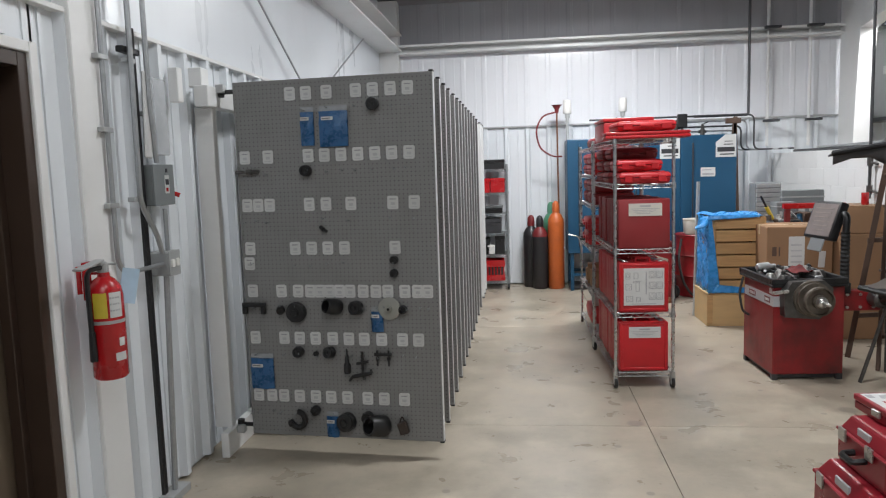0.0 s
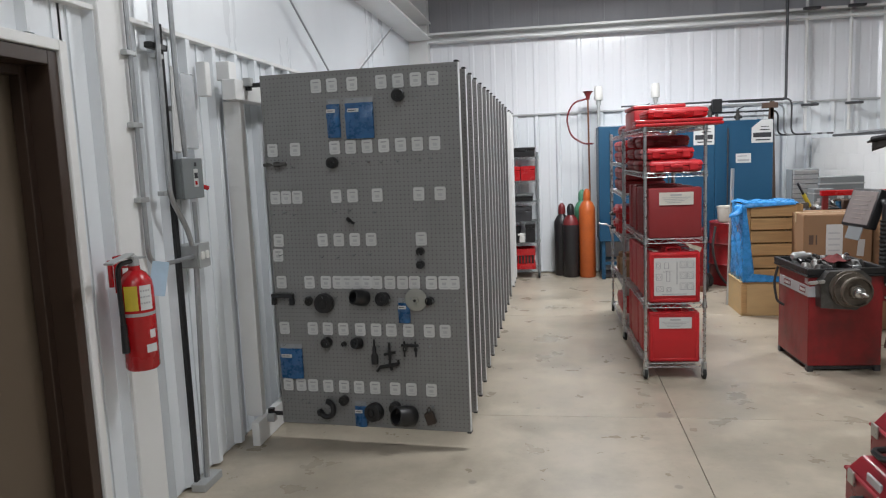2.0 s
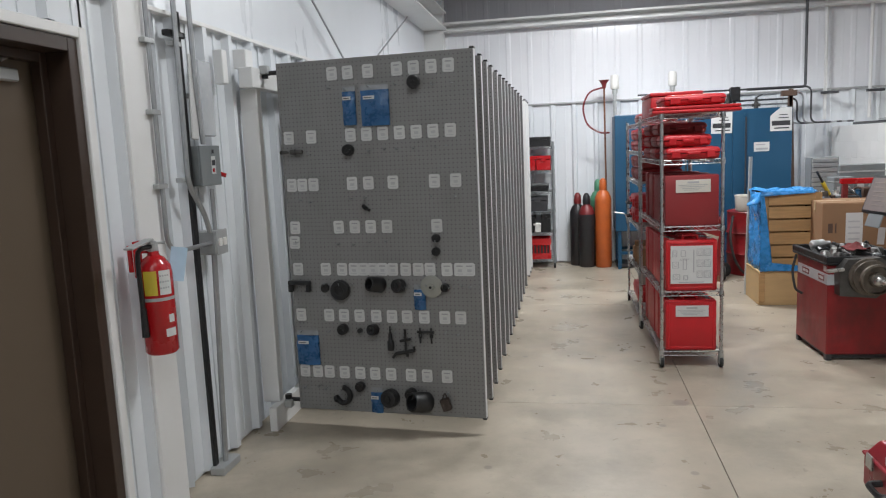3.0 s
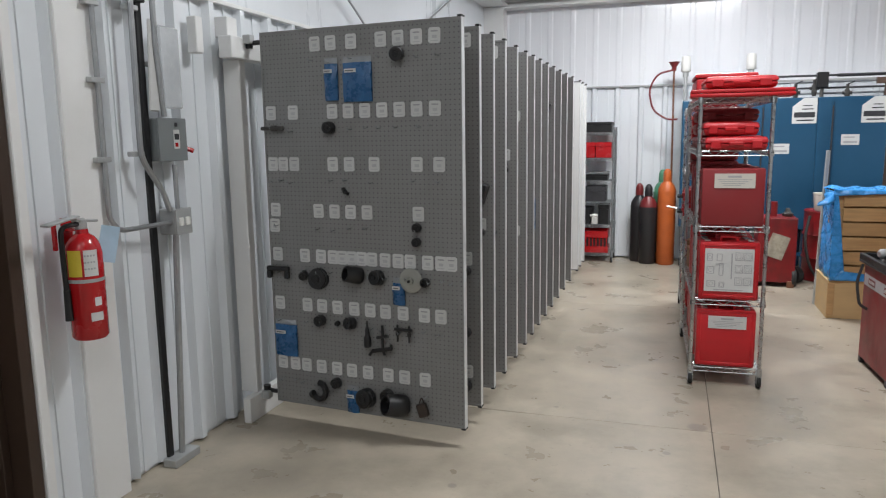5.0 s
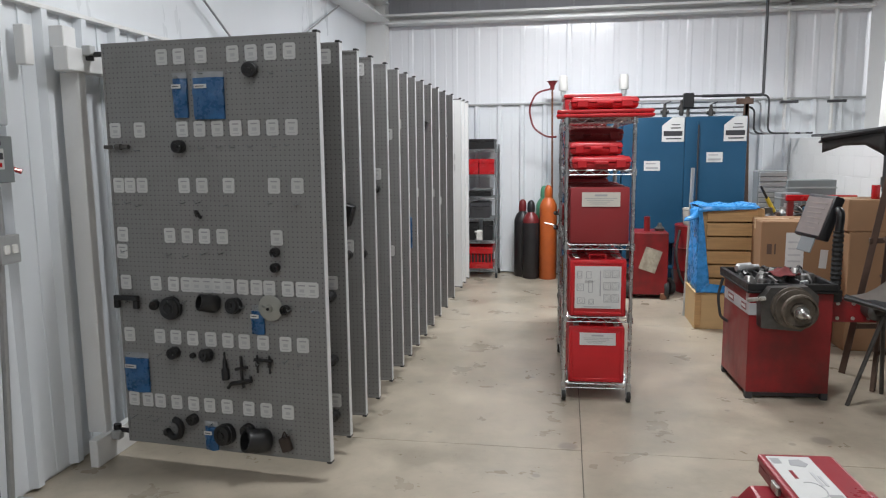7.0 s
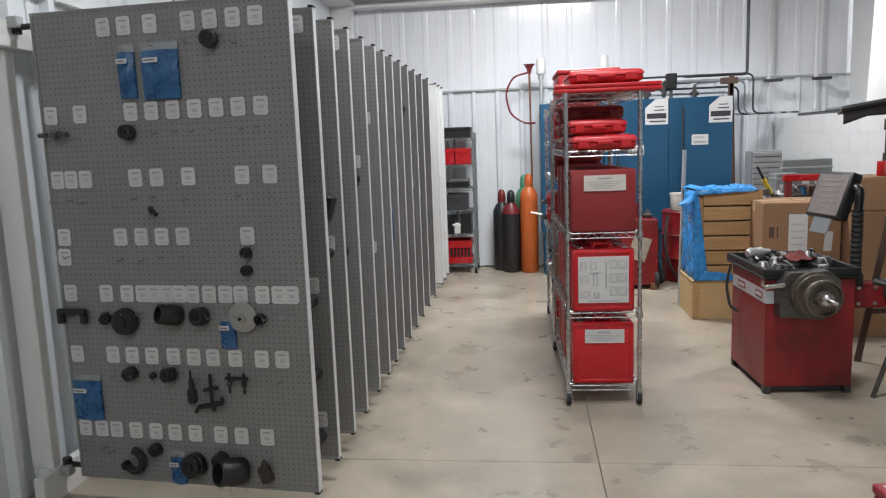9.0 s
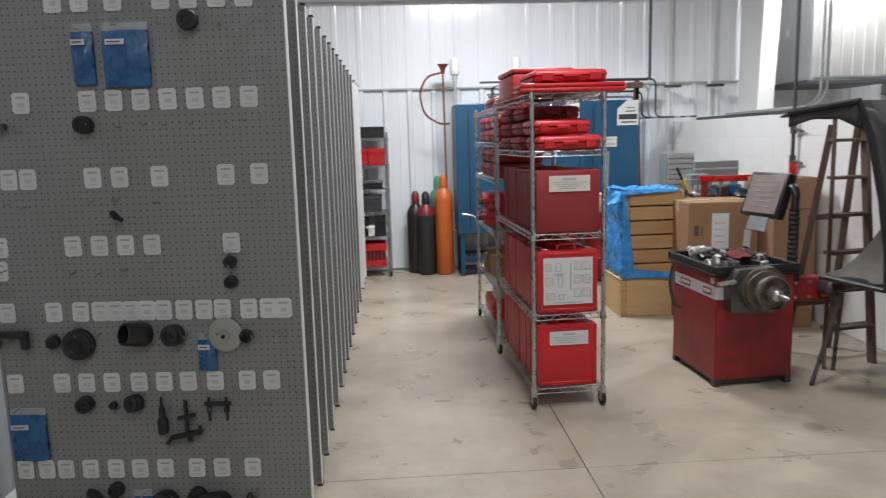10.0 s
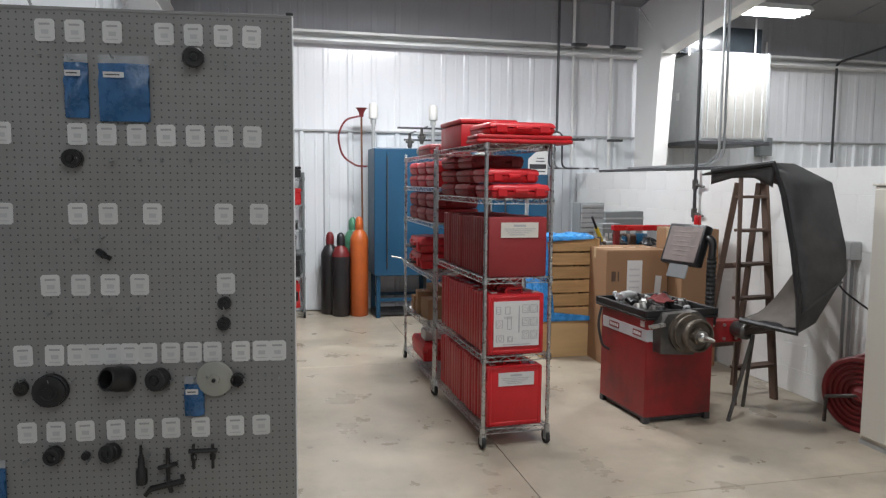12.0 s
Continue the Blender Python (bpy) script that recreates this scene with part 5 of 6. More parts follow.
for a in ((-0.02, 0.555, -0.02, 0.01), (-0.02, 0.555, 0.67, 0.70), (-0.02, 0.01, 0.01, 0.67), (0.525, 0.555, 0.01, 0.67), (0.17, 0.185, 0.01, 0.67), (0.35, 0.365, 0.01, 0.67)):
    bm = B()
    bx(bm, *a, 0.755, 0.80, 0.004)
    part("tray_wall", bm, M_BLACK, t)
bm = B()
bx(bm, -0.004, 0.0, 0.0, 0.60, 0.585, 0.665)
bx(bm, 0.0, 0.14, -0.004, 0.0, 0.585, 0.665)
part("badge_strip", bm, M_SILVER, t, "silver badge strip")
for nm, a in (("badge", (-0.0065, -0.004, 0.36, 0.50, 0.605, 0.648)), ("badge", (-0.0065, -0.004, 0.06, 0.17, 0.605, 0.648))):
    bm = B()
    bx(bm, *a)
    for i in range(4):
        w = (a[3] - a[2]) / 5
        bx(bm, -0.0085, -0.006, a[2] + w * (0.4 + 1.1 * i), a[2] + w * (1.1 + 1.1 * i), 0.616, 0.637, mi=1)
    part(nm, bm, [M_MAROON, M_CARD], t)
bm = B()
bx(bm, -0.003, -0.0005, 0.03, 0.08, 0.68, 0.72)
part("sticker", bm, M_CARD, t)
bm = B()
tube(bm, bend([(-0.02, 0.60, 0.73), (-0.06, 0.58, 0.6), (-0.05, 0.52, 0.45), (0.0, 0.5, 0.42)], 0.08), 0.01, 6)
part("side_strap", bm, M_RUBBER, t, smooth=True)
# spindle housing on the front
bm = B()
prism(bm, [(0.05, 0.52), (0.30, 0.50), (0.40, 0.58), (0.40, 0.74), (0.33, 0.80), (0.10, 0.79), (0.04, 0.70)], -0.10, 0.0)
part("spindle_housing", bm, M_DARKM, t, "dark greasy spindle housing")
bm = B()
S = pose(0.235, -0.09, 0.665, 90, 0, 0) @ Matrix.Diagonal((0.88, 0.88, 0.85, 1))
lathe(bm, [(0.150, 0.0), (0.155, 0.02), (0.155, 0.045), (0.13, 0.05), (0.128, 0.075), (0.145, 0.08), (0.145, 0.10), (0.10, 0.105), (0.098, 0.16), (0.125, 0.165), (0.125, 0.20), (0.112, 0.205), (0.108, 0.17), (0.06, 0.168), (0.055, 0.21)], 28, S)
part("flange", bm, mat("greasy_brown_steel", (0.15, 0.125, 0.10), 0.5, metal=0.5, var=0.35, scale=14, stain=(0.04, 0.035, 0.03), stain_amt=0.8, stain_scale=9), t, smooth=True)
bm = B()
lathe(bm, [(0.045, 0.20), (0.046, 0.24), (0.035, 0.26), (0.018, 0.27), (0.017, 0.33), (0.012, 0.37), (0.005, 0.38)], 20, S)
part("shaft", bm, M_STEEL, t, "worn bare steel shaft", smooth=True)
bm = B()
bx(bm, 0.02, 0.14, -0.13, -0.10, 0.70, 0.725, 0.004, m=pose(0, 0, 0, 0, -6, 0))
part("measuring_arm", bm, M_STEEL, t)
# hood support to the right
bm = B()
bx(bm, 0.535, 0.86, 0.10, 0.20, 0.52, 0.68, 0.006)
for x in (0.6, 0.7, 0.8):
    for z in (0.55, 0.65):
        rod(bm, (x, 0.09, z), (x, 0.10, z), 0.012, 8, mi=1)
part("hood_bracket", bm, [M_REDP, M_STEEL], t)
bm = B()
lathe(bm, [(0.055, 0), (0.06, 0.02), (0.06, 0.12), (0.04, 0.14)], 16, pose(0.80, 0.10, 0.62, 90, 0, 0))
rod(bm, (0.80, -0.02, 0.62), (0.82, -0.28, 0.72), 0.028, 10)
part("hood_pivot", bm, M_DARKM, t, smooth=True)
# display
bm = B()
pts = [Vector((2.309, 6.10, 1.364)), Vector((2.350, 5.70, 1.371)), Vector((2.244, 5.68, 1.079)), Vector((2.204, 6.07, 1.064))]
inv = BAL.inverted()
q = [inv @ p for p in pts]
ex, ez = (q[1] - q[0]), (q[0] - q[3])
cx = (q[0] + q[1] + q[2] + q[3]) / 4
ax, az = ex.normalized(), ez.normalized()
ay = az.cross(ax).normalized()
MON = Matrix(((ax.x, ay.x, az.x, cx.x), (ax.y, ay.y, az.y, cx.y), (ax.z, ay.z, az.z, cx.z), (0, 0, 0, 1)))
bx(bm, -0.215, 0.205, 0.0, 0.07, -0.155, 0.160, 0.014, m=MON, seg=2)
disp = part("display_housing", bm, M_BLACK, t, "black tilted display housing", smooth=True)
bm = B()
bx(bm, -0.185, 0.185, -0.004, 0.002, -0.135, 0.135, 0.002, m=MON)
part("overlay", bm, M_SCREEN, disp, "dusty grey control overlay")
bm = B()
for i in range(6):
    bx(bm, -0.14 + 0.012 * i, 0.14 - 0.02 * (i % 3), -0.007, -0.003, 0.09 - 0.036 * i, 0.098 - 0.036 * i, m=MON)
part("overlay_print", bm, M_DUST, disp)
bm = B()
bx(bm, -0.10, 0.12, 0.01, 0.02, -0.26, -0.15, 0.004, m=MON)
part("instruction_plate", bm, M_GREY, disp)
bm = B()
pts = [(0.585, 0.12, 0.74 + 0.016 * i) for i in range(26)]
tube(bm, pts, 0.030, 12, wave=0.006)
part("corrugated_sleeve", bm, M_RUBBER, t, smooth=False)
bm = B()
tube(bm, bend([(0.585, 0.12, 1.13), (0.60, 0.13, 1.285), (0.60, 0.30, 1.25)], 0.09, 8), 0.027, 12)
part("display_arm", bm, M_BLACK, t, smooth=True)
bm = B()
bx(bm, 0.535, 0.62, 0.08, 0.16, 0.66, 0.745, 0.006)
part("arm_foot", bm, M_BLACK, t)

# tools lying in the tray
rnd = random.Random(21)
for i in range(26):
    x, y = rnd.uniform(0.02, 0.50), rnd.uniform(0.04, 0.64)
    kind = rnd.choice(["weight", "bar", "cone", "bar", "cone"])
    mm = rnd.choice([M_STEEL, M_DARKM, M_DARKM, M_LGREY, M_BLACK])
    t = thing("tray_tool", BAL @ pose(x, y, 0.757, 0, 0, rnd.uniform(0, 180)), "steel weight or hand tool lying in the tray", "tool", "tools in the balancer tray")
    bm = B()
    if kind == "bar":
        rod(bm, (-0.07, 0, 0.03), (0.07, 0, 0.055), 0.011, 8)
        rod(bm, (0.06, 0, 0.053), (0.09, 0, 0.058), 0.02, 8)
    elif kind == "cone":
        lathe(bm, [(0.05, 0), (0.05, 0.015), (0.025, 0.06), (0.02, 0.06)], 16)
    else:
        bx(bm, -0.03, 0.03, -0.015, 0.015, 0, 0.05, 0.006)
    part("body", bm, mm, t, smooth=True)
t = thing("air_gun", BAL @ pose(0.10, 0.42, 0.80, 0, 0, 25), "silver air tool lying across the tray", "air tool")
bm = B()
lathe(bm, [(0.02, 0), (0.035, 0.02), (0.036, 0.12), (0.02, 0.14), (0.018, 0.19)], 14, pose(-0.1, 0, 0.04, 0, 90, 0))
part("body", bm, M_LGREY, t, smooth=True)
bm = B()
rod(bm, (-0.05, 0, 0.03), (-0.08, -0.09, 0.0), 0.02, 10)
part("grip", bm, M_BLACK, t)
t = thing("red_cloth", BAL @ pose(0.30, 0.30, 0.80, 0, 0, 20), "crumpled dark red shop cloth in the tray", "cloth")
bm = B()
bmesh.ops.create_grid(bm, x_segments=9, y_segments=9, size=0.085)
for v in bm.verts:
    v.co.z = 0.012 + 0.06 * max(0, noise.noise(v.co * 14)) + 0.04 * max(0, 1 - v.co.length / 0.09)
o = part("fabric", bm, mat("red_shop_cloth", (0.16, 0.03, 0.03), 0.9, var=0.3, scale=30), t, smooth=True)
o.modifiers.new("thickness", "SOLIDIFY").thickness = 0.003

# ---- hood ----
t = thing("wheel_guard", pose(0, 0, 0), "large black moulded plastic wheel guard, swung open", "wheel guard")
NEAR = [(2.36, 5.02, 1.80), (2.39, 4.95, 1.60), (2.44, 4.90, 1.25), (2.47, 4.87, 0.95), (2.47, 4.87, 0.745)]
RIDGE = [(2.62, 5.16, 1.80), (2.88, 5.12, 1.68), (2.86, 4.95, 1.27), (2.83, 4.90, 1.12), (2.62, 4.90, 0.80)]
FAR = [(2.62, 5.62, 1.76), (2.95, 5.55, 1.62), (3.02, 5.45, 1.27), (2.95, 5.40, 1.05), (2.62, 5.35, 0.80)]
EDGE_LOW = (2.24, 5.12, 0.79)
bm = B()
cols = [[bm.verts.new(p) for p in c] for c in (NEAR, RIDGE, FAR)]
for a, b in zip(cols, cols[1:]):
    for i in range(4):
        bm.faces.new((a[i], a[i + 1], b[i + 1], b[i]))
ed = [bm.verts.new(EDGE_LOW)]
bm.faces.new((cols[0][4], ed[0], cols[2][4], cols[1][4]))
tp = [bm.verts.new(p) for p in ((2.12, 5.32, 1.75), (2.14, 5.46, 1.73))]
bm.faces.new((cols[0][0], cols[1][0], cols[2][0], tp[1], tp[0]))
top0, top1 = Vector((2.12, 5.32, 1.75)), Vector(NEAR[0])
upper = [tp[0]] + [bm.verts.new(top0.lerp(top1, f)) for f in (0.35, 0.7)] + [cols[0][0]]
lower = [bm.verts.new(top0.lerp(top1, f) + Vector((0.004, 0.006, -d))) for f, d in ((0.0, 0.085), (0.35, 0.06), (0.7, 0.075), (1.0, 0.15))]
for i in range(3):
    bm.faces.new((upper[i], upper[i + 1], lower[i + 1], lower[i]))
bmesh.ops.subdivide_edges(bm, edges=bm.edges[:], cuts=2, smooth=0.25, use_grid_fill=True)
shell = part("shell", bm, M_BLACKM, t, smooth=True)
sm = shell.modifiers.new("thickness", "SOLIDIFY")
sm.thickness, sm.offset = 0.012, 0
bm = B()
tube(bm, [Vector(p) + Vector((-0.004, -0.004, 0)) for p in ([(2.12, 5.32, 1.75)] + NEAR + [EDGE_LOW])], 0.02, 8)
part("rim", bm, M_BLACK, t, smooth=True)
bm = B()
LIP = ((2.27, 5.12, 0.805), (2.47, 4.89, 0.775))
MID = ((2.46, 5.16, 0.79), (2.60, 4.94, 0.83))
TOP = ((2.61, 5.06, 1.15), (2.63, 4.97, 1.15))
grid = []
for j in range(9):
    v = j / 8
    row = [Vector(a) * (1 - v) ** 2 + Vector(b) * 2 * v * (1 - v) + Vector(c) * v * v for a, b, c in zip(LIP, MID, TOP)]
    grid.append([bm.verts.new(row[0].lerp(row[1], i / 6) + Vector((0.02, 0.02, -0.02)) * math.sin(math.pi * i / 6)) for i in range(7)])
for r0, r1 in zip(grid, grid[1:]):
    for i in range(6):
        bm.faces.new((r0[i], r0[i + 1], r1[i + 1], r1[i]))
bmesh.ops.solidify(bm, geom=bm.faces[:], thickness=0.006)
part("dusty_lining", bm, M_DUST, t, "dusty grey inner lining", smooth=True)
for i in (1, 3):
    bm = B()
    a, b = Vector(NEAR[i]), Vector(RIDGE[i])
    rod(bm, a.lerp(b, 0.05) + Vector((0, -0.004, -0.09)), a.lerp(b, 0.92) + Vector((0, -0.006, -0.05)), 0.007, 6)
    part("moulded_rib", bm, M_BLACKM, t)
bm = B()
tube(bm, [(2.58, 5.55, 0.62), (2.50, 5.30, 0.74), (2.42, 5.12, 0.80)], 0.02, 8)
part("support_arm", bm, M_DARKM, t, smooth=True)

bm = B()
rod(bm, (2.60, 5.46, 0.60), (2.40, 5.42, 0.0), 0.014, 8)
part("prop_bar", bm, M_DARKM, t)
bm = B()
rod(bm, (2.60, 5.46, 0.60), (2.72, 5.70, 0.0), 0.014, 8)
part("prop_bar", bm, M_DARKM, t)

# ---- step ladder ----
t = thing("step_ladder", pose(2.88, 5.78, 0, 0, 0, 9), "old brown wooden step ladder leaning behind the guard", "ladder")


def plank(bm, p, q, w, th):
    p, q = Vector(p), Vector(q)
    d = (q - p)
    m = Matrix.Translation(p) @ d.to_track_quat("Z", "X").to_matrix().to_4x4()
    bx(bm, -th / 2, th / 2, -w / 2, w / 2, 0, d.length, 0.003, m=m)


for s in (-1, 1):
    bm = B()
    plank(bm, (s * 0.20, 0, 0.0), (s * 0.12 + 0.12, 0.24, 1.72), 0.028, 0.075)
    part("front_rail", bm, M_LADDER, t)
    bm = B()
    plank(bm, (s * 0.19, 0.42, 0.0), (s * 0.11 + 0.12, 0.28, 1.68), 0.028, 0.045)
    part("rear_rail", bm, M_LADDER, t)
for i in range(6):
    z = 0.26 + 0.26 * i
    f_ = z / 1.72
    w, cx = 0.20 - 0.08 * f_, 0.12 * f_
    bm = B()
    bx(bm, cx - w, cx + w, 0.24 * f_ - 0.04, 0.24 * f_ + 0.06, z, z + 0.022, 0.003)
    part("step", bm, M_LADDER, t)
bm = B()
bx(bm, -0.04, 0.28, 0.17, 0.34, 1.72, 1.745, 0.004)
part("top_step", bm, M_LADDER, t)
for z, yb in ((0.35, 0.39), (1.0, 0.335)):
    bm = B()
    bx(bm, 0.07 * z - 0.17, 0.07 * z + 0.17, yb - 0.01, yb + 0.01, z, z + 0.04, 0.003)
    part("rear_brace", bm, M_LADDER, t)

# ---- hose reel and cabinet ----
t = thing("hose_reel", pose(3.215, 5.06, 0.262, 0, 0, -70), "red painted steel hose reel standing against the partition", "hose reel")
for y in (-0.09, 0.09):
    bm = B()
    rings = [(0.03, 0.0), (0.25, 0.0), (0.262, 0.012), (0.25, 0.024)]
    for q in (4, 3, 2, 1, 0):
        rings += [(0.082 + 0.036 * q, 0.024), (0.076 + 0.036 * q, 0.004), (0.062 + 0.036 * q, 0.004), (0.056 + 0.036 * q, 0.024)]
    lathe(bm, rings + [(0.03, 0.05)], 36, pose(0, y, 0, 90, 0, 0))
    part("side_disc", bm, M_MAROON, t, smooth=True)
bm = B()
lathe(bm, [(0.17, -0.075), (0.18, 0.0), (0.17, 0.075)], 24, pose(0, 0, 0, 90, 0, 0))
part("hose_coil", bm, M_RUBBER, t, smooth=True)
bm = B()
tube(bm, [(-0.26, -0.05, -0.258), (-0.20, -0.15, -0.05), (0, -0.13, 0)], 0.014, 6)
part("stand_leg", bm, M_DARKM, t)
bm = B()
tube(bm, [(0.2, -0.10, -0.258), (0.1, -0.13, -0.1), (0, -0.13, 0)], 0.014, 6)
part("stand_leg", bm, M_REDP, t)
t = thing("steel_cabinet", pose(2.985, 3.55, 0), "tall cream painted steel storage cabinet", "cabinet")
bm = B()
bx(bm, 0, 0.35, 0, 1.32, 0.03, 1.665, 0.008, seg=2)
part("body", bm, M_CREAM, t)
for y0, y1 in ((0.02, 0.655), (0.665, 1.30)):
    bm = B()
    bx(bm, -0.02, -0.002, y0, y1, 0.06, 1.645, 0.005)
    d = part("door", bm, M_CREAM, t)
    for k in range(3):
        bm = B()
        bx(bm, -0.026, -0.019, y0 + 0.12 * k + 0.18, y0 + 0.12 * k + 0.20, 0.2, 1.5, 0.003)
        part("pressed_rib", bm, M_CREAM, d)
    bm = B()
    bx(bm, -0.04, -0.02, (y1 - 0.06) if y0 < 0.3 else (y0 + 0.04), (y1 - 0.04) if y0 < 0.3 else (y0 + 0.06), 0.8, 0.92, 0.004)
    part("handle", bm, M_LGREY, d)
bm = B()
bx(bm, 0.0, 0.35, 0.0, 1.32, 0.0, 0.03)
part("plinth", bm, M_LGREY, t)
bm = B()
bx(bm, -0.012, 0.36, -0.012, 1.332, 1.665, 1.68, 0.003)
part("top_panel", bm, M_CREAM, t)
t = thing("red_lamp", pose(3.10, 4.78, 1.68), "small red beacon on top of cabinet", "beacon")
bm = B()
lathe(bm, [(0.03, 0), (0.032, 0.01), (0.03, 0.06), (0.015, 0.075)], 14)
part("lens", bm, M_REDB, t, smooth=True)
t = thing("junction_box", pose(3.30, 5.38, 1.14), "grey electrical box with pipes on the partition", "electrical box")
bm = B()
bx(bm, -0.05, 0.045, -0.06, 0.06, 0, 0.13, 0.006)
part("box", bm, M_LGREY, t)
for y in (-0.03, 0.03):
    bm = B()
    rod(bm, (0, y, 0), (0, y, -1.10), 0.013, 8)
    part("pipe", bm, M_GALV, t)
pipe_run("power_cord", [(3.28, 5.5, 1.12), (3.15, 5.3, 0.95), (3.2, 5.0, 0.8), (3.25, 4.9, 0.75)], 0.007, M_BLACK, "black power cord hanging on the partition", "cord", rr=0.1)

# ---- crate, cartons, bench ----
t = thing("plywood_box", pose(1.76, 7.42, 0), "low plywood box on the floor carrying a crate", "wooden box")
for nm, a in (("front_board", (0, 0.66, 0, 0.018, 0.0, 0.335)), ("side_board", (0, 0.018, 0.018, 0.55, 0, 0.335)), ("side_board", (0.642, 0.66, 0.018, 0.55, 0, 0.335)), ("back_board", (0.018, 0.642, 0.532, 0.55, 0.0, 0.335)), ("lid", (-0.005, 0.665, -0.005, 0.555, 0.335, 0.352))):
    bm = B()
    bx(bm, *a, 0.003)
    part(nm, bm, M_PLY, t)
bm = B()
bx(bm, -0.001, 0.055, -0.019, 0.0, 0.03, 0.33, 0.003)
part("corner_batten", bm, M_WOOD, t)
t = thing("slatted_crate", pose(1.80, 7.44, 0.353), "pine slatted crate partly wrapped in blue film", "crate")
CW, CD, CH = 0.53, 0.46, 0.79
for x in (0, CW - 0.05):
    for y in (0, CD - 0.04):
        bm = B()
        bx(bm, x, x + 0.05, y, y + 0.04, 0, CH, 0.003)
        part("post", bm, M_WOOD, t)
for i in range(6):
    z = 0.01 + i * 0.131
    for y in (-0.018, CD):
        bm = B()
        bx(bm, 0.045 if y < 0 else 0, CW - 0.045 if y < 0 else CW, y, y + 0.018, z, z + 0.117, 0.003)
        part("slat", bm, M_WOOD, t)
    for x in (-0.018, CW):
        bm = B()
        bx(bm, x, x + 0.018, 0.0, CD, z, z + 0.117, 0.003)
        part("slat", bm, M_WOOD, t)


def film(bm, corners, nu, nv, amp, seed):
    a, b, c, d = [Vector(p) for p in corners]
    n = (b - a).cross(d - a).normalized()
    g = []
    for j in range(nv + 1):
        r = []
        for i in range(nu + 1):
            u, v = i / nu, j / nv
            p = a.lerp(b, u).lerp(d.lerp(c, u), v)
            r.append(bm.verts.new(p + n * amp * noise.noise(p * 9 + Vector((seed, 0, 0)))))
        g.append(r)
    for r0, r1 in zip(g, g[1:]):
        for i in range(nu):
            bm.faces.new((r0[i], r0[i + 1], r1[i + 1], r1[i]))


def film_part(name, parent, corners, nu, nv, amp, seed):
    bm = B()
    film(bm, corners, nu, nv, amp, seed)
    o = part(name, bm, M_FILM, parent, smooth=True)
    o.modifiers.new("thickness", "SOLIDIFY").thickness = 0.002


t = thing("blue_film", pose(1.80, 7.44, 0.353), "crumpled blue plastic film wrapped round the crate", "plastic film")
film_part("side_wrap", t, ((-0.03, -0.03, 0.0), (-0.03, 0.48, 0.0), (-0.03, 0.48, CH + 0.01), (-0.03, -0.03, CH + 0.01)), 14, 18, 0.03, 1)
film_part("corner_wrap", t, ((0.09, -0.036, 0.0), (-0.035, -0.036, 0.0), (-0.035, -0.036, CH), (-0.005, -0.036, CH)), 6, 18, 0.02, 2)
film_part("top_wrap", t, ((-0.04, -0.03, CH + 0.016), (CW - 0.02, -0.02, CH + 0.012), (CW, 0.47, CH + 0.02), (-0.04, 0.47, CH + 0.02)), 16, 12, 0.03, 3)
film_part("top_edge", t, ((-0.04, -0.045, CH - 0.03), (CW - 0.06, -0.04, CH - 0.005), (CW - 0.06, -0.03, CH + 0.025), (-0.04, -0.03, CH + 0.03)), 18, 4, 0.02, 4)
film_part("bottom_edge", t, ((0.0, -0.045, 0.0), (CW - 0.02, -0.045, 0.0), (CW - 0.02, -0.04, 0.035), (0.05, -0.04, 0.09)), 16, 4, 0.015, 5)
film_part("loose_corner", t, ((-0.15, 0.0, CH - 0.14), (-0.02, -0.04, CH - 0.05), (-0.01, 0.0, CH + 0.03), (-0.10, 0.1, CH - 0.02)), 8, 8, 0.06, 6)
t = thing("wooden_stake", pose(1.76, 7.98, 0.0), "grey wooden handle standing behind the crate", "handle")
bm = B()
rod(bm, (0, 0, 0), (0.03, -0.02, 1.50), 0.019, 10)
part("shaft", bm, M_LGREY, t, smooth=True)


def carton(m, w, d, h, label, tape=True):
    t = thing("carton", m, label, "cardboard box", "cardboard cartons")
    bm = B()
    bx(bm, 0, w, 0, d, 0, h, 0.006)
    part("box", bm, M_KRAFT, t)
    for y0, y1 in ((0.004, d / 2 - 0.003), (d / 2 + 0.003, d - 0.004)):
        bm = B()
        bx(bm, 0.004, w - 0.004, y0, y1, h, h + 0.004, 0.001)
        part("flap", bm, M_KRAFT, t)
    if tape:
        bm = B()
        bx(bm, -0.0015, w + 0.0015, d / 2 - 0.03, d / 2 + 0.03, h + 0.004, h + 0.0055)
        bx(bm, -0.002, -0.0005, d / 2 - 0.03, d / 2 + 0.03, h - 0.1, h + 0.005)
        part("tape", bm, M_TAPE, t)
    return t


t = carton(pose(2.22, 7.02, 0, 0, 0, -3), 0.60, 0.55, 1.06, "large brown cardboard carton with a shipping label")
bm = B()
bx(bm, 0.20, 0.345, -0.003, 0.0, 0.60, 0.97)
for i in range(5):
    bx(bm, 0.22, 0.32, -0.0045, -0.002, 0.66 + 0.055 * i, 0.675 + 0.055 * i, mi=1)
part("shipping_label", bm, [M_CARD, M_INKL], t, "white shipping label")
bm = B()
bx(bm, 0.42, 0.48, -0.003, 0.0, 0.70, 0.86, m=pose(0, 0, 0, 0, 4, 0))
part("torn_label", bm, M_CARD, t)
bm = B()
for x, w in ((0.06, 0.03), (0.11, 0.012), (0.05, 0.012)):
    bx(bm, x, x + w, -0.002, 0.0, 0.78, 0.87)
part("handling_marks", bm, M_LADDER, t)
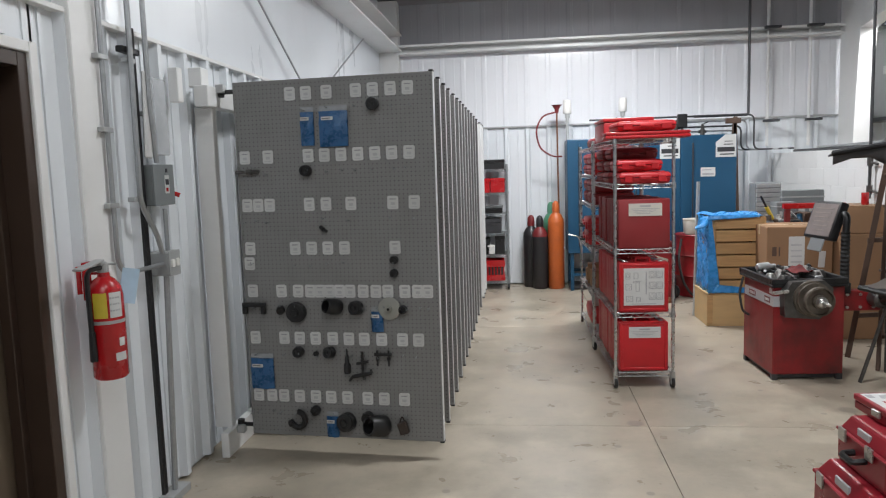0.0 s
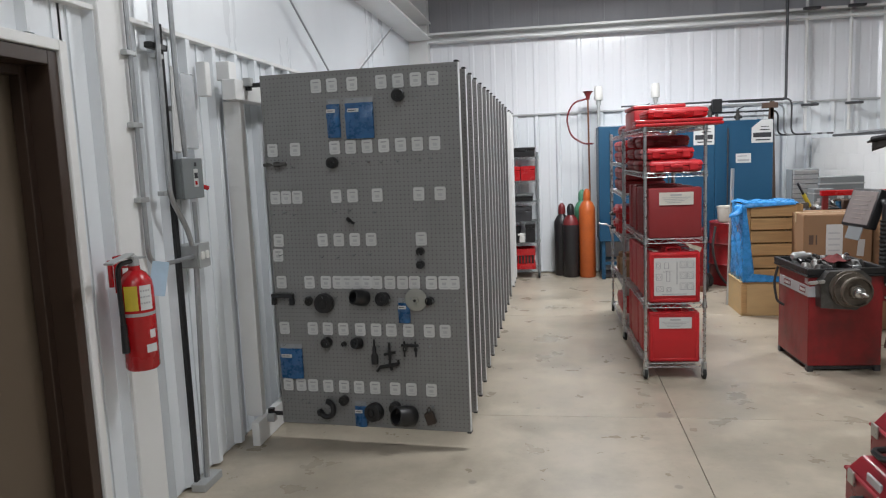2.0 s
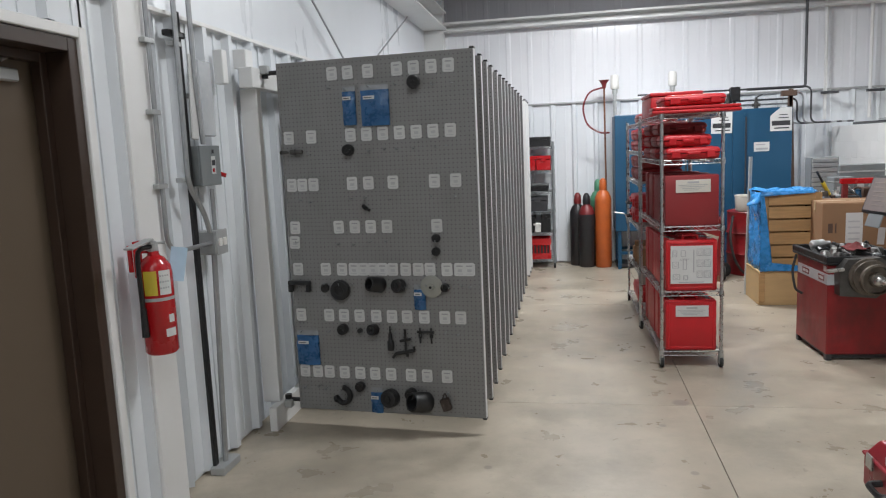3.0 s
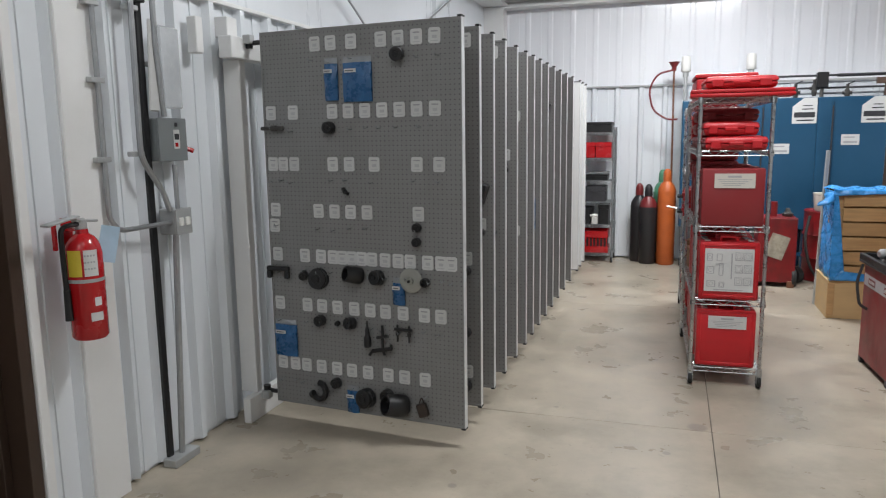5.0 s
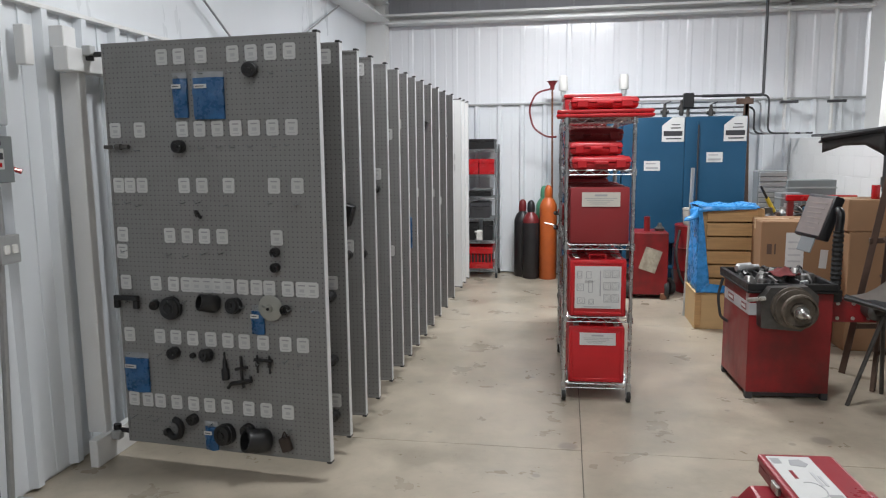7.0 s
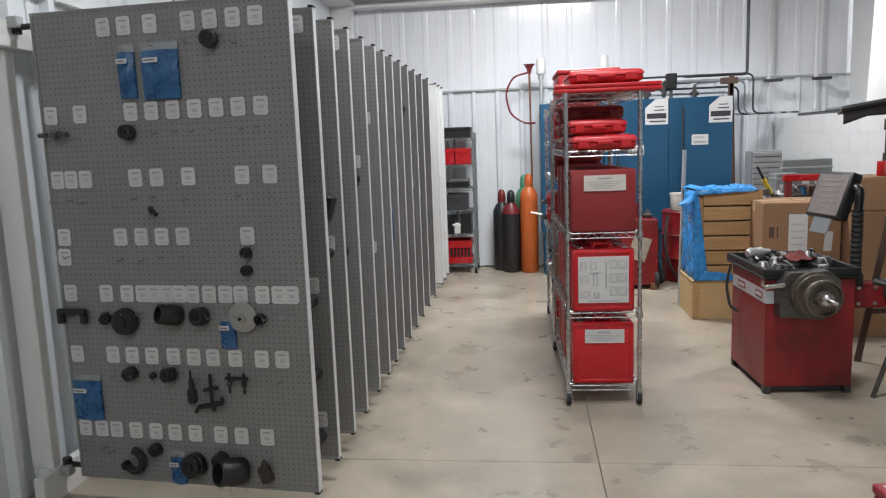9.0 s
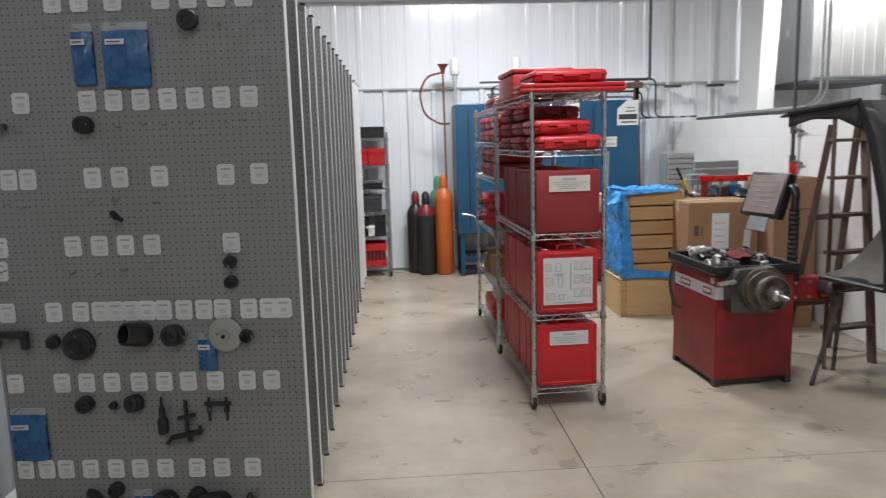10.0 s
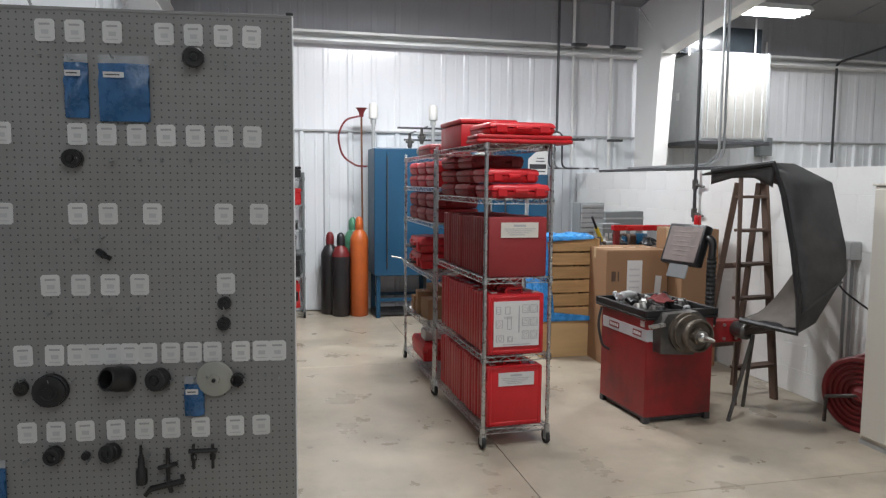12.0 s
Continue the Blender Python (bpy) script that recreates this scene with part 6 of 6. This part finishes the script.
carton(pose(2.85, 6.80, 0, 0, 0, 1), 0.37, 0.52, 1.0, "large plain brown cardboard carton on the floor", False)
carton(pose(2.83, 6.81, 1.005, 0, 0, -1), 0.38, 0.44, 0.255, "flat brown cardboard carton stacked on another")
t = thing("work_bench", pose(2.25, 7.65, 0), "wooden work bench loaded with parts and boxes", "bench")
bm = B()
bx(bm, 0, 1.06, 0, 0.95, 0.99, 1.03, 0.005)
part("bench_top", bm, M_LADDER, t)
for x in (0.02, 0.98):
    for y in (0.02, 0.88):
        bm = B()
        bx(bm, x, x + 0.06, y, y + 0.06, 0, 0.99, 0.004)
        part("leg", bm, M_LADDER, t)
t = thing("drawer_organizer", pose(2.45, 8.15, 1.031), "small grey parts organizer with many drawers", "drawer cabinet")
bm = B()
bx(bm, 0, 0.28, 0, 0.2, 0, 0.43, 0.005)
part("case", bm, M_GREY, t)
for r in range(8):
    bm = B()
    bx(bm, 0.012, 0.268, -0.014, 0.001, 0.012 + r * 0.052, 0.056 + r * 0.052, 0.003)
    bx(bm, 0.10, 0.17, -0.022, -0.013, 0.03 + r * 0.052, 0.04 + r * 0.052)
    part("drawer", bm, M_LGREY, t)
for x, y, w, h, lab in ((2.72, 8.1, 0.46, 0.34, "grey steel instrument box on the bench"), (2.62, 7.95, 0.2, 0.22, "small grey control box on the bench")):
    t = thing("instrument_box", pose(x, y, 1.031, 0, 0, 3), lab, "instrument box")
    bm = B()
    bx(bm, 0, w, 0, 0.2, 0, h, 0.006)
    part("case", bm, M_GREY, t)
    bm = B()
    bx(bm, -0.006, w + 0.006, -0.006, 0.206, h * 0.75, h * 0.8, 0.002)
    part("lid_lip", bm, M_LGREY, t)
    for k in range(3):
        bm = B()
        bx(bm, w * (0.15 + 0.25 * k), w * (0.3 + 0.25 * k), -0.004, 0.0, h * 0.3, h * 0.55)
        part("face_label", bm, M_CARD, t)
t = thing("red_bar", pose(2.57, 7.60, 1.20, 0, 0, -4), "bright red painted steel bar lying on clutter", "steel bar")
bm = B()
bx(bm, 0, 0.60, 0, 0.07, 0, 0.055, 0.005)
part("bar", bm, M_REDB, t)
for x in (0.02, 0.52):
    bm = B()
    bx(bm, x, x + 0.05, 0.005, 0.065, -0.17, 0.0, 0.003)
    part("foot_block", bm, M_MAROON, t)
rnd = random.Random(5)
for i in range(24):
    x, y = rnd.uniform(2.32, 3.2), rnd.uniform(7.7, 8.0)
    mm = rnd.choice([M_DARKM, M_STEEL, M_BLACK, M_GREY, M_PIPED, M_BLUE, M_LADDER])
    t = thing("bench_part", pose(x, y, 1.031, 0, 0, rnd.uniform(0, 180)), "small metal part or tool in the bench clutter", "part", "bench clutter")
    bm = B()
    k = i % 3
    if k == 0:
        tube(bm, arc((-0.1, 0, 0.02), (0.1, 0.03, 0.03), (0, 0.02, rnd.uniform(0.02, 0.1))), 0.012, 6)
    elif k == 1:
        bx(bm, -0.06, 0.06, -0.04, 0.04, 0, rnd.uniform(0.04, 0.12), 0.01)
    else:
        lathe(bm, [(0.05, 0), (0.055, 0.02), (0.03, 0.05), (0.03, 0.09)], 12)
    part("body", bm, mm, t, smooth=True)
t = thing("yellow_tool", pose(2.50, 7.72, 1.09, 0, -35, 30), "yellow and black hand tool on the bench", "tool")
bm = B()
rod(bm, (0, 0, 0), (0, 0, 0.16), 0.02, 8)
part("grip", bm, M_YELLOW, t)
bm = B()
rod(bm, (0, 0, 0.16), (0, 0, 0.3), 0.012, 8)
part("shank", bm, M_BLACK, t)
t = thing("red_can", pose(3.08, 6.95, 1.266), "small red can on the carton", "can")
bm = B()
lathe(bm, [(0.03, 0), (0.033, 0.005), (0.033, 0.11), (0.03, 0.115)], 14)
part("can_body", bm, M_REDB, t, smooth=True)

# ---- red drain cart and drum ----
t = thing("oil_drain_cart", pose(1.30, 8.75, 0), "dull red steel oil drain cart on wheels", "oil cart")
bm = B()
bx(bm, 0, 0.39, 0, 0.42, 0.05, 0.76, 0.012, seg=2)
part("tank", bm, M_REDP, t)
bm = B()
bx(bm, 0.11, 0.30, -0.004, -0.0005, -0.13, 0.13, m=pose(0.04, 0, 0.50, 0, 18, 0) @ pose(-0.04, 0, 0))
part("worn_label", bm, mat("stained_paper", (0.42, 0.38, 0.30), 0.8, var=0.3, scale=12, stain=(0.2, 0.16, 0.12), stain_amt=0.7, stain_scale=9), t, "torn stained paper label")
for x in (-0.06, 0.36):
    bm = B()
    lathe(bm, [(0.04, -0.02), (0.09, -0.025), (0.10, -0.01), (0.10, 0.01), (0.09, 0.025), (0.04, 0.02)], 20, pose(x + 0.02, 0.05, 0.10, 0, 90, 0))
    part("wheel", bm, M_RUBBER, t, smooth=True)
bm = B()
rod(bm, (0.17, 0.2, 0.76), (0.17, 0.2, 0.92), 0.035, 12)
part("filler_neck", bm, M_REDP, t)
bm = B()
lathe(bm, [(0.05, 0), (0.06, 0.03), (0.03, 0.05), (0.02, 0.09)], 14, pose(0.31, 0.2, 0.76))
part("pump_head", bm, M_DARKM, t)
bm = B()
bx(bm, 0.31, 0.38, -0.03, 0.02, 0.0, 0.07, 0.004)
part("foot", bm, M_COPPER, t)
t = thing("oil_drum", pose(2.12, 9.32, 0), "red steel oil drum standing before the tanks", "drum")
bm = B()
prof = [(0.27, 0.0), (0.285, 0.01)]
for z in (0.27, 0.53):
    prof += [(0.285, z - 0.02), (0.297, z), (0.285, z + 0.02)]
prof += [(0.285, 0.77), (0.292, 0.79), (0.285, 0.80), (0.275, 0.785), (0.01, 0.78)]
lathe(bm, prof, 32)
part("body", bm, M_REDP, t, smooth=True)
bm = B()
lathe(bm, [(0.04, 0.78), (0.045, 0.80), (0.04, 0.86), (0.02, 0.9)], 12, pose(0.05, -0.1, 0))
part("pump", bm, M_DARKM, t)
t = thing("white_bucket", pose(2.02, 9.20, 0.80), "white plastic bucket on the drum", "bucket")
bm = B()
lathe(bm, [(0.10, 0), (0.115, 0.02), (0.125, 0.18), (0.13, 0.185), (0.13, 0.20), (0.12, 0.195), (0.105, 0.03)], 20)
part("pail", bm, M_CREAM, t, smooth=True)
pipe_run("drum_hose", [(1.86, 9.12, 0.75), (1.80, 9.02, 0.5), (1.86, 8.98, 0.2), (1.98, 9.0, 0.03), (2.15, 8.95, 0.02)], 0.016, M_RUBBER, "black rubber hose hanging from drum to floor", "hose", rr=0.15)
t = thing("caster_dolly", pose(1.75, 9.05, 0), "black dolly wheel beside the oil cart", "wheel")
bm = B()
lathe(bm, [(0.03, -0.03), (0.085, -0.03), (0.09, 0.0), (0.085, 0.03), (0.03, 0.03)], 20, pose(0, 0, 0.09, 0, 90, 30))
part("tyre", bm, M_RUBBER, t, smooth=True)

# ---- heater and pipes behind the partition ----
t = thing("unit_heater", pose(4.55, 9.28, 2.22), "grey sheet-metal unit heater with plastic film over its face", "heater")
bm = B()
bx(bm, 0, 0.98, 0.02, 0.85, 0, 1.12, 0.01)
part("cabinet", bm, M_LGREY, t)
bm = B()
bx(bm, 0.03, 0.95, 0.005, 0.02, 0.04, 1.08)
part("coil_face", bm, M_COIL, t)
for i in range(7):
    bm = B()
    bx(bm, 0.10 + i * 0.13, 0.112 + i * 0.13, -0.008, 0.006, 0.04, 1.08, 0.002)
    part("louvre", bm, M_LGREY, t)
bm = B()
film(bm, ((0.0, -0.02, 0.02), (0.97, -0.02, 0.02), (0.97, -0.02, 1.10), (0.0, -0.02, 1.10)), 18, 18, 0.03, 9)
o = part("plastic_film", bm, mat("clear_wrinkled_film", (0.75, 0.76, 0.76), 0.15, alpha=0.10, bump=1.0, bump_scale=9), t, smooth=True)
for a in ((0, 0.04), (0.94, 0.98)):
    bm = B()
    bx(bm, a[0], a[1], -0.012, 0.02, 0, 1.12, 0.003)
    part("corner_flange", bm, M_GALV, t)
bm = B()
bx(bm, -0.006, 0.0, 0.5, 0.56, 0.55, 0.65)
part("side_label", bm, M_CARD, t)
bm = B()
bx(bm, -0.05, 1.0, -0.04, 1.0, -0.05, -0.002, 0.004)
part("support_shelf", bm, M_PIPED, t)
bm = B()
bx(bm, -0.1, 1.1, 0.35, 0.45, 1.14, 1.50)
part("dark_intake", bm, M_GLASSD, t, "dark intake louvre")
for x in (0.0, 0.97):
    bm = B()
    rod(bm, (x, 0.3, 1.1), (x, 0.3, 1.62), 0.012, 8)
    part("hanger_rod", bm, M_WHITE, t)
pipe_run("air_drop", [(3.30, 7.36, 4.10), (3.30, 7.36, 1.30)], 0.016, M_PIPED, "black steel air drop on the partition", "pipe", "air drops")
for z in (1.66, 1.38):
    t = thing("drop_valve", pose(3.30, 7.36, z), "small valve and fitting on the air drop", "valve", "drop valves")
    bm = B()
    rod(bm, (0, 0, -0.04), (0, 0, 0.05), 0.028, 10)
    rod(bm, (0, -0.02, 0), (0.02, -0.12, -0.02), 0.012, 8)
    part("body", bm, M_DARKM, t)
for dx in (0.0, 0.05):
    pipe_run("grey_conduit", [(3.44 + dx, 7.2, 4.1), (3.44 + dx, 7.2, 1.95), (3.44 + dx, 7.4, 1.86), (3.44 + dx, 9.0, 1.85)], 0.013, M_GALV, "galvanised conduit dropping to the partition top", "conduit", "grey conduits", rr=0.07)
pipe_run("far_conduit", [(6.20, 10.26, 3.7), (6.20, 10.26, 2.3)], 0.014, M_WHITE, "white conduit on the far back wall", "conduit")
t = thing("far_switch_box", pose(6.22, 10.24, 2.08), "grey electrical switch box on the back wall", "switch box")
bm = B()
bx(bm, -0.10, 0.10, -0.06, 0.07, 0, 0.26, 0.006)
part("enclosure", bm, M_GREY, t)
bm = B()
rod(bm, (0, 0.03, 0), (0, 0.03, -0.4), 0.014, 8)
part("conduit_stub", bm, M_GALV, t)
pipe_run("far_pipe", [(7.35, 10.2, 2.0), (7.35, 10.2, 3.45), (7.7, 9.6, 3.62), (8.2, 9.0, 3.7)], 0.018, M_PIPED, "dark steel pipe on the back wall", "pipe", rr=0.06)

# ---- stack of red cases in the foreground ----
t = thing("metal_case", pose(1.138, 2.292, 0.756, 0, 0, 4) @ Matrix.Diagonal((1, 1, 0.53, 1)), "small red steel case with a printed lid label on a stack", "tool case", "stacked red steel cases")
bm = B()
bx(bm, 0, 0.205, 0, 0.31, 0, 0.06, 0.008, seg=2)
part("base", bm, M_REDC, t)
bm = B()
bx(bm, -0.004, 0.209, -0.004, 0.314, 0.062, 0.108, 0.010, seg=2)
part("lid", bm, M_REDC, t)
bm = B()
bx(bm, 0.014, 0.135, 0.02, 0.295, 0.1075, 0.1095)
bx(bm, 0.02, 0.045, 0.245, 0.28, 0.109, 0.111, mi=2)
prism(bm, [(0.062, 0.235), (0.10, 0.225), (0.115, 0.245), (0.10, 0.275), (0.07, 0.27)], 0.109, 0.111, Matrix(((1, 0, 0, 0), (0, 0, 1, 0), (0, 1, 0, 0), (0, 0, 0, 1))), mi=2)
for i in range(2):
    bx(bm, 0.098 + 0.012 * i, 0.106 + 0.012 * i, 0.11, 0.19 - 0.02 * i, 0.109, 0.111, mi=1)
bx(bm, 0.045, 0.055, 0.15, 0.20, 0.109, 0.111, mi=3)
tube(bm, [(0.07 + 0.03 * math.cos(a), 0.085 + 0.045 * math.sin(a), 0.1105) for a in [radians(d) for d in range(-90, 120, 20)]], 0.002, 5, mi=1)
bx(bm, 0.095, 0.128, 0.035, 0.06, 0.109, 0.111, mi=2)
part("lid_label", bm, [M_CARD, M_INKL, M_INK, M_REDC], t, "white printed label with tool drawings")
bm = B()
bx(bm, -0.012, 0.0, 0.12, 0.17, 0.035, 0.085, 0.003)
part("latch", bm, M_STEEL, t)
for k, (x, y, z, w, d, h, rz) in enumerate(((1.05, 2.20, 0.577, 0.40, 0.35, 0.178, 2), (0.975, 2.15, 0.384, 0.48, 0.43, 0.192, 1), (0.985, 2.13, 0.192, 0.48, 0.43, 0.191, -2), (0.98, 2.15, 0.0, 0.48, 0.43, 0.191, 2))):
    t = thing("metal_case", pose(x, y, z, 0, 0, rz), "red steel carrying case stacked on the floor", "tool case", "stacked red steel cases")
    bm = B()
    bx(bm, 0, w, 0, d, 0, h * 0.66, 0.01, seg=2)
    part("base", bm, M_REDC, t)
    bm = B()
    for v in bx(bm, 0.004, w - 0.004, 0.004, d - 0.004, h * 0.67, h, 0.010, seg=2):
        k = 1 - 0.16 * (v.co.z / h - 0.67) / 0.33
        v.co.x, v.co.y = w / 2 + (v.co.x - w / 2) * k, d / 2 + (v.co.y - d / 2) * k
    part("lid", bm, M_REDC, t)
    bm = B()
    bx(bm, -0.005, w + 0.005, -0.005, d + 0.005, h * 0.62, h * 0.69, 0.004)
    part("rim", bm, M_REDC, t)
    bm = B()
    bx(bm, 0.012, 0.022, d * 0.4, d * 0.65, h * 0.72, h * 0.90, 0.002)
    part("plate_label", bm, M_SILVER, t)
    for y in (d * 0.2, d * 0.75):
        bm = B()
        bx(bm, -0.016, -0.006, y, y + 0.05, h * 0.5, h * 0.78, 0.003)
        part("latch", bm, M_STEEL, t)
    bm = B()
    tube(bm, bend([(0, d * 0.38, h * 0.4), (-0.05, d * 0.38, h * 0.38), (-0.05, d * 0.62, h * 0.38), (0, d * 0.62, h * 0.4)], 0.03), 0.012, 6)
    part("handle", bm, M_BLACK, t, smooth=True)

# ---- floor slabs and wall blocks ----
bm = B()
bx(bm, -2.34, X_E + 0.1, Y_S - 0.1, Y_N + 0.2, -0.2, -0.008)
floor = tagged(part("floor", bm, M_JOINT), "worn beige concrete slab floor with sawn joints", "floor", kind="structure")
xs = [-2.34, 0.655, 3.70, 6.75, 9.8, X_E + 0.1]
ys = [Y_S - 0.1, -1.66, 1.39, 4.44, 7.49, Y_N + 0.2]
for x0, x1 in zip(xs, xs[1:]):
    for y0, y1 in zip(ys, ys[1:]):
        bm = B()
        bx(bm, x0 + 0.002, x1 - 0.002, y0 + 0.002, y1 - 0.002, -0.1, 0.0, 0.0015)
        part("slab", bm, M_CONC, floor)
bm = B()
bx(bm, -0.004, 0.0, 0.0015, 0.3985, 0.0015, 0.1985, 0.001)
first = part("block", bm, M_BLOCK, part_w)
first.matrix_basis = pose(X_B + 0.005, 9.8, 0)
for r in range(9):
    for k in range(26):
        y = -0.4 + 0.4 * k + (0.2 if r % 2 else 0)
        if y + 0.4 < Y_N - 0.06 and not (r == 0 and k == 25):
            share("block", first, part_w, pose(X_B + 0.005, y, 0.2 * r))
